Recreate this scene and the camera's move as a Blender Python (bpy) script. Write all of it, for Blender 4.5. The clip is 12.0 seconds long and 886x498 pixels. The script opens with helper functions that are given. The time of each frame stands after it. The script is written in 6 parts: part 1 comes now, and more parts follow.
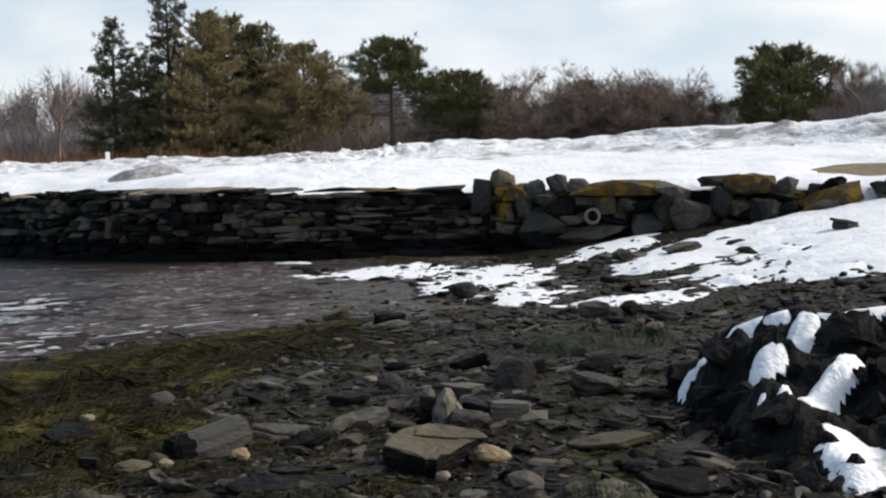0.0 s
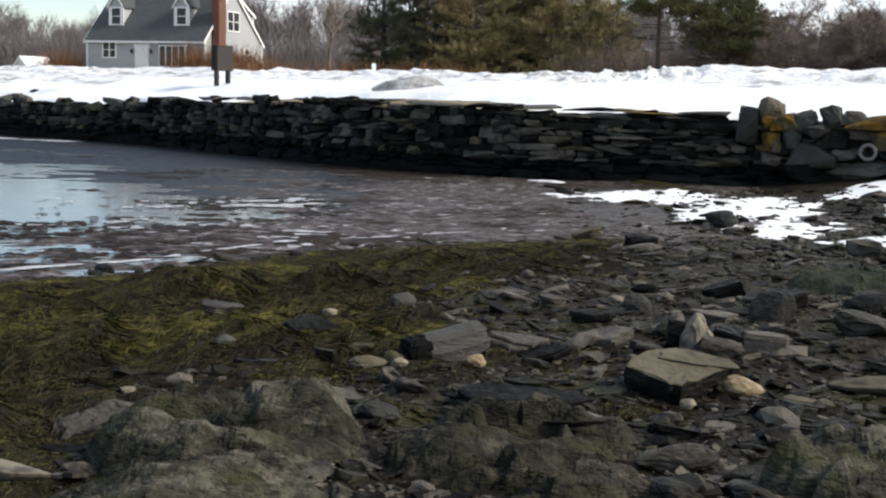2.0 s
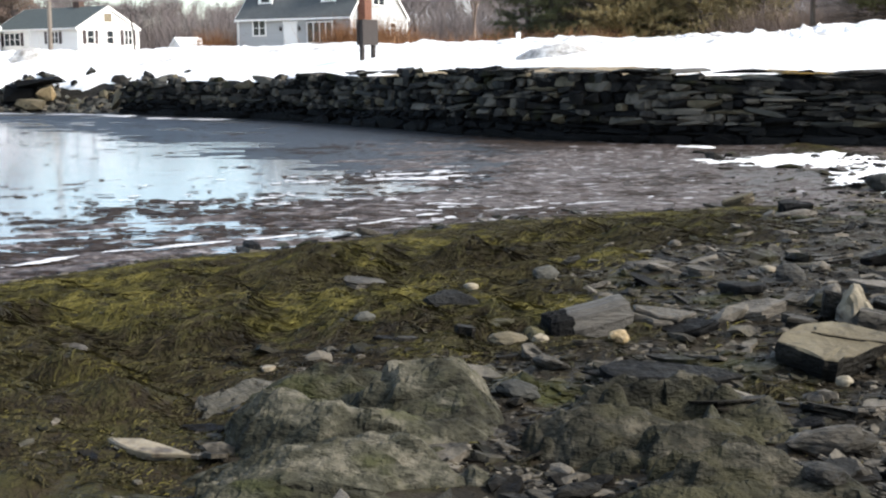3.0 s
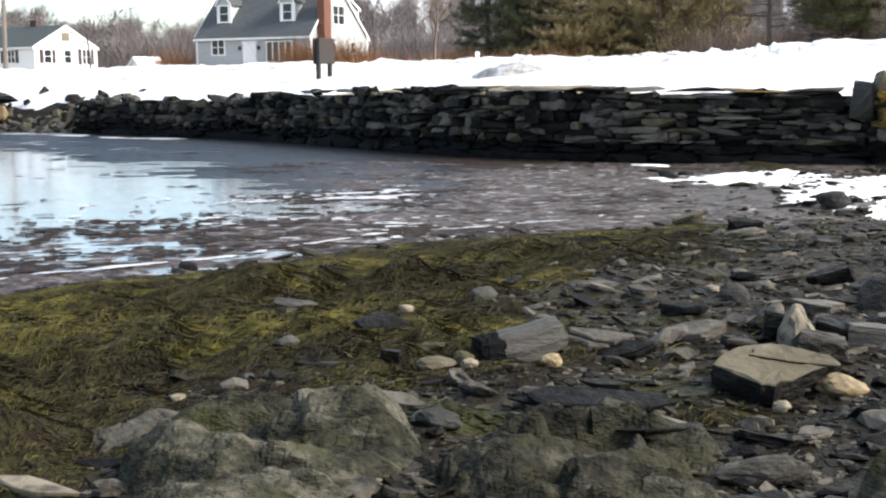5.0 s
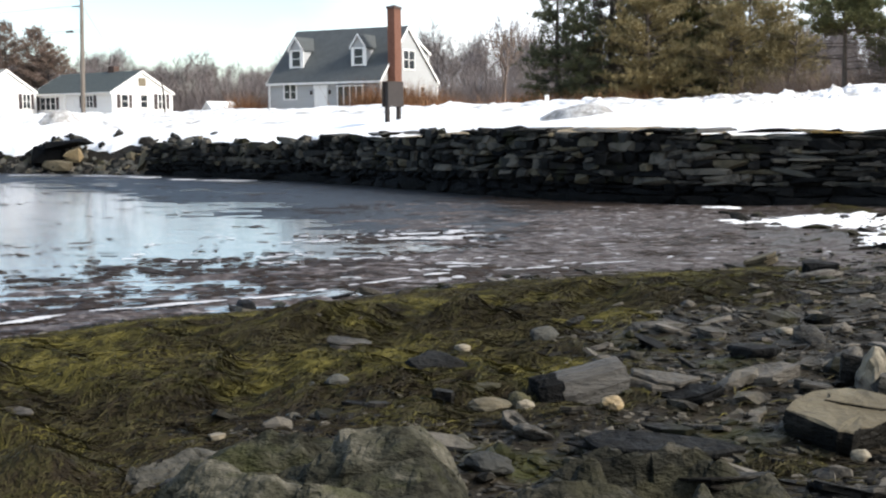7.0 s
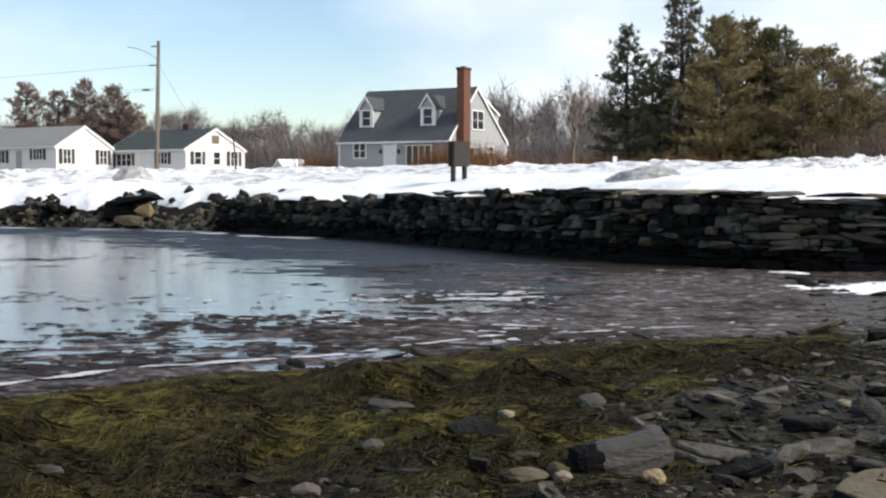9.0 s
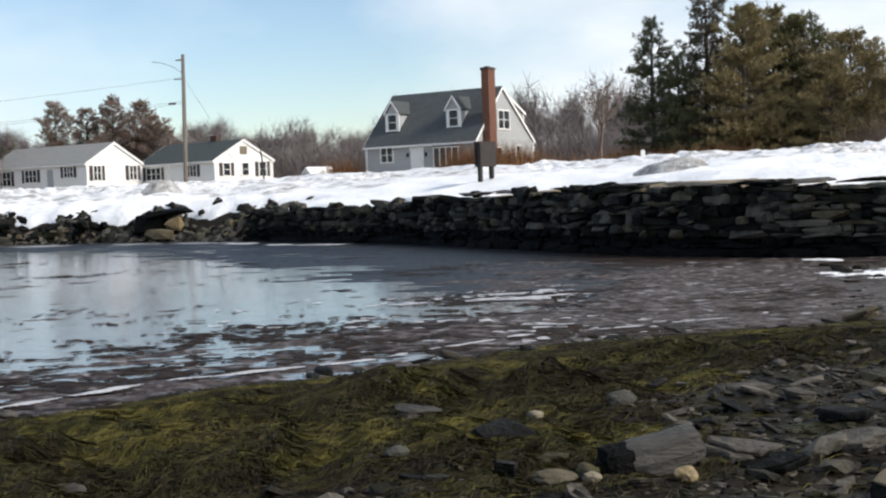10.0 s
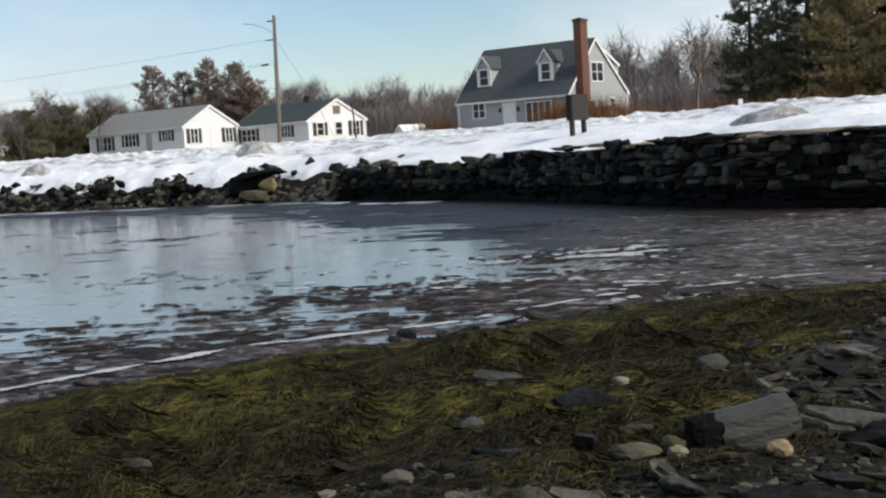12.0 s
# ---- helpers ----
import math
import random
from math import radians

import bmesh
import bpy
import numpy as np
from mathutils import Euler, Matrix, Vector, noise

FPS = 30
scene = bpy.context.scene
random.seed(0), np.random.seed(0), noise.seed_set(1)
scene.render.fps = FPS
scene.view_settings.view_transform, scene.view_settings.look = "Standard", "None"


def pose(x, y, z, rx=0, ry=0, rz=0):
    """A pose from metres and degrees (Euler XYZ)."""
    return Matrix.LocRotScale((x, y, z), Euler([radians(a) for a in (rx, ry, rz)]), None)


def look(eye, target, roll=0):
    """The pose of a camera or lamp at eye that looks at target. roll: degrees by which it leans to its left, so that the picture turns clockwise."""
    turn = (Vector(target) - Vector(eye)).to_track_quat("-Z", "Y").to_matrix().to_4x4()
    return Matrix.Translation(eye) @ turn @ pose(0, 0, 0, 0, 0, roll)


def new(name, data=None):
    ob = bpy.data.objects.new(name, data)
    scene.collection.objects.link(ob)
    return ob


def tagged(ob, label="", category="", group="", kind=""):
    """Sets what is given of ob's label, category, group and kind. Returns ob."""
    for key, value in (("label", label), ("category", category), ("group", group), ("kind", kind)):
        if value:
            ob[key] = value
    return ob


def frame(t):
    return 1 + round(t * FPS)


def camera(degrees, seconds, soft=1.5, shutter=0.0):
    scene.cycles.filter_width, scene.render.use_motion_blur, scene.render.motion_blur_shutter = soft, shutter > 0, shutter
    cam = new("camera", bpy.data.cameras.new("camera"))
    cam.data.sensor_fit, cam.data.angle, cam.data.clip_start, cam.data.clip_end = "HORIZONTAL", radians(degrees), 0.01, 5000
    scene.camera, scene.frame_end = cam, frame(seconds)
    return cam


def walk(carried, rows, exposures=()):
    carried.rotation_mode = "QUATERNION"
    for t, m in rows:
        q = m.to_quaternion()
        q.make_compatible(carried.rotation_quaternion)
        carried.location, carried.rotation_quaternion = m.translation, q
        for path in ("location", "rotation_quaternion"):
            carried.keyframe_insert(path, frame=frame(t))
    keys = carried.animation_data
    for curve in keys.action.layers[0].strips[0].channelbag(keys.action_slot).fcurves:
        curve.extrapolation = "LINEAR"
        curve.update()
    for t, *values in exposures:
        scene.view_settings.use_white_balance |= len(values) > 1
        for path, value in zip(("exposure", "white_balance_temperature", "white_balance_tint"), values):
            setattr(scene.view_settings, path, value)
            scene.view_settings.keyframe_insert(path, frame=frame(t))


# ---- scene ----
cam = camera(40.15, 12.0, soft=2.2)
walk(cam, [
    (0.0, pose(-0.342, -0.929, 2.078, 86.259, 0, -14.592) @ pose(0, 0, 0, 0, 0, -1.546)),
    (0.5, pose(-0.292, -0.846, 2.056, 87.450, 0, -12.611) @ pose(0, 0, 0, 0, 0, -0.233)),
    (1.0, pose(-0.254, -0.763, 2.000, 86.509, 0, -11.755) @ pose(0, 0, 0, 0, 0, 1.899)),
    (1.5, pose(-0.237, -0.740, 2.008, 85.487, 0, -10.811) @ pose(0, 0, 0, 0, 0, 0.842)),
    (2.0, pose(-0.268, -0.539, 1.933, 82.727, 0, -2.666) @ pose(0, 0, 0, 0, 0, 1.418)),
    (2.5, pose(-0.223, -0.480, 1.952, 82.203, 0, 1.598) @ pose(0, 0, 0, 0, 0, 0.495)),
    (3.0, pose(-0.207, -0.387, 1.942, 81.229, 0, 4.430) @ pose(0, 0, 0, 0, 0, -0.558)),
    (3.2, pose(-0.212, -0.381, 1.928, 82.475, 0, 6.188) @ pose(0, 0, 0, 0, 0, -0.467)),
    (4.8, pose(-0.018, -0.115, 1.918, 82.193, 0, 4.398) @ pose(0, 0, 0, 0, 0, -1.037)),
    (5.0, pose(-0.013, -0.072, 1.899, 82.142, 0, 2.682) @ pose(0, 0, 0, 0, 0, -0.531)),
    (5.5, pose(-0.000, -0.000, 1.899, 84.001, 0, 0.000) @ pose(0, 0, 0, 0, 0, -0.219)),
    (6.0, pose(-0.002, 0.088, 1.872, 84.489, 0, 1.597) @ pose(0, 0, 0, 0, 0, -1.210)),
    (6.5, pose(0.033, 0.171, 1.863, 82.367, 0, 1.553) @ pose(0, 0, 0, 0, 0, -1.741)),
    (7.0, pose(0.051, 0.225, 1.810, 84.268, 0, 5.983) @ pose(0, 0, 0, 0, 0, -0.551)),
    (7.2, pose(0.064, 0.239, 1.802, 83.886, 0, 6.760) @ pose(0, 0, 0, 0, 0, 0.257)),
    (8.8, pose(0.190, 0.371, 1.789, 86.935, 0, 9.053) @ pose(0, 0, 0, 0, 0, -0.596)),
    (9.0, pose(0.192, 0.396, 1.815, 87.086, 0, 9.209) @ pose(0, 0, 0, 0, 0, 0.156)),
    (9.5, pose(0.199, 0.476, 1.809, 88.666, 0, 9.247) @ pose(0, 0, 0, 0, 0, 0.019)),
    (10.0, pose(0.245, 0.532, 1.803, 87.193, 0, 10.723) @ pose(0, 0, 0, 0, 0, -2.233)),
    (10.5, pose(0.256, 0.605, 1.785, 88.401, 0, 10.920) @ pose(0, 0, 0, 0, 0, -2.218)),
    (11.0, pose(0.308, 0.740, 1.781, 90.956, 0, 9.789) @ pose(0, 0, 0, 0, 0, 0.196)),
    (11.5, pose(0.296, 0.858, 1.802, 87.295, 0, 12.962) @ pose(0, 0, 0, 0, 0, 0.540)),
    (12.0, pose(0.293, 0.916, 1.807, 85.340, 0, 15.363) @ pose(0, 0, 0, 0, 0, -3.554)),
], exposures=[(0.0, 0.1, 6720, 10), (1.5, 0.26, 6720, 10), (2.0, 0.43, 6700, 10), (2.5, 0.93, 6700, 10), (3.0, 1.2, 6700, 10), (5.0, 1.2, 6700, 10), (5.5, 1.12, 6700, 10), (6.0, 0.87, 6690, 10), (7.0, 0.88, 6690, 10), (9.0, 0.37, 6680, 10), (10.0, 0.26, 6680, 10), (12.0, -0.01, 6580, 9)])

# ---- light ----
SUN_EL, SUN_AZ = 36.0, 104.0
world = bpy.data.worlds.new("sky")
scene.world = world
world.use_nodes = True
wn, wl = world.node_tree.nodes, world.node_tree.links
wn.clear()
w_out = wn.new("ShaderNodeOutputWorld")
w_bg = wn.new("ShaderNodeBackground")
w_sky = wn.new("ShaderNodeTexSky")
w_sky.sky_type = "NISHITA"
w_sky.sun_disc = False
w_sky.sun_elevation, w_sky.sun_rotation = radians(SUN_EL), radians(SUN_AZ)
w_sky.air_density, w_sky.dust_density, w_sky.ozone_density = 1.0, 0.4, 2.5
w_tc = wn.new("ShaderNodeTexCoord")
w_map = wn.new("ShaderNodeMapping")
w_map.inputs["Scale"].default_value = (1.6, 1.6, 3.6)
w_map.inputs["Location"].default_value = (0.35, 0.2, 0.1)
w_noise = wn.new("ShaderNodeTexNoise")
w_noise.inputs["Scale"].default_value = 1.6
w_noise.inputs["Detail"].default_value = 6.0
w_noise.inputs["Roughness"].default_value = 0.52
w_ramp = wn.new("ShaderNodeMapRange")
w_ramp.inputs["From Min"].default_value, w_ramp.inputs["From Max"].default_value = 0.36, 0.72
# cloud cover thickens from west (blue) to east (grey)
w_sep = wn.new("ShaderNodeSeparateXYZ")
w_east = wn.new("ShaderNodeMapRange")
w_east.inputs["From Min"].default_value, w_east.inputs["From Max"].default_value = -0.3, 0.05
w_east.inputs["To Min"].default_value, w_east.inputs["To Max"].default_value = -0.2, 0.16
w_add = wn.new("ShaderNodeMath")
w_add.operation = "ADD"
w_mix = wn.new("ShaderNodeMix")
w_mix.data_type = "RGBA"
w_bg.inputs["Strength"].default_value = 0.126
wl.new(w_tc.outputs["Generated"], w_map.inputs["Vector"])
wl.new(w_map.outputs["Vector"], w_noise.inputs["Vector"])
wl.new(w_tc.outputs["Generated"], w_sep.inputs["Vector"])
wl.new(w_sep.outputs["X"], w_east.inputs["Value"])
wl.new(w_noise.outputs["Fac"], w_add.inputs[0])
wl.new(w_east.outputs["Result"], w_add.inputs[1])
w_low = wn.new("ShaderNodeMapRange")
w_low.inputs["From Min"].default_value, w_low.inputs["From Max"].default_value = 0.0, 0.24
w_low.inputs["To Min"].default_value, w_low.inputs["To Max"].default_value = 0.16, 0.0
w_haze = wn.new("ShaderNodeMath")
w_haze.operation = "ADD"
wl.new(w_sep.outputs["Z"], w_low.inputs["Value"])
wl.new(w_add.outputs["Value"], w_haze.inputs[0])
wl.new(w_low.outputs["Result"], w_haze.inputs[1])
wl.new(w_haze.outputs["Value"], w_ramp.inputs["Value"])
wl.new(w_ramp.outputs["Result"], w_mix.inputs["Factor"])
wl.new(w_sky.outputs["Color"], w_mix.inputs["A"])
w_grey = wn.new("ShaderNodeTexNoise")
w_grey.inputs["Scale"].default_value, w_grey.inputs["Detail"].default_value = 2.6, 5.0
w_tone = wn.new("ShaderNodeValToRGB")
w_tone.color_ramp.elements[0].position, w_tone.color_ramp.elements[1].position = 0.4, 0.6
w_tone.color_ramp.elements[0].color, w_tone.color_ramp.elements[1].color = (5.15, 6.0, 6.85, 1), (7.15, 7.4, 7.7, 1)
wl.new(w_map.outputs["Vector"], w_grey.inputs["Vector"])
wl.new(w_grey.outputs["Fac"], w_tone.inputs["Fac"])
wl.new(w_tone.outputs["Color"], w_mix.inputs["B"])
wl.new(w_mix.outputs["Result"], w_bg.inputs["Color"])
wl.new(w_bg.outputs["Background"], w_out.inputs["Surface"])

sun_data = bpy.data.lights.new("sun", "SUN")
sun_data.energy, sun_data.angle, sun_data.color = 3.0, radians(14), (1.0, 0.94, 0.86)
sun = new("sun", sun_data)
sun_dir = Vector((math.sin(radians(SUN_AZ)) * math.cos(radians(SUN_EL)), math.cos(radians(SUN_AZ)) * math.cos(radians(SUN_EL)), math.sin(radians(SUN_EL))))
sun.matrix_world = look(sun_dir * 100, (0, 0, 0))


# ---- materials ----
def material(name, colors, scale=3.0, rough=(0.6, 0.9), bump=0.3, bump_scale=20.0, metal=0.0, specular=0.5,
             island=0.0, per_object=0.0, stretch=(1, 1, 1), detail=6.0, spot=None, spot_scale=1.0, spot_range=(0.58, 0.68), band=(0.3, 0.4)):
    """A weathered surface: two scales of noise between the colours, a bump, and stains of another colour."""
    m = bpy.data.materials.new(name)
    m.use_nodes = True
    n, l = m.node_tree.nodes, m.node_tree.links
    b = n["Principled BSDF"]
    tc = n.new("ShaderNodeNewGeometry")
    mp = n.new("ShaderNodeMapping")
    mp.inputs["Scale"].default_value = stretch
    l.new(tc.outputs["Position"], mp.inputs["Vector"])
    def tex(s, d=detail):
        t = n.new("ShaderNodeTexNoise")
        t.inputs["Scale"].default_value = s
        t.inputs["Detail"].default_value = d
        t.inputs["Roughness"].default_value = 0.62
        l.new(mp.outputs["Vector"], t.inputs["Vector"])
        return t.outputs["Fac"]
    ramp = n.new("ShaderNodeValToRGB")
    e = ramp.color_ramp.elements
    while len(e) < len(colors):
        e.new(0.5)
    for i, c in enumerate(colors):
        e[i].position = band[0] + band[1] * i / max(1, len(colors) - 1)
        e[i].color = (*c, 1)
    fac = tex(scale)
    fine = tex(scale * 6.3)
    mix = n.new("ShaderNodeMath")
    mix.operation = "MULTIPLY_ADD"
    mix.inputs[1].default_value = 0.35
    l.new(fine, mix.inputs[0])
    half = n.new("ShaderNodeMath")
    half.operation = "MULTIPLY"
    half.inputs[1].default_value = 0.65
    l.new(fac, half.inputs[0])
    l.new(half.outputs[0], mix.inputs[2])
    value = mix.outputs[0]
    for amount, kind in ((island, "island"), (per_object, "object")):
        if amount:
            if kind == "island":
                r = tc.outputs["Random Per Island"]
            else:
                r = n.new("ShaderNodeObjectInfo").outputs["Random"]
            s = n.new("ShaderNodeMapRange")
            s.inputs["To Min"].default_value, s.inputs["To Max"].default_value = -amount, amount
            l.new(r, s.inputs["Value"])
            a = n.new("ShaderNodeMath")
            a.operation = "ADD"
            l.new(value, a.inputs[0])
            l.new(s.outputs[0], a.inputs[1])
            value = a.outputs[0]
    l.new(value, ramp.inputs["Fac"])
    color = ramp.outputs["Color"]
    if spot:
        st = n.new("ShaderNodeMapRange")
        st.inputs["From Min"].default_value, st.inputs["From Max"].default_value = spot_range
        l.new(tex(spot_scale), st.inputs["Value"])
        mx = n.new("ShaderNodeMix")
        mx.data_type = "RGBA"
        mx.inputs["B"].default_value = (*spot, 1)
        l.new(st.outputs[0], mx.inputs["Factor"])
        l.new(color, mx.inputs["A"])
        color = mx.outputs["Result"]
    l.new(color, b.inputs["Base Color"])
    rr = n.new("ShaderNodeMapRange")
    rr.inputs["From Min"].default_value, rr.inputs["From Max"].default_value = 0.3, 0.7
    rr.inputs["To Min"].default_value, rr.inputs["To Max"].default_value = rough
    l.new(fine, rr.inputs["Value"])
    l.new(rr.outputs[0], b.inputs["Roughness"])
    b.inputs["Metallic"].default_value = metal
    b.inputs["Specular IOR Level"].default_value = specular
    if bump:
        bp_ = n.new("ShaderNodeBump")
        bp_.inputs["Strength"].default_value = bump
        bp_.inputs["Distance"].default_value = 0.6 / bump_scale
        l.new(tex(bump_scale, 4.0), bp_.inputs["Height"])
        l.new(bp_.outputs["Normal"], b.inputs["Normal"])
    return m


M_SHORE = material("wet_shingle", [(0.007195, 0.006653, 0.004975), (0.01799, 0.01497, 0.01066), (0.04048, 0.03326, 0.02416)], 2.2, (0.35, 0.8), 0.9, 24, spot=(0.035, 0.036, 0.012), spot_scale=0.9, specular=0.06)
M_MUD = material("wet_mud", [(0.022, 0.018, 0.0155), (0.042, 0.035, 0.031), (0.066, 0.056, 0.05)], 4.0, (0.35, 0.6), 0.5, 18, specular=0.2, spot=(0.11, 0.1, 0.095), spot_scale=6.0, spot_range=(0.6, 0.68))
M_SLATE = material("wet_slate", [(0.006797, 0.006269, 0.005339), (0.02265, 0.02068, 0.01731), (0.05098, 0.04619, 0.03897), (0.1133, 0.1011, 0.08545)], 3.0, (0.3, 0.75), 0.8, 14, per_object=0.2, stretch=(1, 1, 3), specular=0.06, band=(0.34, 0.32))
M_SHINGLE = material("slate_shingle", [(0.004122, 0.003515, 0.002744), (0.01375, 0.01217, 0.009877), (0.03262, 0.02948, 0.02435), (0.1133, 0.1003, 0.08201)], 3.0, (0.3, 0.8), 0.6, 14, island=0.28, specular=0.06, spot=(0.022, 0.022, 0.008), spot_scale=0.9, spot_range=(0.5, 0.66))
M_BEDROCK = material("green_grey_bedrock", [(0.008984, 0.008678, 0.006305), (0.0392, 0.03816, 0.02741), (0.1226, 0.1122, 0.0877)], 3.2, (0.45, 0.8), 0.9, 10, stretch=(0.9, 1.5, 1.8), spot=(0.038, 0.04, 0.018), spot_scale=1.9, spot_range=(0.52, 0.66), specular=0.06, band=(0.37, 0.26))
M_BEDPALE = material("pale_bedrock", [(0.02369, 0.023, 0.01898), (0.0687, 0.06555, 0.05583), (0.1362, 0.1265, 0.1117)], 2.6, (0.35, 0.75), 1.0, 9, stretch=(1, 2.6, 2.4), specular=0.06, band=(0.37, 0.26))
# near-black patches: wet rock, and shade of hollows put into the colour
M_BEDDARK = material("dark_bedrock", [(0.005103, 0.005141, 0.003853), (0.01913, 0.0187, 0.0137), (0.074, 0.06661, 0.05137)], 3.2, (0.45, 0.8), 0.9, 10, stretch=(0.9, 1.5, 1.8), spot=(0.036, 0.034, 0.02), spot_scale=2.2, spot_range=(0.5, 0.64), specular=0.06, band=(0.37, 0.26))
M_BLACK = material("black_tidal_rock", [(0.0032, 0.0032, 0.0032), (0.0072, 0.0072, 0.0072), (0.0192, 0.0192, 0.0184)], 2.2, (0.45, 0.9), 0.9, 11, per_object=0.12, specular=0.06)
M_WALL = material("dry_stone", [(0.006178, 0.00594, 0.005483), (0.01895, 0.0179, 0.01652), (0.04695, 0.04356, 0.03808), (0.1153, 0.103, 0.08377)], 2.0, (0.6, 0.95), 0.8, 12, per_object=0.24, specular=0.06, spot=(0.028, 0.028, 0.012), spot_scale=0.9, spot_range=(0.55, 0.7))
M_WALLJ = material("dry_stone_far", [(0.006178, 0.00594, 0.005483), (0.01895, 0.0179, 0.01652), (0.04695, 0.04356, 0.03808), (0.1153, 0.103, 0.08377)], 2.0, (0.6, 0.95), 0.8, 12, island=0.24, specular=0.06, spot=(0.028, 0.028, 0.012), spot_scale=0.9, spot_range=(0.55, 0.7))
# near black, so the shade in the gaps between stones is in the colour
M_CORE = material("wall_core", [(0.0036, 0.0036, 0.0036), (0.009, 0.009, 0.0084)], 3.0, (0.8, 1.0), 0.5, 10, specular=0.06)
M_LICHEN = material("lichen_stone", [(0.036, 0.0333, 0.027), (0.063, 0.0522, 0.0315), (0.117, 0.0765, 0.0216)], 4.0, (0.7, 0.95), 0.6, 14, spot=(0.17, 0.1, 0.018), spot_scale=3.0, spot_range=(0.48, 0.6), specular=0.06)
M_GREYROCK = material("grey_boulder", [(0.0249, 0.02533, 0.02415), (0.04704, 0.04688, 0.04251), (0.07193, 0.07006, 0.06038)], 2.0, (0.5, 0.85), 0.6, 10, per_object=0.15, spot=(0.06, 0.055, 0.03), spot_scale=1.5, specular=0.06)
M_LOG = material("weathered_slate", [(0.03024, 0.02752, 0.02377), (0.05712, 0.0512, 0.04267), (0.08736, 0.0768, 0.064)], 3.0, (0.5, 0.8), 0.6, 12, stretch=(1, 4, 6))
M_MOSS = material("dark_green_algae", [(0.0045, 0.0065, 0.003), (0.0115, 0.0155, 0.006), (0.023, 0.028, 0.01)], 3.0, (0.6, 0.9), 0.9, 16, specular=0.2)
M_TAN = material("tan_stone", [(0.04973, 0.04204, 0.02772), (0.0994, 0.08409, 0.05708), (0.1574, 0.1388, 0.09785)], 3.0, (0.5, 0.8), 0.5, 16, specular=0.06, spot=(0.03, 0.026, 0.02), spot_scale=5.0, spot_range=(0.56, 0.7))
M_PALE = material("pale_stone", [(0.1375, 0.1113, 0.07293), (0.1965, 0.1647, 0.113), (0.2456, 0.2093, 0.1495)], 4.0, (0.5, 0.8), 0.4, 18, spot=(0.06, 0.045, 0.03), spot_scale=6.0, spot_range=(0.52, 0.66))
M_CREAM = material("cream_stone", [(0.15, 0.105, 0.05), (0.235, 0.17, 0.085), (0.3, 0.23, 0.13)], 7.0, (0.5, 0.8), 0.4, 18, spot=(0.07, 0.045, 0.025), spot_scale=8.0, spot_range=(0.52, 0.66))
M_SNOW = material("old_snow", [(0.62, 0.62, 0.63), (0.84, 0.84, 0.85), (0.93, 0.93, 0.94)], 2.0, (0.55, 0.8), 1.0, 5, specular=0.3, spot=(0.3, 0.29, 0.28), spot_scale=1.1, spot_range=(0.5, 0.64), stretch=(0.7, 1.0, 1.4))
M_CLEAN = material("clean_snow", [(0.78, 0.79, 0.8), (0.9, 0.9, 0.91), (0.94, 0.94, 0.95)], 1.2, (0.5, 0.75), 0.6, 5, specular=0.3)
M_DIRTSNOW = material("dirty_snow", [(0.14, 0.13, 0.12), (0.32, 0.31, 0.3), (0.62, 0.62, 0.62)], 3.0, (0.6, 0.9), 1.0, 9, band=(0.36, 0.28))
M_GRASS = material("dead_grass", [(0.12, 0.085, 0.045), (0.2, 0.15, 0.085), (0.28, 0.22, 0.13)], 3.0, (0.8, 1.0), 0.7, 20)
M_FIELD = material("winter_field", [(0.18, 0.13, 0.075), (0.28, 0.22, 0.15), (0.5, 0.48, 0.45)], 0.3, (0.8, 1.0), 0.4, 6)
M_BRUSH = material("russet_brush", [(0.1, 0.045, 0.02), (0.19, 0.085, 0.035), (0.28, 0.15, 0.07)], 2.0, (0.8, 1.0), 0.0, island=0.2)
# weed's olive and brown, with the mounds' light and shade mixed in as patches
M_WEED = material("rockweed", [(0.00741, 0.006278, 0.004467), (0.02099, 0.01569, 0.008296), (0.02594, 0.02448, 0.009567), (0.06792, 0.05901, 0.01659), (0.105, 0.0904, 0.02553)], 0.8, (0.45, 0.7), 0.0, island=0.04, specular=0.06, band=(0.39, 0.23), detail=4.0)
M_WEEDBED = material("weed_bed", [(0.007709, 0.00616, 0.004554), (0.02314, 0.01736, 0.01025), (0.03085, 0.028, 0.01082), (0.05509, 0.04704, 0.01708)], 3.5, (0.4, 0.7), 1.0, 18, specular=0.06)
M_LITTER = material("brown_weed_litter", [(0.0082, 0.0068, 0.0042), (0.0205, 0.0165, 0.009), (0.034, 0.03, 0.0125), (0.055, 0.047, 0.022)], 4.0, (0.5, 0.8), 0.0, island=0.16, specular=0.06)
M_BARK = material("bark", [(0.035, 0.028, 0.022), (0.075, 0.06, 0.048), (0.12, 0.1, 0.085)], 4.0, (0.8, 1.0), 0.0)
# brown twigs, made lighter and pinker in colour to suggest haze
M_TWIG = material("bare_twigs", [(0.1053, 0.07371, 0.05967), (0.193, 0.1404, 0.1123), (0.2808, 0.2194, 0.1843)], 1.0, (0.8, 1.0), 0.0, island=0.15)
# pale, purplish and low in contrast: distance haze painted into the twigs
M_HAZETWIG = material("far_hazed_twigs", [(0.135, 0.115, 0.113), (0.165, 0.142, 0.14), (0.195, 0.17, 0.168)], 0.05, (0.8, 1.0), 0.0, island=0.06)
M_CLUB = material("cone_laden_spruce", [(0.039, 0.033, 0.0225), (0.0825, 0.072, 0.0495), (0.15, 0.123, 0.09)], 0.5, (0.6, 0.9), 0.0, island=0.1)
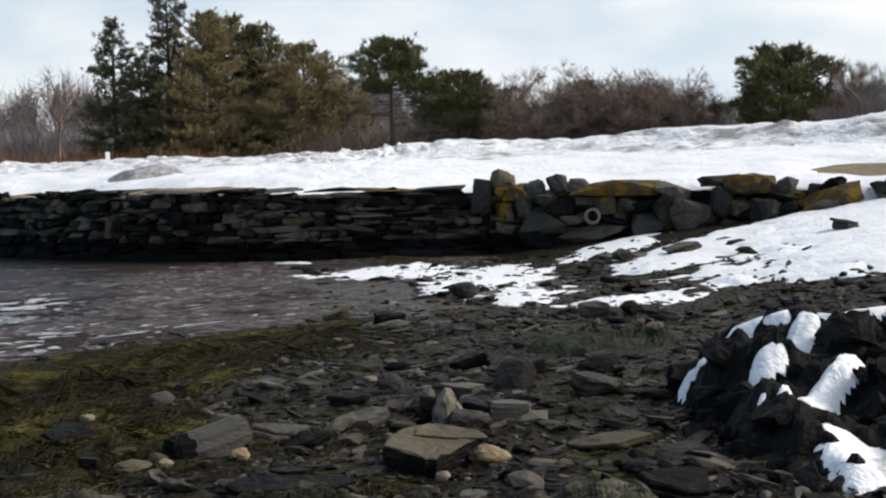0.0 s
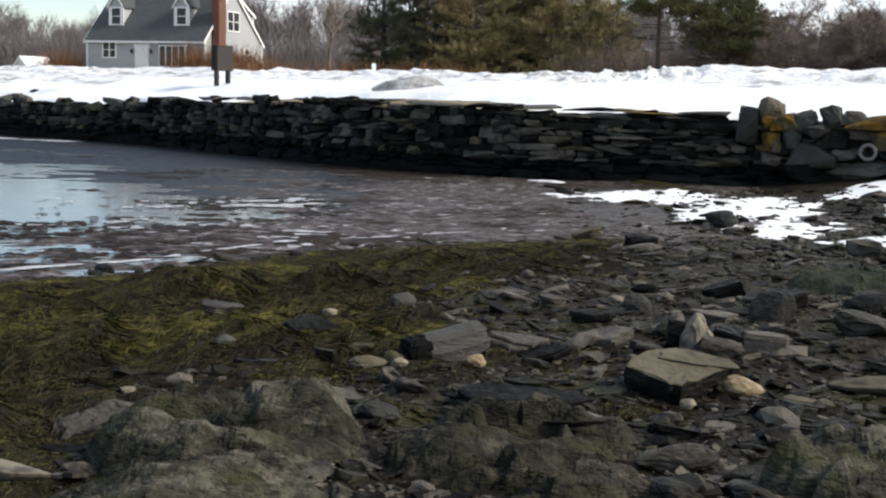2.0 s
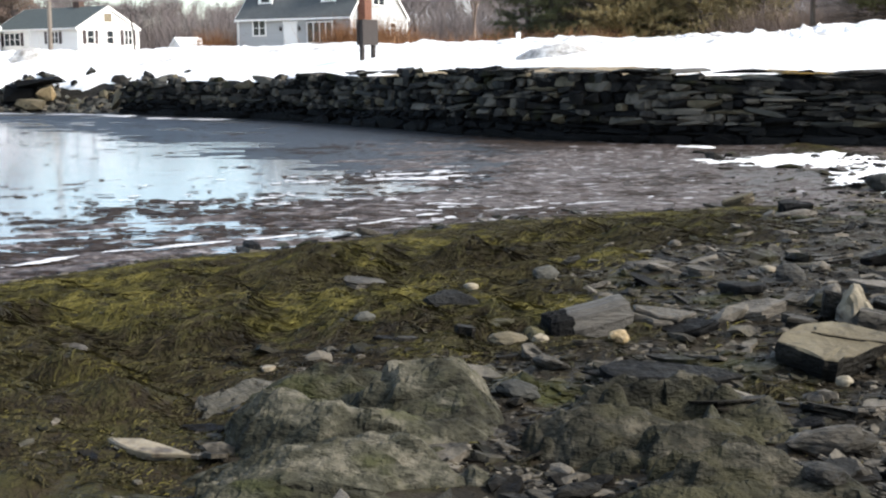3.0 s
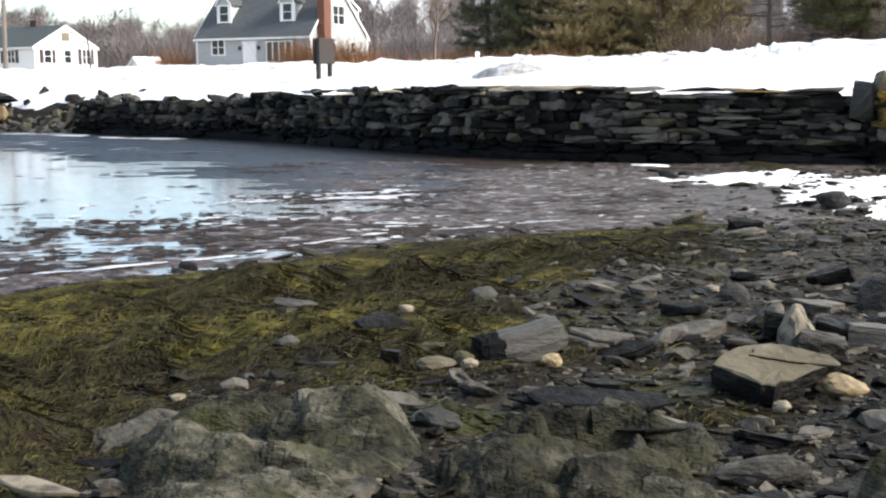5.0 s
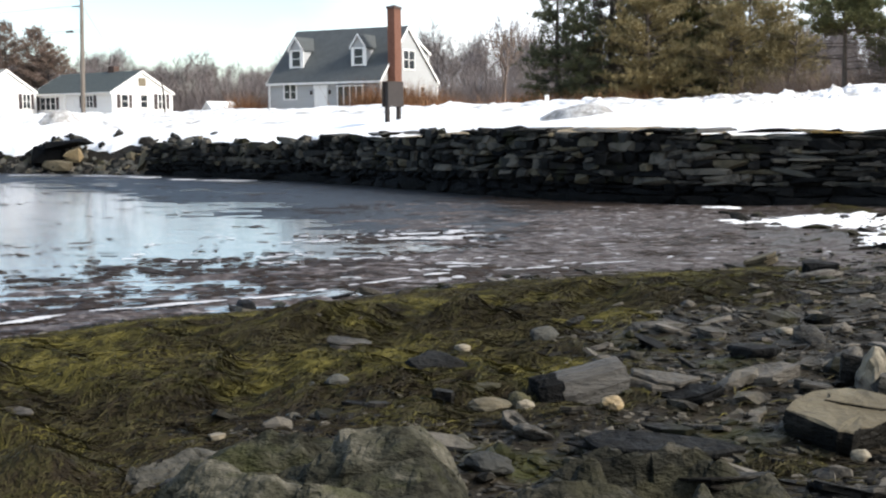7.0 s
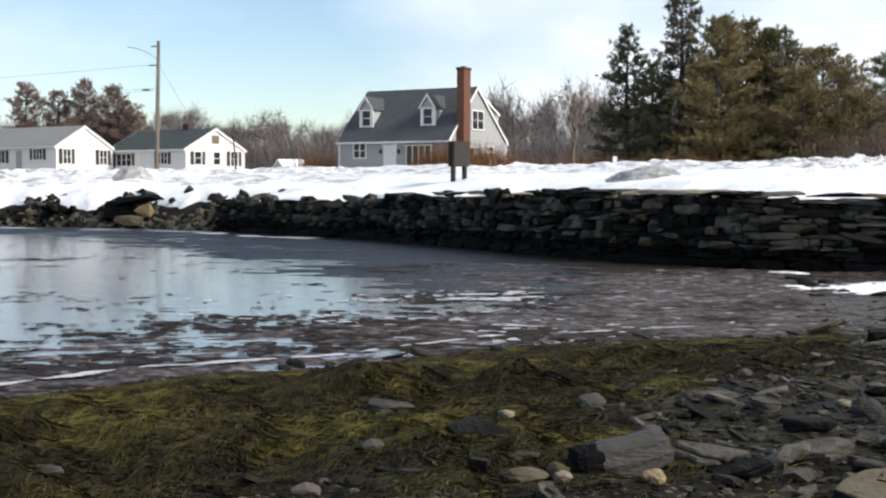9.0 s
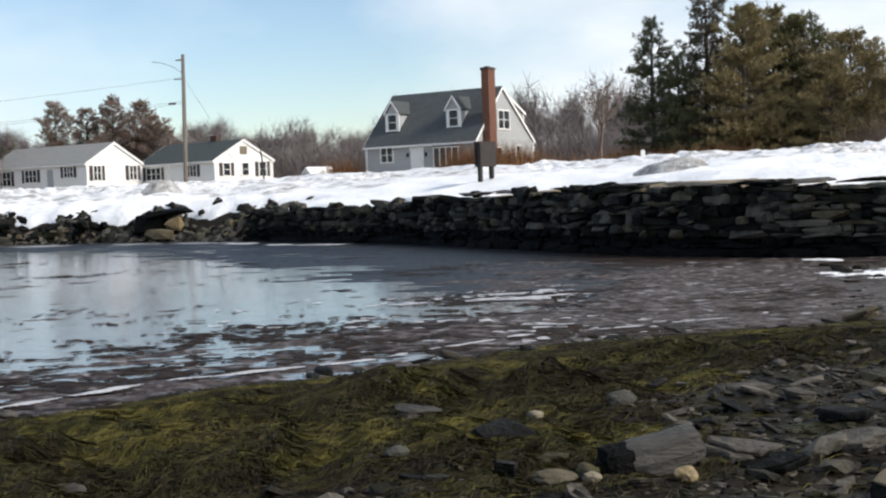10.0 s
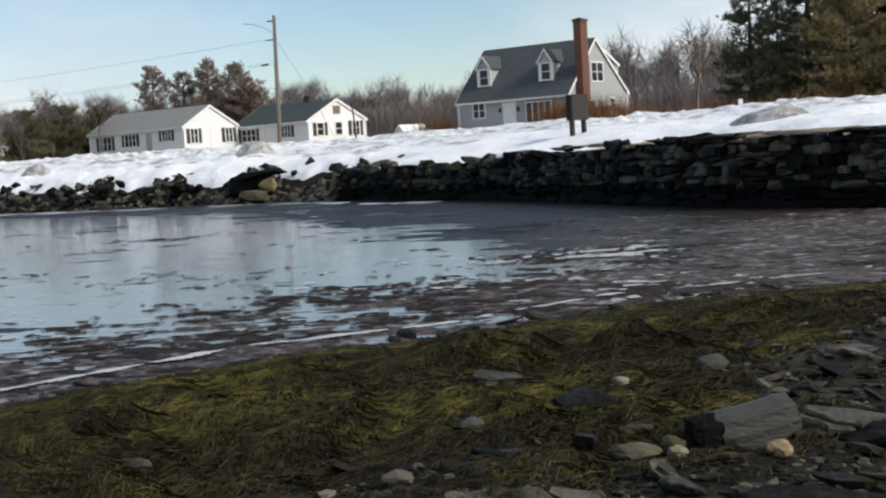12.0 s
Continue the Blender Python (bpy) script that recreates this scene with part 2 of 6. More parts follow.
M_SPRUCE = material("spruce_needles", [(0.02415, 0.03036, 0.01518), (0.06037, 0.06983, 0.03036), (0.1207, 0.1214, 0.0552)], 0.8, (0.6, 0.9), 0.0, island=0.09)
M_PINE = material("pine_needles", [(0.0421, 0.04837, 0.01684), (0.09824, 0.1018, 0.0361), (0.1684, 0.1591, 0.05774)], 0.7, (0.6, 0.9), 0.0, island=0.09)
M_BROWNPINE = material("browned_pine_needles", [(0.112, 0.09542, 0.04143), (0.2241, 0.1801, 0.08139), (0.3281, 0.254, 0.1229)], 0.6, (0.6, 0.9), 0.0, island=0.09)
M_REDPINE = material("red_brown_needles", [(0.12, 0.088, 0.07), (0.21, 0.15, 0.12), (0.3, 0.22, 0.18)], 0.6, (0.6, 0.9), 0.0, island=0.09)
M_SIDING = material("blue_grey_clapboard", [(0.365, 0.38, 0.392), (0.435, 0.447, 0.457)], 0.5, (0.6, 0.8), 0.2, 8, stretch=(0.2, 0.2, 10))
M_WHITE = material("white_paint", [(0.8, 0.8, 0.79), (0.87, 0.87, 0.86)], 0.8, (0.5, 0.7), 0.1, 10, stretch=(0.3, 0.3, 6))
M_ROOF = material("dark_shingle_roof", [(0.045, 0.052, 0.055), (0.075, 0.083, 0.086)], 2.0, (0.7, 0.95), 0.5, 14)
M_ROOFGREY = material("weathered_roof", [(0.2, 0.2, 0.19), (0.28, 0.28, 0.27)], 2.0, (0.7, 0.95), 0.5, 14)
M_ROOFGREEN = material("dark_green_roof", [(0.035, 0.045, 0.045), (0.06, 0.072, 0.07)], 2.0, (0.7, 0.95), 0.5, 14)
M_BRICK = material("red_brick", [(0.11, 0.043, 0.026), (0.16, 0.069, 0.044), (0.2, 0.095, 0.066)], 5.0, (0.75, 0.95), 0.5, 16)
M_SOOT = material("sooty_brick", [(0.04, 0.025, 0.02), (0.075, 0.045, 0.035), (0.1, 0.065, 0.055)], 5.0, (0.75, 0.95), 0.5, 16)
M_SHUTTER = material("dark_shutter", [(0.035, 0.025, 0.028), (0.06, 0.045, 0.048)], 3.0, (0.5, 0.7), 0.0)
M_WOODPOLE = material("weathered_pole", [(0.13, 0.11, 0.09), (0.22, 0.19, 0.165)], 3.0, (0.8, 1.0), 0.3, 20, stretch=(3, 3, 0.3))
M_SIGN = material("brown_sign_wood", [(0.0165, 0.012, 0.0105), (0.03375, 0.02475, 0.021)], 4.0, (0.6, 0.85), 0.3, 14)
M_METAL = material("dull_metal", [(0.1, 0.1, 0.1), (0.18, 0.18, 0.18)], 5.0, (0.4, 0.6), 0.0, metal=0.7)
M_PIPE = material("clay_pipe", [(0.13, 0.12, 0.11), (0.22, 0.2, 0.18)], 4.0, (0.6, 0.85), 0.3, 20)
# olive needles, lightened and dulled to carry the haze
M_HAZEPINE = material("hazed_pine_needles", [(0.085, 0.078, 0.045), (0.14, 0.125, 0.07), (0.2, 0.175, 0.1)], 0.6, (0.6, 0.9), 0.0, island=0.09)

M_GLASS = bpy.data.materials.new("window_glass")
M_GLASS.use_nodes = True
g = M_GLASS.node_tree.nodes["Principled BSDF"]
g.inputs["Base Color"].default_value = (0.03, 0.035, 0.04, 1)
g.inputs["Roughness"].default_value = 0.06
g.inputs["Specular IOR Level"].default_value = 0.25


def water_material():
    m = bpy.data.materials.new("cold_sea_water")
    m.use_nodes = True
    n, l = m.node_tree.nodes, m.node_tree.links
    b = n["Principled BSDF"]
    geo = n.new("ShaderNodeNewGeometry")
    # streaks run along the shore
    mp = n.new("ShaderNodeMapping")
    mp.inputs["Rotation"].default_value = (0, 0, radians(-22))
    mp.inputs["Scale"].default_value = (0.38, 1.5, 1)
    l.new(geo.outputs["Position"], mp.inputs["Vector"])
    def tex(s, d, src, rough=0.6):
        t = n.new("ShaderNodeTexNoise")
        t.inputs["Scale"].default_value, t.inputs["Detail"].default_value = s, d
        t.inputs["Roughness"].default_value = rough
        l.new(src, t.inputs["Vector"])
        return t.outputs["Fac"]
    b.inputs["Base Color"].default_value = (0.17, 0.178, 0.182, 1)
    b.inputs["Roughness"].default_value = 0.13
    b.inputs["IOR"].default_value = 1.33
    bu = n.new("ShaderNodeBump")
    bu.inputs["Strength"].default_value, bu.inputs["Distance"].default_value = 0.34, 0.02
    l.new(tex(1.9, 3.0, mp.outputs["Vector"]), bu.inputs["Height"])
    l.new(bu.outputs["Normal"], b.inputs["Normal"])
    return m


M_WATER = water_material()
# thin slush, coloured near black to hold the dark wall's reflection too
M_SLUSH = material("dark_slush", [(0.003703, 0.003826, 0.004303), (0.008324, 0.009109, 0.01024), (0.01542, 0.01749, 0.02023)], 5.0, (0.35, 0.7), 0.4, 8, stretch=(0.6, 1.0, 1), band=(0.38, 0.22), specular=0.3)
M_RAFT = material("floating_weed", [(0.007538, 0.005455, 0.004698), (0.03298, 0.02479, 0.02192), (0.07538, 0.05951, 0.05533), (0.1602, 0.1438, 0.141)], 9.0, (0.4, 0.8), 0.9, 16, stretch=(0.7, 1.0, 1), band=(0.38, 0.22), specular=0.15, spot=(0.3, 0.29, 0.3), spot_scale=3.5, spot_range=(0.58, 0.66))
M_SCRAP = material("dark_weed_scraps", [(0.006, 0.004, 0.003), (0.02, 0.013, 0.009), (0.045, 0.03, 0.02)], 5.0, (0.4, 0.8), 0.6, 16, specular=0.15)
M_ICE = material("wet_ice_scraps", [(0.315, 0.315, 0.3225), (0.45, 0.45, 0.465), (0.555, 0.555, 0.57)], 3.0, (0.4, 0.7), 0.3, 12, specular=0.3)


# ---- mesh helpers ----
def solid(name, verts, faces, mat, parent=None, label="", smooth=False):
    me = bpy.data.meshes.new(name)
    me.from_pydata([tuple(map(float, v)) for v in verts], [], [tuple(map(int, f)) for f in faces])
    me.materials.append(mat)
    if smooth:
        me.polygons.foreach_set("use_smooth", [True] * len(me.polygons))
    me.update()
    ob = new(name, me)
    if parent:
        ob.parent = parent
    if label:
        ob["label"] = label
    return ob


def part(name, bm, mat, parent, label=""):
    me = bpy.data.meshes.new(name)
    bm.to_mesh(me)
    bm.free()
    me.materials.append(mat)
    ob = new(name, me)
    ob.parent = parent
    if label:
        ob["label"] = label
    return ob


def box(name, lo, hi, mat, parent, label="", bevel=0.0):
    bm = bmesh.new()
    bmesh.ops.create_cube(bm, size=1)
    for v in bm.verts:
        v.co = Vector([lo[i] + (v.co[i] + 0.5) * (hi[i] - lo[i]) for i in range(3)])
    if bevel:
        bmesh.ops.bevel(bm, geom=list(bm.edges), offset=bevel, segments=2, affect="EDGES")
    return part(name, bm, mat, parent, label)


def empty(name, m, label, category, group="", kind=""):
    e = new(name)
    e.matrix_world = m
    return tagged(e, label, category, group, kind)


def hash2(ix, iy, seed):
    h = (ix.astype(np.int64) * 374761393 + iy.astype(np.int64) * 668265263 + seed * 982451653) & 0x7FFFFFFF
    h = ((h ^ (h >> 13)) * 1274126177) & 0x7FFFFFFF
    return ((h ^ (h >> 16)) & 0xFFFF) / 65535.0


def vnoise(x, y, seed=0):
    ix, iy = np.floor(x), np.floor(y)
    fx, fy = x - ix, y - iy
    fx, fy = fx * fx * (3 - 2 * fx), fy * fy * (3 - 2 * fy)
    a, b_ = hash2(ix, iy, seed), hash2(ix + 1, iy, seed)
    c, d = hash2(ix, iy + 1, seed), hash2(ix + 1, iy + 1, seed)
    return (a * (1 - fx) + b_ * fx) * (1 - fy) + (c * (1 - fx) + d * fx) * fy


def fbm(x, y, seed=0, octaves=4):
    x, y = np.asarray(x, float), np.asarray(y, float)
    total, amp, norm = 0.0, 1.0, 0.0
    for o in range(octaves):
        total = total + amp * (vnoise(x * 2 ** o + 17.3 * o, y * 2 ** o - 9.1 * o, seed + o) - 0.5)
        norm += amp
        amp *= 0.5
    return total / norm * 2


def smooth01(v):
    v = np.clip(v, 0, 1)
    return v * v * (3 - 2 * v)


# ---- the lie of the land ----
WALL_X = np.array([-300.0, -90, -42, -36, -28, -22, -16.5, -13.0, -9.6, -6.6, -3.5, -1.2, 0.8, 2.9, 5.2, 7.8, 10.0, 12.6, 15.0, 18.0, 24.0, 40.0, 120.0])
WALL_Y = np.array([75.0, 60, 54, 52.8, 50.8, 49.8, 47.4, 44.6, 41.8, 38.3, 34.0, 31.0, 29.2, 27.9, 27.0, 26.2, 25.2, 23.6, 21.6, 18.6, 12.0, 0.0, -40.0])
seg = np.hypot(np.diff(WALL_X), np.diff(WALL_Y))
WALL_S = np.concatenate([[0], np.cumsum(seg)])


def wall_at(s):
    """Place on the wall's foot line and the unit vector that points behind the wall."""
    x, y = np.interp(s, WALL_S, WALL_X), np.interp(s, WALL_S, WALL_Y)
    dx = np.interp(s + 1.5, WALL_S, WALL_X) - np.interp(s - 1.5, WALL_S, WALL_X)
    dy = np.interp(s + 1.5, WALL_S, WALL_Y) - np.interp(s - 1.5, WALL_S, WALL_Y)
    r = np.hypot(dx, dy)
    return x, y, -dy / r, dx / r


def s_of(x):
    return float(np.interp(x, WALL_X, WALL_S))


def wall_coords(x, y):
    """Distance along the wall and signed distance behind it."""
    x, y = np.asarray(x, float), np.asarray(y, float)
    best = np.full(x.shape, 1e9)
    s_best, n_best = np.zeros(x.shape), np.zeros(x.shape)
    for i in range(len(seg)):
        ax, ay, dx, dy = WALL_X[i], WALL_Y[i], WALL_X[i + 1] - WALL_X[i], WALL_Y[i + 1] - WALL_Y[i]
        u = np.clip(((x - ax) * dx + (y - ay) * dy) / seg[i] ** 2, 0, 1)
        px, py = x - ax - u * dx, y - ay - u * dy
        dist = np.hypot(px, py)
        side = np.sign(dx * py - dy * px)
        near = dist < best
        best = np.where(near, dist, best)
        s_best = np.where(near, WALL_S[i] + u * seg[i], s_best)
        n_best = np.where(near, side * dist, n_best)
    return s_best, n_best


TOP_X = np.array([-17.0, -12, -11, -9.5, -5, -1, 3, 6, 8, 12, 15])
TOP_Z = np.array([1.3, 1.38, 1.3, 1.52, 1.62, 1.7, 1.66, 1.62, 1.6, 1.55, 1.5])


def wall_top(s):
    return np.interp(np.interp(s, WALL_S, WALL_X), TOP_X, TOP_Z)


SHORE_X = np.array([-60.0, -20, -12, -8, -5.6, -4.1, -2.7, -1.2, 0.5, 2.0, 2.6, 2.9, 3.3, 4.2])
SHORE_Y = np.array([-60.0, -18, 0, 6.6, 9.1, 11.2, 12.2, 14.1, 15.1, 15.9, 18.3, 22.5, 26.5, 60.0])


def shore_in(x, y):
    """Signed distance inland from the water's edge."""
    x, y = np.asarray(x, float), np.asarray(y, float)
    best = np.full(np.broadcast(x, y).shape, 1e9)
    for i in range(len(SHORE_X) - 1):
        ax, ay, dx, dy = SHORE_X[i], SHORE_Y[i], SHORE_X[i + 1] - SHORE_X[i], SHORE_Y[i + 1] - SHORE_Y[i]
        u = np.clip(((x - ax) * dx + (y - ay) * dy) / (dx * dx + dy * dy), 0, 1)
        best = np.minimum(best, np.hypot(x - ax - u * dx, y - ay - u * dy))
    return best * np.where(np.interp(x, SHORE_X, SHORE_Y) > y, 1.0, -1.0)


def mud_flat(x, y):
    """The bare mud between the water and the shingle, 0 to 1."""
    return smooth01((y - 14.6 + 0.5 * fbm(x * 0.8, y * 0.8, 6)) / 1.2) * smooth01((4.6 + 0.12 * (y - 18) - x + 0.4 * fbm(x, y, 7)) / 0.8)


def weed_cover(x, y):
    """How thick the rockweed lies, 0 to 1."""
    d = shore_in(x, y)
    w = smooth01((d - 0.12) / 0.6) * smooth01((7.0 - d + 2.2 * fbm(x * 0.5, y * 0.5, 5)) / 2.0)
    w = w * smooth01((0.5 - x + 0.33 * (y - 7) + 1.8 * fbm(x * 0.7, y * 0.7, 9)) / 1.6)
    # a tuft between the slab and the bedrock
    tuft = 0.85 * np.exp(-((x - 0.98) / 0.3) ** 2 - ((y - 5.5) / 0.28) ** 2)
    return np.maximum(w * (1 - mud_flat(x, y)), tuft)


def height(x, y):
    x, y = np.asarray(x, float), np.asarray(y, float)
    d = shore_in(x, y)
    base = np.interp(y, [-20, 3, 6, 9, 12, 16, 22, 28], [0.5, 0.34, 0.3, 0.26, 0.2, 0.1, 0.07, 0.07])
    soft = np.interp(y, [10, 15], [1.8, 3.2])
    beach = np.where(d > 0, base * (1 - np.exp(-d / soft)) + 0.012, np.maximum(-0.45, d * np.interp(y, [10, 15], [0.16, 0.05]) + 0.012))
    beach = beach + 0.10 * np.maximum(0, x - 7.5) ** 1.15 * smooth01((y + 4) / 10)
    lumps = (0.05 * fbm(x * 0.8, y * 0.8, 2) + 0.05 * fbm(x * 2.6, y * 2.6, 3)) * np.interp(y, [13, 17], [1.0, 0.55])
    beach = beach + lumps * smooth01((d + 0.3) / (0.6 + soft)) 
    beach = beach + weed_cover(x, y) * smooth01((d - 0.2) / 2.6) * (0.2 * np.sqrt(fbm(x * 0.9, y * 0.8, 11, 2) ** 2 + 0.002) + 0.24 * np.sqrt(fbm(x * 1.9, y * 1.6, 12, 3) ** 2 + 0.002) - 0.075)
    s, n = wall_coords(x, y)
    top = wall_top(s)
    land = np.interp(n, [0, 9, 20, 60, 120, 300, 700], [0, 0.0, 0.0, 0.6, 1.3, 4.0, 14.0])
    land = land + top - 0.1 + (2.35 - top) * smooth01(n / 9)
    wx = np.interp(s, WALL_S, WALL_X)
    upright = smooth01((wx + 16.5) / 1.0)
    step = upright * smooth01((n - 0.4) / 0.12) + (1 - upright) * smooth01((n + 0.6) / 4.5)
    return beach * (1 - step) + land * step


def grid_sheet(name, xs, ys, mat, zf):
    gx, gy = np.meshgrid(xs, ys)
    z = zf(gx, gy)
    nx, ny = len(xs), len(ys)
    idx = np.arange(nx * ny).reshape(ny, nx)
    quads = np.stack([idx[:-1, :-1], idx[:-1, 1:], idx[1:, 1:], idx[1:, :-1]], -1).reshape(-1, 4)
    return np.stack([gx, gy, z], -1).reshape(-1, 3), quads


def spread(parts):
    out = []
    for a, b_, step in parts:
        out.append(np.arange(a, b_, step))
    return np.concatenate(out)


GX = spread([(-900, -200, 70), (-200, -60, 14), (-60, -24, 1.2), (-24, -7, 0.3), (-7, 6, 0.1), (6, 15, 0.2), (15, 40, 1.2), (40, 200, 14), (200, 901, 70)])
GY = spread([(-300, -40, 40), (-40, -4, 3), (-4, 3, 0.4), (3, 13, 0.1), (13, 28, 0.16), (28, 56, 0.3), (56, 100, 2), (100, 240, 10), (240, 1200, 80)])
gv, gf = grid_sheet("ground", GX, GY, M_SHORE, height)
ground = solid("ground", gv, gf, M_SHORE, smooth=True)
tagged(ground, "wet dark shingle shore rising to winter ground", "ground", kind="structure")
ground.data.materials.append(M_GRASS)
ground.data.materials.append(M_FIELD)
ground.data.materials.append(M_WEEDBED)
ground.data.materials.append(M_MUD)
fc = gv[gf].mean(1)
gs, gn = wall_coords(fc[:, 0], fc[:, 1])
slot = np.where(gn > 24, 2, np.where((gn > 0.5) & ((fc[:, 0] > -15.5) | (gn > 5)), 1, np.where(weed_cover(fc[:, 0], fc[:, 1]) > 0.45, 3, np.where((mud_flat(fc[:, 0], fc[:, 1]) > 0.5) & (gn < 0), 4, 0))))
ground.data.polygons.foreach_set("material_index", slot.astype(np.int32))

water = solid("water", [(-400, -200, 0), (9, -200, 0), (9, 62, 0), (-400, 62, 0)], [(0, 1, 2, 3)], M_WATER)
tagged(water, "shallow icy sea water with floating weed", "water", kind="structure")


# ---- rafts of slush and weed afloat ----
def raft(name, mat, label, xs, ys, turn, cover, seed, z0, thick, grain, reach=0.03, fine=(1.0, 1.6, 0.65)):
    """Ragged floating sheet: only the cells that the cover reaches are built."""
    u, v = np.meshgrid(xs, ys)
    c, s_ = math.cos(radians(turn)), math.sin(radians(turn))
    x, y = c * u - s_ * v, s_ * u + c * v
    f = 0.45 * fbm(u * 0.35, v * 1.1, seed, 5) + 0.7 * fbm(u * grain * 0.32, v * grain * 0.5, seed + 5, 4) + fine[2] * fbm(u * grain * fine[0], v * grain * fine[1], seed + 9, 3) + cover(x, y)
    hz = height(x, y)
    z = np.maximum(z0 + thick * np.clip(f, -0.6, 1), np.where(f > 0, hz + 0.006, hz - 0.02))
    i = np.arange(u.size).reshape(u.shape)
    q = np.stack([i[:-1, :-1], i[:-1, 1:], i[1:, 1:], i[1:, :-1]], -1).reshape(-1, 4)
    keep = (f.reshape(-1)[q].max(1) > 0) & (hz.reshape(-1)[q].max(1) < reach)
    used, inv = np.unique(q[keep], return_inverse=True)
    ob = solid(name, np.stack([x, y, z], -1).reshape(-1, 3)[used], inv.reshape(-1, 4), mat, smooth=True)
    return tagged(ob, label, "floating weed" if mat is M_RAFT else "slush", kind="stuff")


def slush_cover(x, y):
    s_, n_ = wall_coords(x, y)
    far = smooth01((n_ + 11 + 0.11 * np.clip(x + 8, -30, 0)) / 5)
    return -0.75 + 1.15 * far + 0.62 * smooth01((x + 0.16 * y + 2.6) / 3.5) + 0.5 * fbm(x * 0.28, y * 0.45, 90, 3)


def raft_cover(x, y):
    d = shore_in(x, y)
    shore = smooth01((3.9 + d) / 1.3) * smooth01((0.35 - d) / 0.4)
    side = smooth01((x + 0.25 * y + 0.4) / 4.5) * smooth01((33 - y) / 7)
    return -0.86 + 0.84 * shore + 0.84 * side + 0.5 * fbm(x * 0.3, y * 0.5, 91, 3)


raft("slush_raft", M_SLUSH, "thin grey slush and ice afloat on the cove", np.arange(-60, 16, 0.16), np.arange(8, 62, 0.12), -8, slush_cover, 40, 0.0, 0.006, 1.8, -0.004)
raft("weed_raft", M_RAFT, "brown rafts of loose weed afloat with white ice", np.arange(-16, 18, 0.06), np.arange(5, 34, 0.035), 16, raft_cover, 44, 0.002, 0.03, 4.2, 0.075, (0.7, 2.4, 1.0))


def fleck_cover(x, y):
    return -0.9 + 0.5 * smooth01((6.5 + shore_in(x, y)) / 3.5) + 0.2 * smooth01((x + 0.25 * y + 1) / 4) - 0.1 * smooth01((y - 34) / 8) + 0.6 * fbm(x * 0.35, y * 0.5, 53)


def ice_cover(x, y):
    return -0.92 + 0.26 * smooth01((x + 0.25 * y + 2) / 4) - 0.3 * smooth01((y - 30) / 6) + 0.6 * fbm(x * 0.35, y * 0.6, 54)


def rim_cover(x, y):
    d = shore_in(x, y) + 0.7 + 0.25 * fbm(x * 0.5, y * 0.5, 47)
    return 0.45 - 8.0 * np.abs(d) - 0.6 * smooth01((y - 14) / 2)


def far_rim_cover(x, y):
    s_, n_ = wall_coords(x, y)
    return 0.15 - 0.75 * np.abs(n_ + 1.5 + 0.6 * fbm(x * 0.3, y * 0.3, 66)) - 0.8 * smooth01((x + 12) / 5)


raft("ice_rim", M_ICE, "thin white rim of ice along the far shore", np.arange(-52, 0, 0.12), np.arange(36, 66, 0.08), 0, far_rim_cover, 67, 0.012, 0.02, 0.8, 0.08)
raft("weed_scraps", M_SCRAP, "dark brown scraps of weed afloat", np.arange(-10, 7, 0.03), np.arange(7, 21, 0.022), 12, fleck_cover, 52, 0.016, 0.025, 6.0, 0.06, (0.8, 2.6, 1.05))
raft("weed_scraps", M_SCRAP, "dark brown scraps of weed afloat", np.arange(-22, 16, 0.06), np.arange(20, 40, 0.05), 10, fleck_cover, 53, 0.016, 0.025, 4.2, 0.06, (0.8, 2.4, 0.9))
raft("ice_scraps", M_ICE, "thin white scraps of ice afloat among the weed", np.arange(-9, 8, 0.035), np.arange(7, 22, 0.03), 14, ice_cover, 58, 0.02, 0.02, 6.5, 0.05)
raft("ice_rim", M_ICE, "thin white rim of ice along the water's edge", np.arange(-14, 8, 0.03), np.arange(5, 18, 0.018), 20, rim_cover, 63, 0.034, 0.02, 2.2, 0.05, (1.0, 1.6, 0.9))


# ---- snow ----
def ridge_profile(s, n):
    wx = np.interp(s, WALL_S, WALL_X)
    crest = 12.6 + 0.8 * fbm(s * 0.15, s * 0 + 3, 21)
    hgt = 0.40 + 0.12 * fbm(s * 0.22, s * 0 + 1, 22) + 0.17 * smooth01((wx + 3) / 9) + 0.28 * smooth01((wx - 8) / 4) + 0.48 * smooth01((wx - 12.8) / 3.5)
    bank = hgt * np.where(n < crest, np.exp(-((n - crest) / 2.6) ** 2), np.exp(-((n - crest) / 1.6) ** 2))
    lumps = (0.14 * fbm(s * 0.7, n * 1.0, 23) + 0.42 * np.abs(fbm(s * 1.5, n * 1.9, 24, 5)) - 0.12) * np.exp(-((n - crest + 1.9) / 1.8) ** 2)
    cover = 0.16 + 0.12 * fbm(s * 0.35, n * 0.5, 25) + 0.08 * fbm(s * 1.4, n * 1.6, 26)
    # bare turf along the coping by the sign, and to the right
    gap = np.exp(-((wx + 1.8) / 4.2) ** 2) * np.exp(-((n - 1.6) / 1.5) ** 2) + smooth01((wx - 13.0) / 1.5) * np.exp(-((n - 4.2) / 1.1) ** 2)
    lip = smooth01((n - 0.45 + 0.45 * fbm(s * 0.8, n * 0, 27)) / 0.5)
    return (cover * lip - 0.02 - 0.5 * gap) + bank + lumps


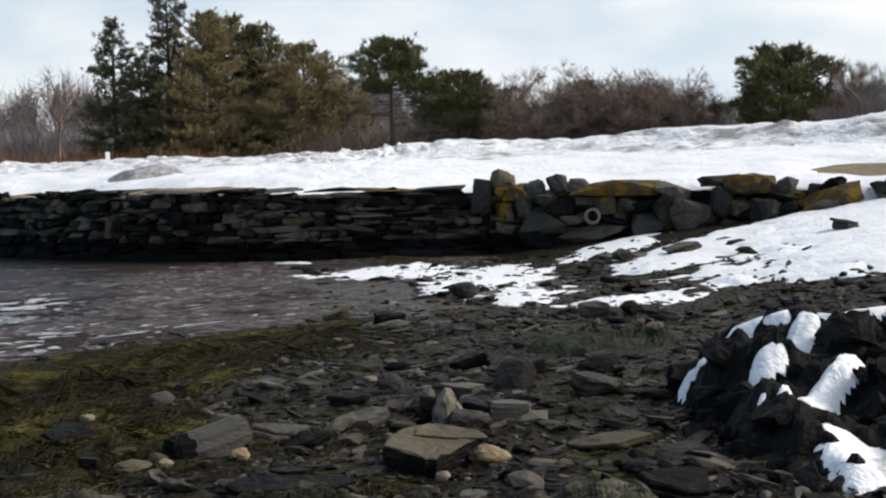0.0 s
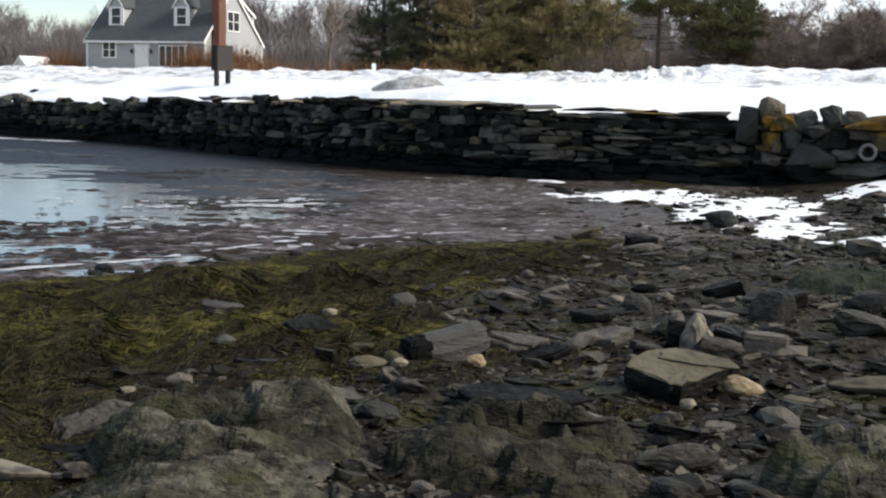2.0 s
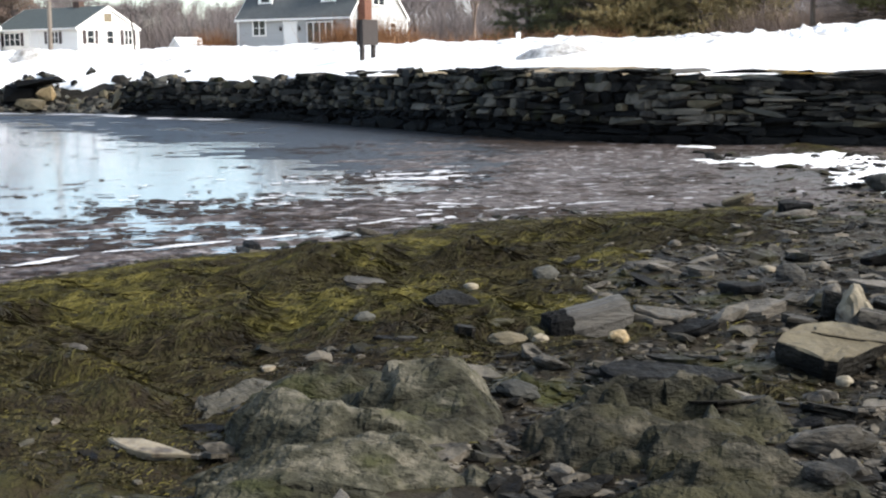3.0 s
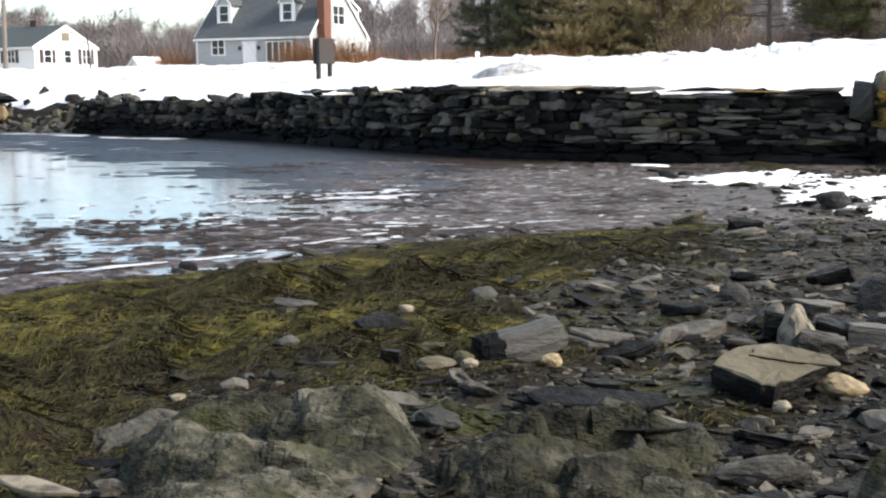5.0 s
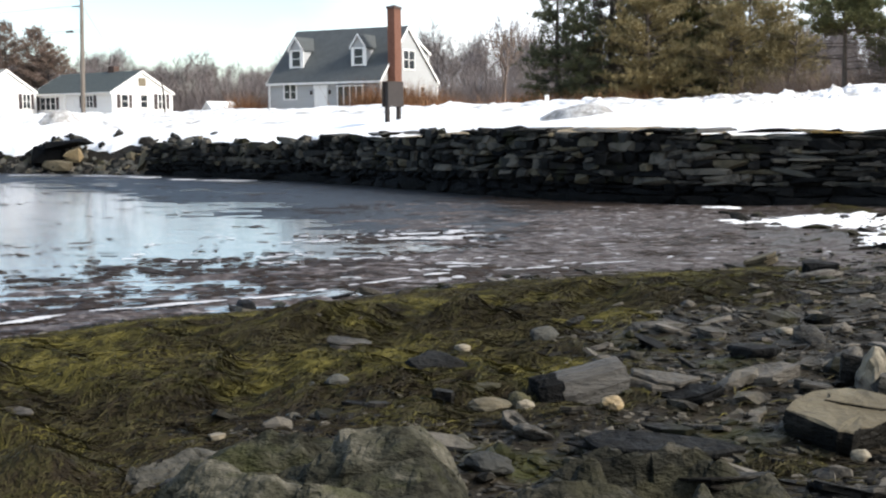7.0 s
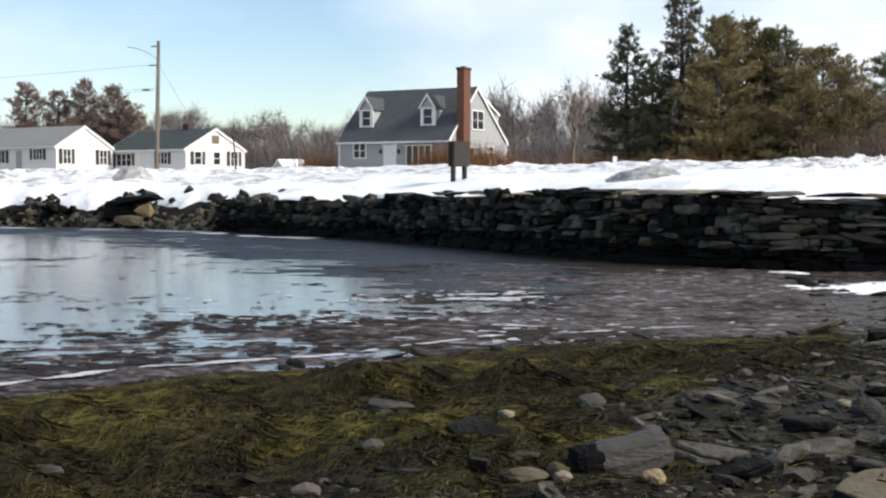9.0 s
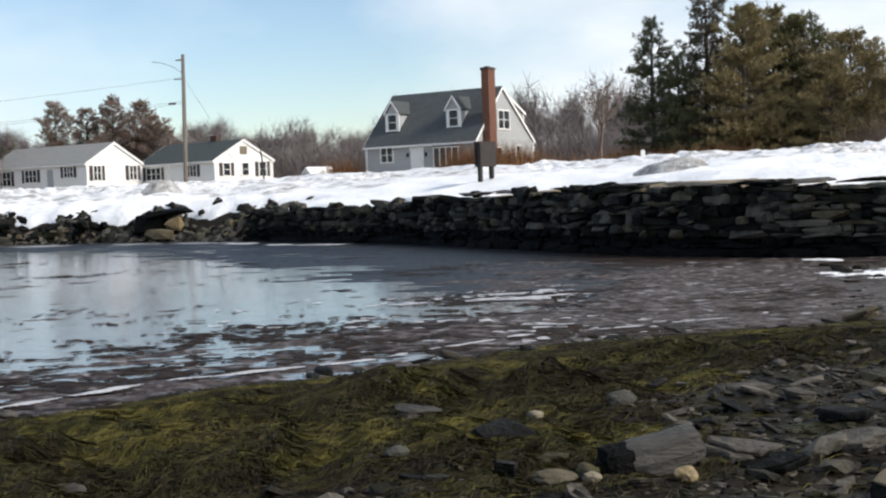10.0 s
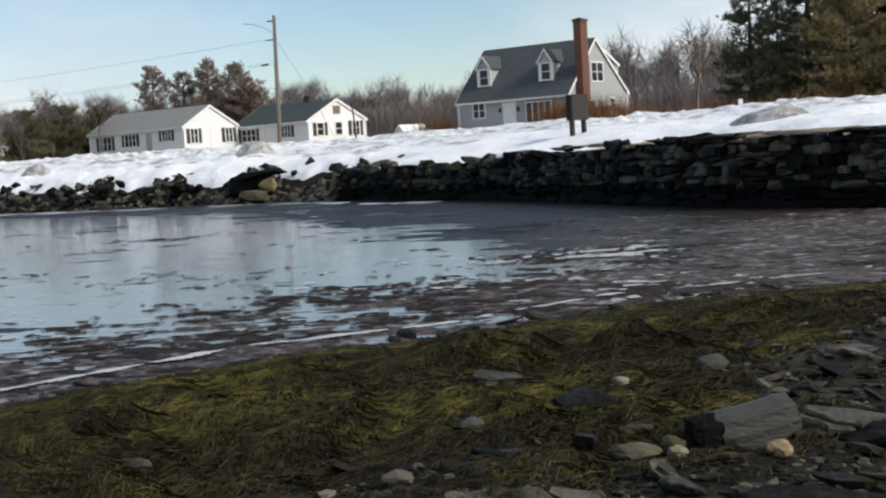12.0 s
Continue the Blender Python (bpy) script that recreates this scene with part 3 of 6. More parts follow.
SS = np.arange(s_of(-60), s_of(45), 0.17)
NN = spread([(0.3, 5, 0.2), (5, 17, 0.14), (17, 26.1, 1.0)])
sg, ng = np.meshgrid(SS, NN)
bx, by, nx_, ny_ = wall_at(sg)
sx, sy = bx + nx_ * ng, by + ny_ * ng
far_left = smooth01((-15.5 - np.interp(sg, WALL_S, WALL_X)) / 2.0)
sz = height(sx, sy) + ridge_profile(sg, ng) + far_left * (0.14 * fbm(sg * 0.5, ng * 0.7, 35) + 0.2 * np.abs(fbm(sg * 1.2, ng * 1.3, 36)) - 0.04) - 0.5 * far_left * (1 - smooth01((ng - 1.7 - 0.9 * fbm(sg * 0.5, ng * 0, 28)) / 0.8))
idx = np.arange(sg.size).reshape(sg.shape)
sq = np.stack([idx[:-1, :-1], idx[:-1, 1:], idx[1:, 1:], idx[1:, :-1]], -1).reshape(-1, 4)
snow = solid("snow_bank", np.stack([sx, sy, sz], -1).reshape(-1, 3), sq, M_SNOW, smooth=True)
snow.data.materials.append(M_CLEAN)
s_mid, n_mid = sg.reshape(-1)[sq].mean(1), ng.reshape(-1)[sq].mean(1)
churned = (n_mid > np.where(s_mid < s_of(-15.5), 5.0, 8.2) + 1.6 * fbm(s_mid * 0.5, n_mid * 0.8, 20)) & (n_mid < 15)
snow.data.polygons.foreach_set("material_index", np.where(churned, 0, 1).astype(np.int32))
tagged(snow, "ploughed bank of old white snow with grey dirt behind the stone wall", "snow bank", kind="structure")


def snow_patch(cx, cy, rx, ry, rot, seed, thick=0.05, cut=0.0, label="thin patch of white snow lying on the beach", step=0.12, mat=None):
    """A ragged sheet of snow that follows the ground."""
    ux = np.arange(-1.25, 1.26, step / rx)
    uy = np.arange(-1.25, 1.26, step / ry)
    u, v = np.meshgrid(ux, uy)
    c, s_ = math.cos(radians(rot)), math.sin(radians(rot))
    x = cx + c * u * rx - s_ * v * ry
    y = cy + s_ * u * rx + c * v * ry
    r = np.hypot(u, v)
    edge = 1.0 - r + 0.55 * fbm(x * 0.8, y * 0.8, seed) + 0.4 * fbm(x * 2.5, y * 2.5, seed + 4) - cut
    z = height(x, y) + thick * np.clip(edge * 2.5, -1.6, 1.0) + 0.3 * thick * fbm(x * 3, y * 3, seed + 8)
    i = np.arange(u.size).reshape(u.shape)
    q = np.stack([i[:-1, :-1], i[:-1, 1:], i[1:, 1:], i[1:, :-1]], -1).reshape(-1, 4)
    keep = (edge.reshape(-1)[q] > -0.35).any(1)
    ob = solid("snow_patch", np.stack([x, y, z], -1).reshape(-1, 3), q[keep], mat or M_CLEAN, smooth=True)
    return tagged(ob, label, "snow", "snow patches", "stuff")


for fx, fy, fl_ in ((1.5, 27.9, 0.55), (0.7, 28.6, 0.4), (3.1, 26.9, 0.6), (-1.0, 30.2, 0.5), (-2.1, 31.7, 0.4)):
    snow_patch(fx, fy, fl_, 0.16, -34, int(60 + 3 * fx), 0.05, -0.1, "narrow strip of ice left along the foot of the wall", 0.07)
snow_patch(4.6, 23.0, 2.0, 1.3, -20, 31, 0.025, 0.12)
snow_patch(6.3, 21.0, 1.5, 2.8, -35, 37, 0.025, 0.15)
snow_patch(4.9, 19.0, 1.0, 1.6, -25, 38, 0.025, 0.4)
snow_patch(5.7, 17.3, 1.2, 1.7, -30, 32, 0.03, 0.25)
snow_patch(6.9, 15.4, 1.3, 0.75, 25, 33, 0.035, 0.12)
snow_patch(8.7, 16.1, 1.2, 0.5, 20, 39, 0.035, 0.3)
snow_patch(9.6, 23.0, 0.9, 2.2, -58, 30, 0.05, 0.2)
snow_patch(11.1, 20.9, 1.25, 4.0, -54, 34, 0.07, 0.08)
snow_patch(13.2, 18.3, 2.6, 4.4, -45, 35, 0.09, -0.15)
snow_patch(13.7, 21.3, 1.4, 3.2, -50, 36, 0.09, 0.05)
snow_patch(11.5, 16.4, 1.3, 2.6, -60, 29, 0.06, 0.1)


# ---- stones ----
def hull_stone(seed, shape, count=16, rough=0.25):
    """An angular stone about one metre across."""
    rnd = random.Random(seed)
    bm = bmesh.new()
    for _ in range(count):
        p = Vector([rnd.uniform(-1, 1) for _ in range(3)])
        k = max(abs(p.x), abs(p.y), abs(p.z))
        p = p / k * (1 - rough * rnd.random())
        bm.verts.new((p.x * shape[0] * 0.5, p.y * shape[1] * 0.5, p.z * shape[2] * 0.5))
    bmesh.ops.convex_hull(bm, input=bm.verts)
    junk = [v for v in bm.verts if not v.link_faces]
    bmesh.ops.delete(bm, geom=junk, context="VERTS")
    me = bpy.data.meshes.new("stone_shape")
    bm.to_mesh(me)
    bm.free()
    return me


def round_stone(seed, shape, lumps=0.16, sub=2):
    rnd = random.Random(seed)
    bm = bmesh.new()
    bmesh.ops.create_icosphere(bm, subdivisions=sub, radius=0.5)
    off = Vector((rnd.uniform(-9, 9), rnd.uniform(-9, 9), rnd.uniform(-9, 9)))
    for v in bm.verts:
        k = 1 + lumps * noise.noise(v.co * 2.2 + off) + lumps * 0.5 * noise.noise(v.co * 5 + off)
        v.co = Vector((v.co.x * shape[0], v.co.y * shape[1], v.co.z * shape[2])) * k
    me = bpy.data.meshes.new("stone_shape")
    bm.to_mesh(me)
    bm.free()
    return me


def broken(me, seed, cuts=3, amount=0.05):
    """A stone with its faces cut up and roughened."""
    bm = bmesh.new()
    bm.from_mesh(me)
    bmesh.ops.subdivide_edges(bm, edges=list(bm.edges), cuts=cuts, use_grid_fill=True)
    bmesh.ops.triangulate(bm, faces=list(bm.faces))
    off = Vector((seed * 1.7, seed * 0.9, seed * 2.3))
    for v in bm.verts:
        v.co += v.co.normalized() * (amount * noise.noise(v.co * 4 + off) * 1.6 + amount * noise.noise(v.co * 11 + off))
    out = bpy.data.meshes.new("stone_shape")
    bm.to_mesh(out)
    bm.free()
    return out


def slate_stone(seed, layers=3, sides=9, spread_=0.22):
    """A slate about one metre across: split layers, each with its own broken outline, stepped at the edges."""
    r_ = random.Random(seed)
    base = []
    for k in range(sides):
        a = math.tau * (k + r_.uniform(-0.34, 0.34)) / sides
        c, s_ = math.cos(a), math.sin(a)
        m_ = r_.uniform(0.9, 1.0) / max(abs(c), abs(s_)) if r_.random() < 0.35 else r_.uniform(0.72, 1.05)
        base.append((0.48 * c * m_, 0.48 * s_ * m_))
    cuts = sorted([0.0, 1.0] + [r_.uniform(0.15, 0.85) for _ in range(layers - 1)])
    bm = bmesh.new()
    rings = []
    for k in range(layers):
        shift = (r_.uniform(-0.06, 0.06), r_.uniform(-0.06, 0.06)) if layers > 1 else (0, 0)
        grow_ = [(0.72 + 0.28 * (k + 1) / layers) * (1 - spread_ * r_.random()) for _ in range(sides)]
        for z, w in ((cuts[k], 0.97), (cuts[k] + 0.72 * (cuts[k + 1] - cuts[k]), 1.0), (cuts[k + 1], 0.93)):
            if layers == 1 and 0 < z < 1:
                continue
            tilt = 0.1 * (z > 0.9)
            rings.append([bm.verts.new((x * g_ * w + shift[0], y * g_ * w + shift[1], z - 0.5 + tilt * r_.uniform(-0.5, 0.5))) for (x, y), g_ in zip(base, grow_)])
    for r0_, r1_ in zip(rings, rings[1:]):
        for k in range(sides):
            bm.faces.new((r0_[k], r0_[(k + 1) % sides], r1_[(k + 1) % sides], r1_[k]))
    bm.faces.new(rings[0][::-1])
    if layers > 1:
        hub = bm.verts.new((r_.uniform(-0.15, 0.15), r_.uniform(-0.15, 0.15), 0.5 + r_.uniform(-0.03, 0.06)))
        for k in range(sides):
            bm.faces.new((rings[-1][k], rings[-1][(k + 1) % sides], hub))
    else:
        bm.faces.new(rings[-1])
    me = bpy.data.meshes.new("stone_shape")
    bm.to_mesh(me)
    bm.free()
    return me


BLOCKS = [hull_stone(100 + i, (1.08, 1.0, 1.1), 26, 0.16) for i in range(14)]
SLABS = [hull_stone(200 + i, (1, 1, 1), 15, 0.3) for i in range(14)]
COBBLES = [round_stone(300 + i, (1, 1, 1), 0.25, 2) for i in range(8)]
BIG_SLABS = [slate_stone(500 + i, 2 + i % 3, 8 + i % 4) for i in range(14)]
BIG_BLOCKS = [broken(me, 20 + i, 2) for i, me in enumerate(BLOCKS)]
BIG_COBBLES = [round_stone(350 + i, (1, 1, 1), 0.3, 3) for i in range(8)]
BOULDERS = dict(zip([m_.name for m_ in SLABS + BLOCKS + COBBLES], [broken(me, i, 2, 0.035) for i, me in enumerate(SLABS)] + BIG_BLOCKS + BIG_COBBLES))
HERO = dict(zip([m_.name for m_ in SLABS + BLOCKS + COBBLES], BIG_SLABS + BIG_BLOCKS + BIG_COBBLES))


def mesh_arrays(me):
    v = np.array([x.co[:] for x in me.vertices])
    me.calc_loop_triangles()
    f = np.array([t.vertices[:] for t in me.loop_triangles])
    return v, f


def with_material(me, mat):
    key = me.name + mat.name
    if key not in stone_copies:
        c = me.copy()
        c.materials.clear()
        c.materials.append(mat)
        stone_copies[key] = c
    return stone_copies[key]


stone_copies = {}
# ---- dry stone wall ----
wall = empty("stone_wall", Matrix.Identity(4), "long dry-stone sea wall of dark slate blocks, black at its foot", "stone wall", kind="structure")
rnd = random.Random(7)
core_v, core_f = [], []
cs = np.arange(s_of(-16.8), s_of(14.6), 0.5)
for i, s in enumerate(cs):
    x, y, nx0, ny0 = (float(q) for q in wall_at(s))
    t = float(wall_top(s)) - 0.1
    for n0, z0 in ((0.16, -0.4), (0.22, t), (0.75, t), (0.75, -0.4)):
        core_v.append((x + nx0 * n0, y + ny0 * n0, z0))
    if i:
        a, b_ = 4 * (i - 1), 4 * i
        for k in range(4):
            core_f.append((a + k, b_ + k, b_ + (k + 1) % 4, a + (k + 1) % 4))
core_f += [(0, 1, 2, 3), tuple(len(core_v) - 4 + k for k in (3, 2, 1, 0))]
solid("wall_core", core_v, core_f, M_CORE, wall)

stones = []
s, s_end = s_of(-16.8), s_of(9.0)
while s < s_end:
    width = rnd.uniform(1.2, 2.6)
    z = -0.08
    wx = float(np.interp(s, WALL_S, WALL_X))
    while z < float(wall_top(s)) - 0.02:
        first = z < 0.05
        slaty = 2.2 < wx < 8.6
        hgt = rnd.uniform(0.26, 0.36) if first else rnd.choice((0.07, 0.08, 0.1, 0.12, 0.15, 0.19) if slaty else (0.1, 0.12, 0.14, 0.17, 0.2, 0.24))
        u = s - rnd.uniform(0, 0.3)
        while u < s + width - 0.05:
            ln = rnd.uniform(0.7, 1.5) if first else max(hgt * 1.3, rnd.uniform(0.2, 0.46) if rnd.random() < (0.55 if slaty else 0.85) else rnd.uniform(0.6, 1.35))
            top = float(wall_top(u + ln / 2)) + 0.07 * math.sin(u * 2.1) * (1 if wx < -8 else 0.3)
            if z + hgt * 0.5 < top:
                stones.append((u + ln / 2, z + hgt / 2, ln, hgt, first or z < 0.42))
            u += ln + 0.02
        z += hgt + 0.008
    s += width
near_s = s_of(4.2)
jv, jf, jm, jo = [], [], [], 0
RUBBLE = BLOCKS * 2 + SLABS[:8]
block_arrays = [mesh_arrays(me) for me in RUBBLE]
for sc, zc, ln, hgt, low in stones:
    x, y, nx0, ny0 = (float(q) for q in wall_at(sc))
    depth = rnd.uniform(0.3, 0.4)
    batter = 0.10 * zc / 1.6
    out = rnd.uniform(-0.08, 0.07) + (0.06 if zc < 0.2 else 0)
    rz = math.atan2(-nx0, ny0) + rnd.uniform(-0.16, 0.16)
    m = Matrix.LocRotScale((x + nx0 * (batter - out + 0.12), y + ny0 * (batter - out + 0.12), zc), Euler((rnd.uniform(-0.2, 0.12), rnd.gauss(0, 0.07), rz)), (ln * 1.06, depth, hgt * rnd.uniform(1.0, 1.35)))
    k = rnd.randrange(len(RUBBLE))
    if sc > near_s:
        ob = new("stone", with_material(RUBBLE[k], M_BLACK if low else rnd.choices((M_WALL, M_BLACK, M_GREYROCK, M_TAN), (10, 1.2, 1.6, 1.0))[0]))
        ob.parent = wall
        ob.matrix_world = m
    else:
        v, f = block_arrays[k]
        w = v @ np.array(m.to_3x3()).T + np.array(m.translation)
        jv.append(w)
        jf.append(f + jo)
        jm += [1 if low else rnd.choices((0, 1, 2, 3), (10, 1.2, 1.6, 1.0))[0]] * len(f)
        jo += len(v)
far_stones = solid("wall_stones", np.concatenate(jv), np.concatenate(jf), M_WALLJ, wall)
far_stones["kind"] = "stuff"
for m_ in (M_BLACK, M_GREYROCK, M_TAN):
    far_stones.data.materials.append(m_)
far_stones.data.polygons.foreach_set("material_index", np.array(jm, np.int32))


def stone_thing(name, mesh, mat, x, y, z, size, rot, label, category="rock", group="", parent=None):
    ob = new(name, with_material(mesh, mat))
    ob.matrix_world = Matrix.LocRotScale((x, y, z), Euler([radians(a) for a in rot]), size)
    if parent:
        ob.parent = parent
    return tagged(ob, label, category, group) if not parent else ob


# flat coping slabs along the top
for x0, ln, mat in ((-6.5, 1.6, M_SLATE), (-4.9, 1.4, M_SLATE), (-3.2, 1.8, M_SLATE), (-1.5, 1.5, M_SLATE), (0.1, 1.4, M_SLATE), (1.4, 1.3, M_SLATE), (2.6, 1.1, M_SLATE), (3.7, 1.2, M_SLATE), (4.9, 1.4, M_LICHEN), (6.2, 1.1, M_WALL), (-8.3, 1.2, M_SLATE)):
    sc = s_of(x0) + ln / 2
    x, y, nx0, ny0 = (float(q) for q in wall_at(sc))
    ob = new("coping_slab", with_material(SLABS[int(abs(x0) * 3) % 14], mat))
    ob.matrix_world = Matrix.LocRotScale((x + nx0 * 0.42, y + ny0 * 0.42, float(wall_top(sc)) + 0.025), Euler((0.02, rnd.uniform(-0.03, 0.03), math.atan2(-nx0, ny0))), (ln * 1.2, 1.0, 0.13))
    ob.parent = wall

# the tumbled end of the wall, with lichen-covered stones and a drain pipe
wall_end = empty("tumbled_wall", Matrix.Identity(4), "tumbled end of the sea wall with large boulders and orange lichen", "stone wall", kind="structure")


def end_stone(sx, n, z, size, tilt, mat, shapes=SLABS, k=0, name="boulder"):
    x, y, nx0, ny0 = (float(q) for q in wall_at(s_of(sx)))
    ob = new(name, with_material(BOULDERS[shapes[k % len(shapes)].name], mat))
    ob.matrix_world = Matrix.LocRotScale((x + nx0 * n, y + ny0 * n, z), Euler((radians(tilt[0]), radians(tilt[1]), math.atan2(-nx0, ny0) + radians(tilt[2]))), size)
    ob.parent = wall_end
    return ob


# along the wall, behind its face, height, width, height of the stone, lean
for sc, n, z, wide, tall, lean, mat, shapes, k in (
    (318.19, 0.05, 1.40, 0.47, 0.90, 6, M_GREYROCK, BLOCKS, 1),
    (318.66, 0.10, 1.75, 0.63, 0.61, 0, M_TAN, COBBLES, 3),
    (318.65, 0.00, 1.50, 0.33, 0.27, 5, M_LICHEN, BLOCKS, 4),
    (318.98, 0.05, 1.49, 0.57, 0.42, -8, M_LICHEN, BLOCKS, 6),
    (318.69, 0.00, 1.14, 0.36, 0.33, 3, M_LICHEN, BLOCKS, 8),
    (318.54, 0.00, 0.93, 0.33, 0.20, 0, M_LICHEN, BLOCKS, 2),
    (318.78, 0.00, 0.93, 0.27, 0.33, 10, M_TAN, BLOCKS, 5),
    (319.10, 0.05, 1.16, 0.48, 0.58, 15, M_GREYROCK, SLABS, 9),
    (318.73, 0.05, 0.68, 0.60, 0.37, 4, M_WALL, SLABS, 3),
    (319.42, 0.10, 1.53, 0.45, 0.52, -12, M_GREYROCK, BLOCKS, 10),
    (319.67, -0.05, 1.41, 0.56, 0.62, 30, M_GREYROCK, SLABS, 12),
    (319.94, 0.15, 1.60, 0.62, 0.68, -20, M_GREYROCK, SLABS, 5),
    (320.36, 0.25, 1.63, 0.65, 0.39, 4, M_WALL, SLABS, 7),
    (321.27, 0.20, 1.55, 2.36, 0.45, 1.5, M_LICHEN, SLABS, 4),
    (322.49, 0.20, 1.48, 0.94, 0.36, 22, M_WALL, SLABS, 10),
    (320.10, 0.05, 1.17, 0.50, 0.45, 8, M_WALL, BLOCKS, 0),
    (321.06, 0.10, 1.17, 0.50, 0.45, -10, M_LICHEN, BLOCKS, 11),
    (321.51, 0.05, 1.18, 0.55, 0.42, 6, M_WALL, SLABS, 1),
    (321.93, 0.10, 1.16, 0.78, 0.41, -8, M_WALL, SLABS, 13),
    (321.25, 0.05, 0.86, 0.79, 0.39, 5, M_WALL, SLABS, 0),
    (320.26, 0.05, 0.83, 0.62, 0.33, -6, M_SLATE, SLABS, 2),
    (319.63, 0.10, 0.77, 0.98, 0.58, 10, M_GREYROCK, BLOCKS, 7),
    (319.45, 0.10, 0.38, 1.04, 0.53, 0, M_BLACK, BLOCKS, 9),
    (320.76, 0.00, 0.46, 2.22, 0.60, -9, M_SLATE, SLABS, 8),
    (321.97, -0.05, 0.76, 0.74, 0.65, -16, M_GREYROCK, SLABS, 6),
    (322.48, 0.10, 0.96, 0.77, 0.94, 8, M_WALL, BLOCKS, 12),
    (323.03, 0.05, 0.8, 1.0, 0.85, 14, M_WALL, BLOCKS, 4),
    (323.52, 0.35, 1.66, 0.92, 0.32, -6, M_SLATE, SLABS, 2),
    (323.15, 0.20, 1.24, 0.49, 0.47, 10, M_BLACK, SLABS, 11),
    (323.67, -0.05, 1.19, 0.59, 0.84, 12, M_GREYROCK, SLABS, 3),
    (324.24, 0.25, 1.54, 1.12, 0.56, 3, M_LICHEN, BLOCKS, 5),
    (324.07, 0.05, 1.08, 0.53, 0.58, 12, M_TAN, SLABS, 13),
    (324.61, -0.10, 0.98, 0.89, 0.77, 24, M_GREYROCK, SLABS, 9),
    (324.11, -0.10, 0.70, 0.87, 0.43, -6, M_GREYROCK, SLABS, 0),
    (324.98, 0.40, 1.53, 0.49, 0.49, 20, M_GREYROCK, SLABS, 4),
    (324.99, 0.10, 1.34, 0.78, 0.48, 28, M_SLATE, SLABS, 12),
    (325.11, 0.00, 0.96, 0.56, 0.54, -15, M_SLATE, BLOCKS, 3),
    (325.89, 0.20, 1.25, 1.44, 0.59, -9, M_LICHEN, SLABS, 10),
    (325.89, 0.00, 1.04, 1.53, 0.53, -9, M_SLATE, SLABS, 11),
    (323.70, 0.20, 0.77, 0.45, 0.60, 0, M_BLACK, BLOCKS, 2),
):
    end_stone(float(np.interp(sc, WALL_S, WALL_X)), n, z, (wide, min(0.9, 0.35 + 0.5 * wide), tall * 0.9), (0, lean, rnd.uniform(-12, 12)), mat, shapes, k)
end_stone(16.4, 0.3, 1.7, (1.3, 1.0, 0.9), (0, 0, 0), M_GREYROCK, BLOCKS, 7)
for i in range(75):  # filling of smaller stones
    q = rnd.uniform(8.4, 15.5)
    zc = rnd.uniform(0.35, 1.45) + max(0, q - 12) * 0.07
    sz_ = rnd.uniform(0.22, 0.5)
    end_stone(q, rnd.uniform(0.25, 0.45), zc, (sz_ * 1.3, 0.5, sz_ * 0.75), (0, rnd.uniform(-20, 20), rnd.uniform(-15, 15)), rnd.choice((M_WALL, M_WALL, M_BLACK if zc < 0.7 else M_WALL, M_LICHEN if zc > 0.9 else M_WALL)), BLOCKS, i)

pipe_x, pipe_y, pnx, pny = (float(q) for q in wall_at(320.77))
bm = bmesh.new()
rings = []
for ro, dy in ((0.125, 0.5), (0.125, -0.32), (0.175, -0.32), (0.19, -0.30), (0.19, -0.2), (0.165, -0.18), (0.165, 0.5)):
    rings.append([bm.verts.new((ro * math.cos(a * math.tau / 24), dy, ro * math.sin(a * math.tau / 24))) for a in range(24)])
for r0_, r1_ in zip(rings, rings[1:]):
    for a in range(24):
        bm.faces.new((r0_[a], r0_[(a + 1) % 24], r1_[(a + 1) % 24], r1_[a]))
pipe = part("drain_pipe", bm, M_PIPE, None)
pipe.matrix_world = Matrix.LocRotScale((pipe_x, pipe_y, 0.93), Euler((0, 0, math.atan2(-pnx, pny))), None)
tagged(pipe, "short grey clay drain pipe sticking out of the wall", "pipe")

# ---- far shore: riprap boulders below the snow ----
rnd = random.Random(21)
for i in range(300):
    q = -15.8 - 23 * rnd.random() if i < 230 else rnd.uniform(-21.5, -16.3)
    x, y, nx0, ny0 = (float(k) for k in wall_at(s_of(q)))
    n = -1.0 + (2.7 + 0.8 * math.sin(q * 1.3)) * rnd.random() ** 0.8
    k = rnd.uniform(0.2, 0.5) if rnd.random() < 0.92 else rnd.uniform(0.55, 0.75)
    px, py = x + nx0 * n, y + ny0 * n
    z = float(height(px, py)) + 0.26 * k
    mat = rnd.choices((M_BLACK, M_WALL, M_GREYROCK, M_TAN), (2.5, 5, 4, (3.5 if q < -30 else 1.4) if n < 0.2 else 0.2))[0]
    stone_thing("boulder", SLABS[i % 14] if i % 3 else BLOCKS[i % 14], mat, px, py, z, (k * 1.4, k, k * 0.7), (rnd.uniform(-20, 20), rnd.uniform(-25, 25), rnd.uniform(0, 180)),
                "dark angular boulder in the riprap along the far shore", "rock", "riprap boulders")
stone_thing("boulder", BLOCKS[6], M_BLACK, -22.5, 51.3, 0.72, (1.4, 1.1, 0.9), (0, 6, 10), "dark angular boulder in the riprap along the far shore", "rock", "riprap boulders")
stone_thing("slab_rock", SLABS[3], M_BLACK, -21.7, 51.2, 1.24, (2.4, 1.4, 0.42), (0, -7, -5), "large dark flat slab perched on a yellow stone")
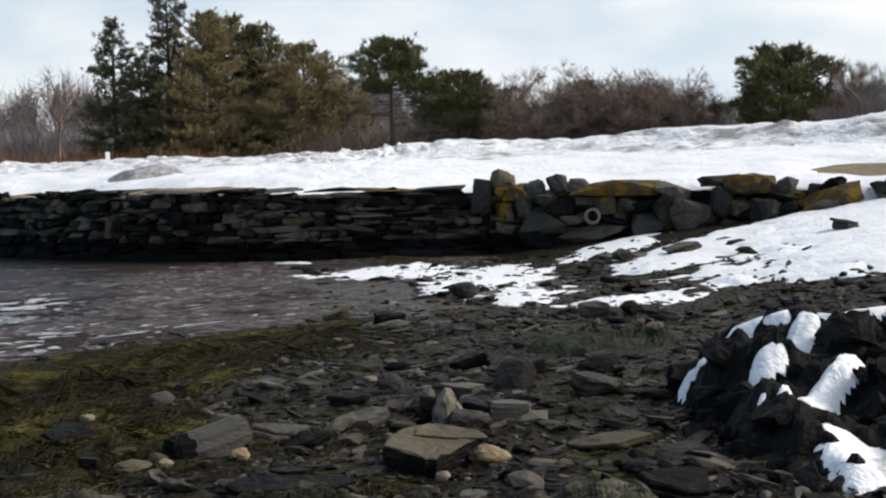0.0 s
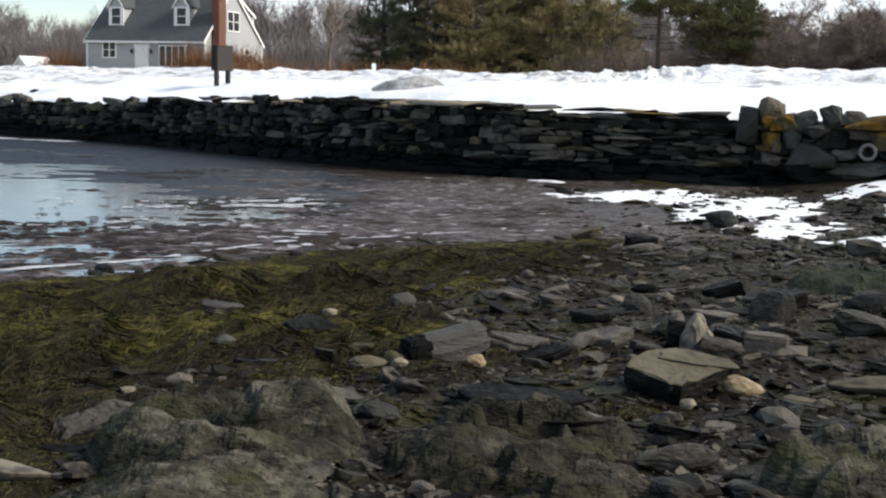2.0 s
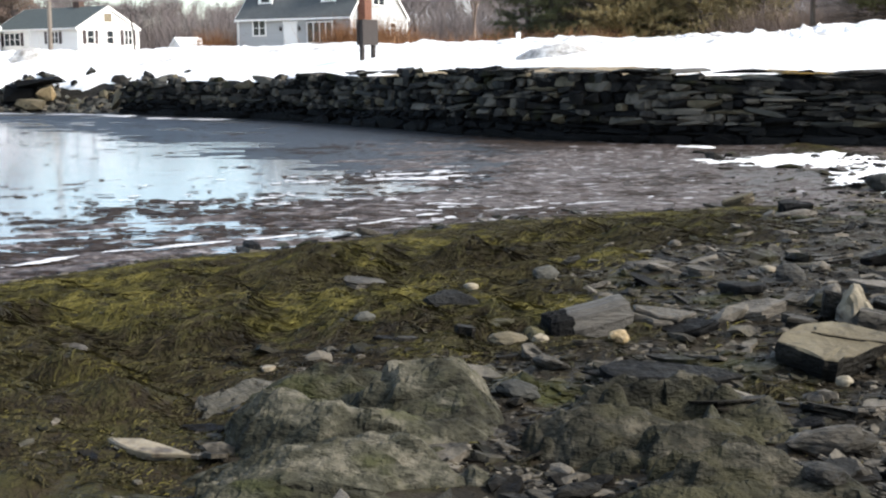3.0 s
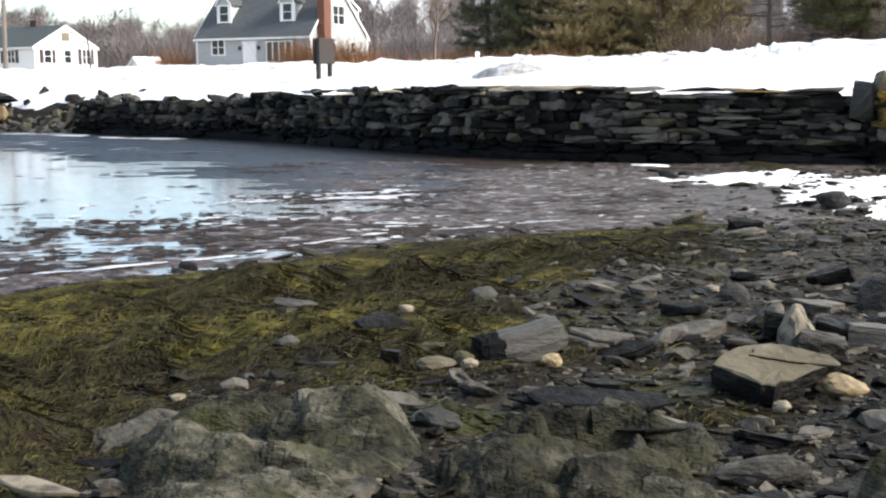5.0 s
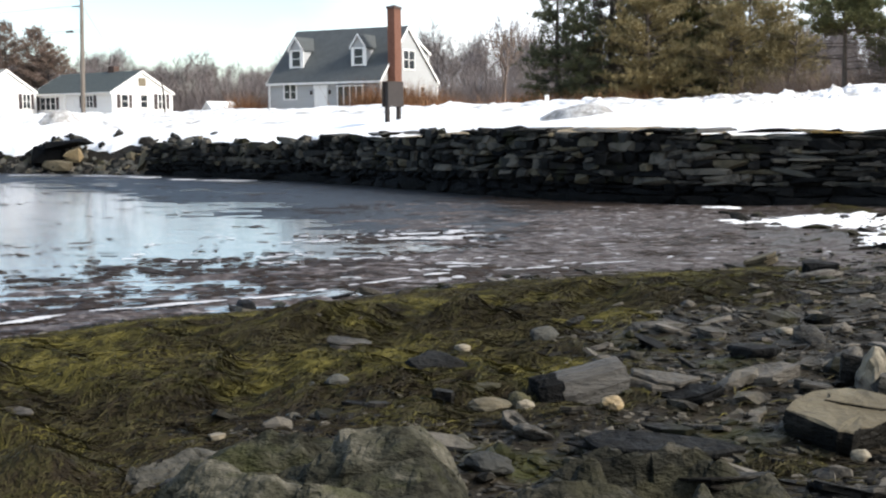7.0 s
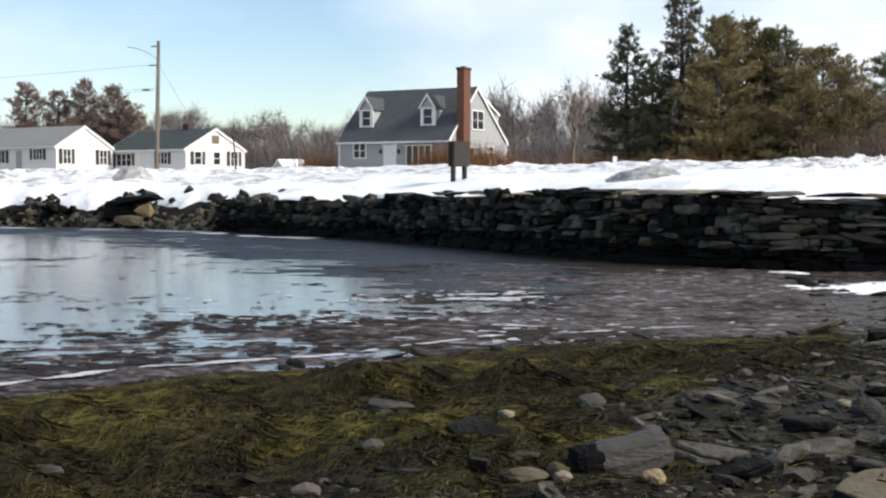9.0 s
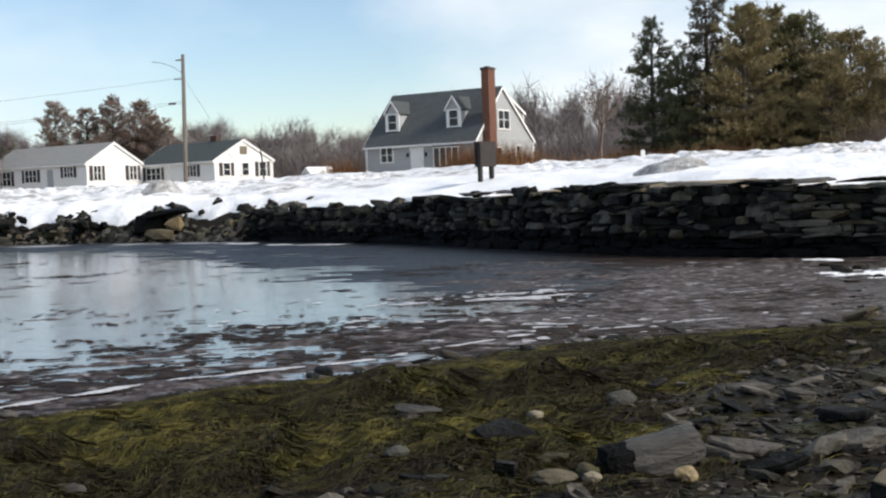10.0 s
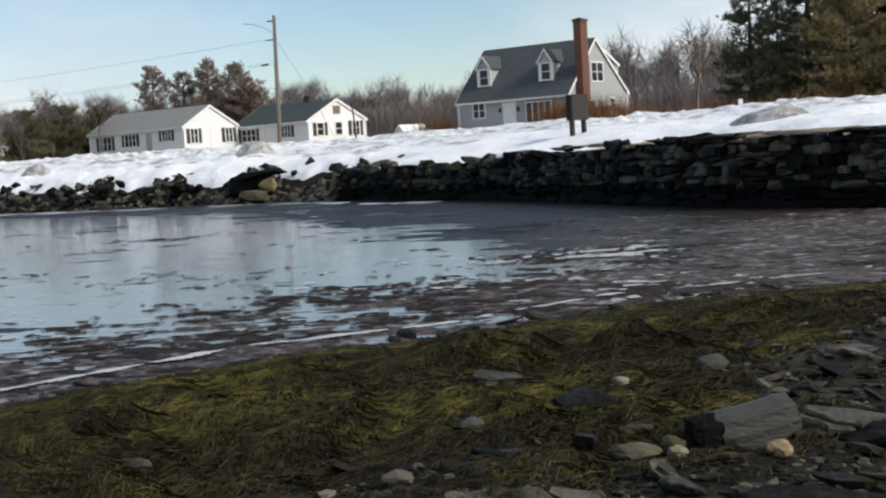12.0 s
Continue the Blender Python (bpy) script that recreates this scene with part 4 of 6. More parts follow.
stone_thing("yellow_stone", BLOCKS[2], M_CREAM, -21.2, 50.7, 0.8, (0.7, 0.7, 0.6), (0, 5, 0), "yellowish block of stone under a dark slab")
stone_thing("yellow_stone", BLOCKS[5], M_TAN, -21.6, 49.9, 0.3, (1.2, 0.8, 0.5), (0, 5, 0), "yellowish block of stone at the water's edge")
stone_thing("cap_stone", SLABS[6], M_WALL, -18.0, 50.9, 1.35, (0.75, 0.6, 0.42), (0, 8, 0), "grey stone poking out of the snow")
stone_thing("leaning_stone", SLABS[8], M_TAN, -17.2, 48.0, 0.5, (0.45, 0.5, 1.3), (0, 28, 0), "pale slab leaning at the end of the sea wall")
for i in range(6):
    q = rnd.uniform(-38, -16.5)
    x, y, nx0, ny0 = (float(k) for k in wall_at(s_of(q)))
    n, k = rnd.uniform(2.0, 3.6), rnd.uniform(0.3, 0.6)
    px, py = x + nx0 * n, y + ny0 * n
    stone_thing("boulder", SLABS[i % 14], M_WALL, px, py, float(height(px, py)) + 0.1, (k * 1.5, k, k * 0.8), (rnd.uniform(-20, 20), rnd.uniform(-20, 20), rnd.uniform(0, 180)), "grey boulder poking out of the snow above the riprap", "rock", "riprap boulders")
for hx, hy, hz in ((-29.9, 51.2, 1.35), (-26.4, 51.9, 1.2), (-32.6, 52.6, 1.2)):
    for i in range(16):
        k = rnd.uniform(0.22, 0.52)
        stone_thing("boulder", SLABS[i % 14] if i % 2 else BLOCKS[i % 14], rnd.choice((M_BLACK, M_BLACK, M_WALL)), hx + rnd.gauss(0, 0.55), hy + rnd.gauss(0, 0.3), hz + rnd.uniform(-0.75, -0.12), (k * 1.6, k, k * 0.75), (rnd.uniform(-35, 35), rnd.uniform(-35, 35), rnd.uniform(0, 180)),
                    "dark boulder heaped above the riprap", "rock", "riprap boulders")

# small rubble between the boulders, one mass
rubble_rng = np.random.default_rng(23)
jv, jf, jm, jo = [], [], [], 0
for i in range(2600):
    q = -15.2 - 24.5 * rubble_rng.random()
    x, y, nx0, ny0 = (float(k) for k in wall_at(s_of(q)))
    n = -1.3 + (3.7 + 0.9 * math.sin(q * 1.3)) * rubble_rng.random()
    k = 0.12 + 0.3 * rubble_rng.random() ** 1.6
    px, py = x + nx0 * n, y + ny0 * n
    v, f = block_arrays[int(rubble_rng.integers(0, len(block_arrays)))]
    turn_ = np.array(Euler(tuple(rubble_rng.normal(0, 0.4, 2)) + (rubble_rng.uniform(0, 6.28),)).to_matrix())
    jv.append((v * (k * 1.6, k, k * 0.7)) @ turn_.T + (px, py, float(height(px, py)) + 0.15 * k))
    jf.append(f + jo)
    jm += [int(rubble_rng.choice(4, p=(0.45, 0.2, 0.27, 0.08)))] * len(f)
    jo += len(v)
rubble = solid("riprap_rubble", np.concatenate(jv), np.concatenate(jf), M_WALLJ)
for m_ in (M_BLACK, M_GREYROCK, M_TAN):
    rubble.data.materials.append(m_)
rubble.data.polygons.foreach_set("material_index", np.array(jm, np.int32))
tagged(rubble, "small dark and grey rubble between the riprap boulders", "rubble", kind="stuff")

# ---- shore rocks ----
LAID = []


def lay(name, shape, mat, x, y, size, rot, label, sink=0.3, category="rock"):
    slaty_ = shape in SLABS
    shape = HERO.get(shape.name, shape)
    size = (size[0] * 1.2, size[1] * 1.2, size[2] * (0.72 if slaty_ else 1.05))
    LAID.append((x, y, max(size[:2])))
    z = float(height(x, y)) + size[2] * (0.5 - sink)
    return stone_thing(name, shape, mat, x, y, z, size, rot, label, category)


def log_shape(seed, x0, x1, rows):
    """A split block with a grain along x: flat top, rounded back, ridged faces."""
    r_ = random.Random(seed)
    ring = ((-0.5, -0.5), (-0.52, -0.1), (-0.44, 0.3), (-0.2, 0.44), (0.18, 0.5), (0.42, 0.38), (0.5, 0.0), (0.46, -0.5))
    fine = []
    for (y0, z0), (y1, z1) in zip(ring, ring[1:] + ring[:1]):
        for k in range(3):
            fine.append((y0 + (y1 - y0) * k / 3 + r_.uniform(-0.02, 0.02), z0 + (z1 - z0) * k / 3 + r_.uniform(-0.025, 0.025)))
    n = len(fine)
    vs, fs = [], []
    for i in range(rows):
        u = i / (rows - 1)
        k = 1 - 0.06 * (u in (0, 1)) + r_.uniform(-0.015, 0.015)
        for j, (y, z) in enumerate(fine):
            vs.append((x0 + (x1 - x0) * u + (0.05 * noise.noise(Vector((y * 3, z * 3, seed))) if 0 < u < 1 else 0.08 * noise.noise(Vector((y * 4, z * 4, seed + u)))), y * k, z * k + 0.03 * math.sin(4 * u + seed)))
        if i:
            fs += [((i - 1) * n + j, (i - 1) * n + (j + 1) % n, i * n + (j + 1) % n, i * n + j) for j in range(n)]
    fs += [tuple(range(n))[::-1], tuple((rows - 1) * n + j for j in range(n))]
    return vs, fs


log = empty("slate_log", Matrix.LocRotScale((0.09, 6.9, float(height(0.09, 6.9)) + 0.09), Euler((0, radians(-11), radians(17))), (0.54, 0.24, 0.19)), "blocky grey slate boulder split along its grain, black at one end", "rock")
solid("block", *log_shape(3, -0.2, 0.5, 7), M_LOG, log)
# the end turned from the sun: its shade is painted as black rock
solid("wet_end", *log_shape(8, -0.44, -0.185, 4), M_BLACK, log, "black wet end")
LAID.append((0.1, 6.9, 0.6))
lay("slate_slab", SLABS[1], M_SLATE, 0.55, 7.04, (0.40, 0.28, 0.14), (0, 8, -14), "split grey slate slab in the shingle", 0.05)
lay("slate_slab", SLABS[2], M_BLACK, 0.71, 6.91, (0.43, 0.26, 0.08), (5, -8, 2), "dark slate slab lying in the shingle", 0.05)
lay("tan_cobble", COBBLES[0], M_CREAM, 0.275, 6.58, (0.105, 0.09, 0.085), (0, 0, 18), "smooth cream cobble beside the slate boulder", 0.05)
lay("stained_stone", COBBLES[1], M_TAN, -0.37, 6.56, (0.19, 0.13, 0.07), (0, 0, 3), "whitish stone with dark stains among weed", 0.05)
lay("white_stone", COBBLES[4], M_PALE, -0.18, 6.52, (0.08, 0.06, 0.06), (0, 0, 2), "small whitish stone in the weed", 0.05)
lay("grey_stone", COBBLES[3], M_GREYROCK, -0.22, 6.71, (0.12, 0.09, 0.11), (0, 0, 2), "rounded grey stone in the weed", 0.05)
lay("dark_stone", SLABS[8], M_SLATE, -0.23, 6.25, (0.17, 0.13, 0.08), (20, 30, 2), "dark angular stone with a pale face", 0.05)
lay("grey_stone", COBBLES[5], M_GREYROCK, -0.29, 5.32, (0.18, 0.14, 0.08), (0, 10, 3), "rounded grey stone beside the bedrock", 0.05)
lay("dark_ledge", SLABS[7], M_BLACK, 0.40, 5.69, (0.73, 0.26, 0.09), (6, 3, 0), "dark slate ledge rising from the weed", 0.05)
lay("weed_boulder", SLABS[3], M_SLATE, -1.50, 8.61, (0.38, 0.3, 0.12), (4, 6, 25), "grey boulder among the rockweed", 0.35)
lay("grey_stone", COBBLES[7], M_GREYROCK, -1.27, 6.95, (0.12, 0.10, 0.07), (0, 0, 40), "grey stone among the weed", 0.05)
lay("thin_slate", SLABS[10], M_SLATE, -1.09, 6.48, (0.15, 0.09, 0.06), (0, 6, 20), "thin grey slate lying on the weed", 0.05)
lay("thin_slate", SLABS[11], M_SLATE, -0.96, 6.43, (0.14, 0.09, 0.06), (0, 6, 34), "thin grey slate lying on the weed", 0.05)
lay("black_boulder", COBBLES[4], M_BLACK, -0.80, 7.68, (0.32, 0.26, 0.16), (5, 0, 6), "black boulder among the rockweed", 0.45)
lay("dark_stone", SLABS[12], M_SLATE, -0.62, 6.63, (0.14, 0.11, 0.12), (0, 10, 5), "dark angular stone in the weed", 0.05)
lay("white_stone", COBBLES[6], M_PALE, -0.69, 8.58, (0.10, 0.08, 0.06), (0, 0, 5), "small white stone among the rockweed", 0.05)
lay("pale_stone", SLABS[2], M_PALE, -1.60, 5.68, (0.10, 0.07, 0.06), (0, 0, 16), "small pale flat stone beside bedrock", 0.05)
lay("tan_chip", SLABS[0], M_TAN, 1.52, 6.89, (0.15, 0.11, 0.08), (0, 0, 18), "tan stone chip behind the slab", 0.05)
lay("pale_slab", SLABS[10], M_PALE, -1.85, 4.42, (0.42, 0.13, 0.06), (0, 3, -18), "long whitish stone lying in brown weed", 0.05)
lay("white_stone", COBBLES[2], M_PALE, 1.37, 5.78, (0.07, 0.05, 0.06), (0, 0, -13), "white stone at the corner of the tan slab", 0.05)
lay("grey_chip", SLABS[3], M_GREYROCK, 1.52, 6.08, (0.13, 0.09, 0.09), (0, 20, -14), "small grey slate chip by the tan slab", 0.05)
lay("pale_boulder", COBBLES[3], M_CREAM, 1.76, 6.12, (0.25, 0.18, 0.12), (0, 12, 14), "cream and brown boulder beside the tan slab", 0.15)
lay("slate_block", BLOCKS[6], M_SLATE, 1.83, 6.80, (0.25, 0.17, 0.15), (0, 14, 5), "grey slate block beside the pointed stone", 0.05)
lay("slate_block", BLOCKS[1], M_SLATE, 1.70, 7.35, (0.14, 0.10, 0.17), (0, 8, -13), "grey slate block behind the pointed stone", 0.05)
lay("slate_slab", SLABS[4], M_SLATE, 1.18, 7.27, (0.39, 0.23, 0.13), (10, -10, 3), "tilted grey slate slab on other slates", 0.05)
lay("slate_slab", SLABS[5], M_SLATE, 1.39, 7.03, (0.23, 0.16, 0.12), (0, 10, 9), "grey slate slab lying in the shingle", 0.05)
lay("slate_slab", SLABS[9], M_SLATE, 2.20, 7.20, (0.31, 0.22, 0.19), (0, 4, -17), "broad grey slate slab in the shingle", 0.05)
lay("black_slab", SLABS[0], M_BLACK, 1.24, 8.09, (0.35, 0.21, 0.10), (0, 0, -9), "black wet slate slab in the shingle", 0.05)
lay("slate_slab", SLABS[6], M_SLATE, 2.25, 8.55, (0.39, 0.23, 0.11), (0, 4, -15), "flat grey slate in the shingle", 0.05)
lay("pale_slab", SLABS[3], M_GREYROCK, 1.97, 5.67, (0.27, 0.16, 0.06), (0, 5, -14), "flat pale slate over a dark hollow", 0.05)
lay("slate_slab", SLABS[12], M_SLATE, 2.74, 9.92, (0.44, 0.30, 0.19), (0, -16, 5), "tilted slate slab with a pale face", 0.05)
lay("slate_slab", SLABS[13], M_SLATE, 2.97, 9.16, (0.57, 0.34, 0.17), (6, -10, -8), "broad grey slate slab in the shingle", 0.05)
lay("round_boulder", COBBLES[0], M_GREYROCK, 4.76, 17.44, (0.40, 0.36, 0.26), (0, 0, -15), "rounded mossy grey boulder on the mud flat", 0.05)
lay("black_block", BLOCKS[3], M_BLACK, 3.01, 14.86, (0.35, 0.28, 0.14), (0, 0, -1), "small black block on the mud flat", 0.05)
lay("tilted_stone", SLABS[5], M_TAN, 2.46, 15.82, (0.45, 0.32, 0.18), (0, -18, -9), "tilted tan stone in the wet mud", 0.05)
lay("slate_slab", SLABS[8], M_SLATE, 1.07, 9.07, (0.26, 0.18, 0.10), (0, 8, -7), "grey slate slab lying in the shingle", 0.05)
lay("pale_stone", COBBLES[6], M_PALE, 1.66, 9.39, (0.12, 0.10, 0.06), (0, 0, -10), "small pale cobble among grey slates", 0.05)
lay("grey_stone", COBBLES[2], M_GREYROCK, -0.13, 8.93, (0.17, 0.14, 0.12), (0, 0, 31), "grey stone among the weed", 0.05)
lay("mossy_slab", SLABS[4], M_TAN, 2.59, 6.21, (0.53, 0.3, 0.09), (3, -6, -16), "long mossy tan slab in the shingle", 0.05)
lay("dark_boulder", SLABS[1], M_BLACK, 2.36, 4.80, (0.46, 0.34, 0.18), (10, 8, -5), "wet black boulder below the outcrop", 0.15)
lay("slate_slab", SLABS[3], M_TAN, 1.99, 5.71, (0.27, 0.14, 0.06), (0, 5, -14), "flat tan-edged slate in the shingle", 0.05)
lay("slate_block", BLOCKS[4], M_SLATE, 3.20, 7.95, (0.34, 0.23, 0.15), (0, 10, -22), "grey slate block in the shingle", 0.05)
lay("slate_slab", SLABS[7], M_SLATE, 2.11, 7.33, (0.51, 0.31, 0.16), (0, 12, -37), "grey slate slab lying in the shingle", 0.05)
lay("beach_boulder", SLABS[2], M_SLATE, 9.85, 20.22, (0.85, 0.6, 0.3), (8, -10, -26), "large grey boulder below the tumbled wall", 0.15)
lay("beach_boulder", SLABS[2], M_GREYROCK, 12.39, 18.75, (0.60, 0.48, 0.35), (0, 10, -33), "grey boulder in the snow on the beach", 0.05)
lay("dark_stone", BLOCKS[11], M_SLATE, 5.43, 13.62, (0.34, 0.27, 0.19), (0, 0, -22), "dark stone at the edge of the snow", 0.05)
lay("dark_stone", BLOCKS[12], M_SLATE, 5.86, 13.45, (0.22, 0.17, 0.18), (0, 0, 17), "dark stone at the edge of the snow", 0.05)


def plate(corners, thick, seed):
    """A flat flagstone with a chipped outline and a slightly uneven top."""
    q_ = np.random.default_rng(seed)
    ring = []
    for (x0, y0), (x1, y1) in zip(corners, corners[1:] + corners[:1]):
        for u in (0.0, 0.34, 0.67):
            ring.append((x0 + (x1 - x0) * u + q_.normal(0, 0.008), y0 + (y1 - y0) * u + q_.normal(0, 0.008)))
    ring = np.array(ring)
    n = len(ring)
    rows = []
    for k, z in ((0.0, 1.0), (0.55, 1.0), (0.97, 0.99), (1.0, 0.93), (1.02, 0.5), (0.97, 0.0)):
        rows.append(np.column_stack([ring * k * (1 + q_.normal(0, 0.012, (n, 1)) * (k > 0.96)), thick * z + q_.normal(0, 0.0025, n) * (k > 0)]))
    fs = [(r * n + i, r * n + (i + 1) % n, (r - 1) * n + (i + 1) % n, (r - 1) * n + i) for r in range(1, len(rows)) for i in range(n)]
    me = bpy.data.meshes.new("flagstone")
    me.from_pydata([tuple(v) for v in np.concatenate(rows)], [], fs)
    me.validate()
    me.materials.append(M_TAN)
    me.materials.append(M_SLATE)
    # steep sides take dark slate: damp stone plus their shade, put into the colour
    for p in me.polygons:
        p.material_index = 1 if abs(p.normal.z) < 0.6 else 0
    return me


def cone_stone(seed):
    """A stone with a broad foot and a blunt point."""
    r_ = random.Random(seed)
    bm = bmesh.new()
    for count, rad, z in ((7, 0.5, -0.5), (6, 0.4, -0.1), (4, 0.2, 0.32), (3, 0.08, 0.5)):
        for k in range(count):
            a = math.tau * (k + r_.uniform(-0.3, 0.3)) / count
            bm.verts.new((rad * math.cos(a), rad * math.sin(a), z + r_.uniform(-0.05, 0.05)))
    bmesh.ops.convex_hull(bm, input=bm.verts)
    me = bpy.data.meshes.new("stone_shape")
    bm.to_mesh(me)
    bm.free()
    return broken(me, seed)


slab = empty("tan_slab", pose(1.43, 6.1, float(height(1.43, 6.1)) + 0.03, 7, 5, 0), "flat tan sandstone slab with a broken dark edge", "rock")
for name_, out_, th_, at_ in (("lower_layer", [(-0.38, 0.0), (-0.2, 0.28), (0.02, 0.4), (0.3, 0.28), (0.33, 0.12), (0.08, -0.08), (-0.1, -0.27), (-0.17, -0.24)], 0.12, (0, 0, 0)),
                             ("upper_layer", [(-0.2, 0.02), (-0.13, 0.2), (0.02, 0.25), (0.24, 0.12), (0.27, -0.02), (0.02, -0.02)], 0.02, (0.05, 0.1, 0.112))):
    piece = new(name_, plate(out_, th_, 5 + len(out_)))
    piece.parent = slab
    piece.location = at_
LAID.append((1.35, 6.05, 0.5))
lay("pointed_stone", cone_stone(32), M_PALE, 1.79, 7.25, (0.25, 0.21, 0.27), (6, 0, -14), "pointed pale stone standing on end", 0.12)


# bedrock humps in the foreground
HUMPS = []


def hump(name, cx, cy, rx, ry, h, rot, seed, label, mat, step=0.05, strata=1.1, sink=0.12):
    HUMPS.append((cx, cy, rx * 0.8, ry * 0.8))
    ux, uy = np.arange(-1, 1.001, step / rx), np.arange(-1, 1.001, step / ry)
    u, v = np.meshgrid(ux, uy)
    c, s_ = math.cos(radians(rot)), math.sin(radians(rot))
    x, y = cx + c * u * rx - s_ * v * ry, cy + s_ * u * rx + c * v * ry
    r = np.hypot(u, v) + 0.18 * fbm(x * 1.3, y * 1.3, seed)
    f = smooth01((1 - r) * 2.5)
    p_, w_ = c * (x - cx) + s_ * (y - cy), -s_ * (x - cx) + c * (y - cy)
    warp = w_ + 0.12 * fbm(p_ * 1.1, w_ * 0.9, seed + 3, 3) + 0.015 * fbm(p_ * 6, w_ * 6, seed + 4, 3)
    z = float(height(cx, cy)) - sink + f * h - (1 - f) * 0.25 * (1 - smooth01(f * 5))
    for freq, amp in ((4.2, 0.5), (11.0, 0.17), (27.0, 0.05)):
        saw = warp * freq + 50 + 0.9 * fbm(p_ * freq * 0.35, w_ * 0.7, seed + 7, 3)
        bed = np.floor(saw)
        saw = saw - bed
        lift = vnoise(p_ * freq * 0.35 + 9 * hash2(bed, bed * 0, seed), bed * 3.7, seed + 11)
        z = z + strata * h * amp * smooth01(f * 2.5) * (saw * smooth01((1 - saw) * 5) * 0.9 + 0.8 * smooth01((lift - 0.3) * 3) - 0.7)
    # rounded crags, clefts and deep pits
    crag = 1 - 2.6 * np.sqrt(fbm(p_ * 1.0 + 0.5 * w_, w_ * 1.7, seed + 23, 3) ** 2 + 0.002)
    knob = 1 - 2.2 * np.sqrt(fbm(p_ * 3.0, w_ * 4.2, seed + 27, 3) ** 2 + 0.003)
    pits = smooth01((fbm(p_ * 1.9, w_ * 3.2, seed + 20, 3) - 0.1) / 0.13)
    z = z + smooth01(f * 2.5) * h * (0.26 * (crag - 0.35) + 0.1 * (knob - 0.4) - 0.36 * pits) + 0.05 * h * fbm(x * 14, y * 14, seed + 12, 3)
    i = np.arange(u.size).reshape(u.shape)
    q = np.stack([i[:-1, :-1], i[:-1, 1:], i[1:, 1:], i[1:, :-1]], -1).reshape(-1, 4)
    keep = (r.reshape(-1)[q] < 1.05).all(1)
    ob = solid(name, np.stack([x, y, z], -1).reshape(-1, 3), q[keep], mat)
    return tagged(ob, label, "rock"), (x, y, z, f)


hump("algae_mound", 4.35, 10.7, 1.15, 0.85, 0.23, 10, 57, "low mound of rock covered in dark green algae", M_MOSS, 0.05, 0.35)
hump("bedrock_hump", -1.02, 4.9, 0.72, 0.86, 0.21, 14, 51, "low pitted hump of green-grey bedrock among weed", M_BEDROCK, 0.02)
hump("bedrock_hump", -1.58, 5.25, 0.6, 0.13, 0.15, 54, 53, "narrow ridge of pale grey bedrock among weed", M_BEDPALE, 0.018)
hump("bedrock_hump", -1.1, 4.0, 0.95, 0.36, 0.2, 10, 55, "low shelf of pale green-grey bedrock", M_BEDROCK, 0.02)
hump("bedrock_hump", 0.36, 4.66, 0.7, 0.66, 0.24, 18, 52, "low hump of dark layered bedrock among weed", M_BEDDARK, 0.02)
hump("bedrock_hump", 0.6, 3.85, 0.6, 0.35, 0.2, 8, 56, "low shelf of dark bedrock under the shingle", M_BEDDARK, 0.02)
hump("bedrock_hump", 1.75, 4.45, 0.6, 0.42, 0.24, 12, 54, "low hump of green-grey bedrock among shingle", M_BEDROCK, 0.02)


def outcrop_height(a, b):
    """The outcrop rises away from the beach in broken ledges; a runs away from the sea path, b across."""
    z = np.interp(a, [4.0, 5.0, 6.0, 7.0, 8.0, 8.6, 9.1, 9.8], [0.0, 0.24, 0.44, 0.68, 0.86, 0.9, 0.62, 0.05])
    left = b + 0.13 * a - 0.02 - 0.15 * smooth01((8.0 - a) / 2.2) + 0.2 * smooth01((a - 7.4) / 0.8) + 0.12 * fbm(a * 1.6, b * 1.6, 71)
    crag = 1 - np.abs(fbm(a * 1.0 + b * 0.7, b * 1.5 - a * 0.4, 72, 5)) * 2.2
    z = z + 0.24 * (crag - 0.62) + 0.15 * fbm(a * 3.4, b * 3.4, 73, 5)
    led = np.floor(z * 7 + 0.8 * fbm(a * 1.5, b * 1.5, 74)) / 7
    z = 0.85 * z + 0.15 * led + 0.04 * fbm(a * 8, b * 8, 75, 4) - 0.05
    e = smooth01(left / 0.75) ** 0.6
    return z * e + (1 - e) * (-0.1), e


ga, gb = np.meshgrid(np.arange(4.0, 9.8, 0.032), np.arange(-1.9, 3.6, 0.032))
oz, oe = outcrop_height(ga, gb)
OA, OB = (0.545, 0.839), (0.839, -0.545)
ox, oy = ga * OA[0] + gb * OB[0], ga * OA[1] + gb * OB[1]
i = np.arange(ga.size).reshape(ga.shape)
q = np.stack([i[:-1, :-1], i[1:, :-1], i[1:, 1:], i[:-1, 1:]], -1).reshape(-1, 4)
keep = (oe.reshape(-1)[q] > 0.01).any(1)
outcrop = solid("rock_outcrop", np.stack([ox, oy, oz], -1).reshape(-1, 3), q[keep], M_BLACK)
tagged(outcrop, "large craggy black rock outcrop with snow on its ledges", "rock")
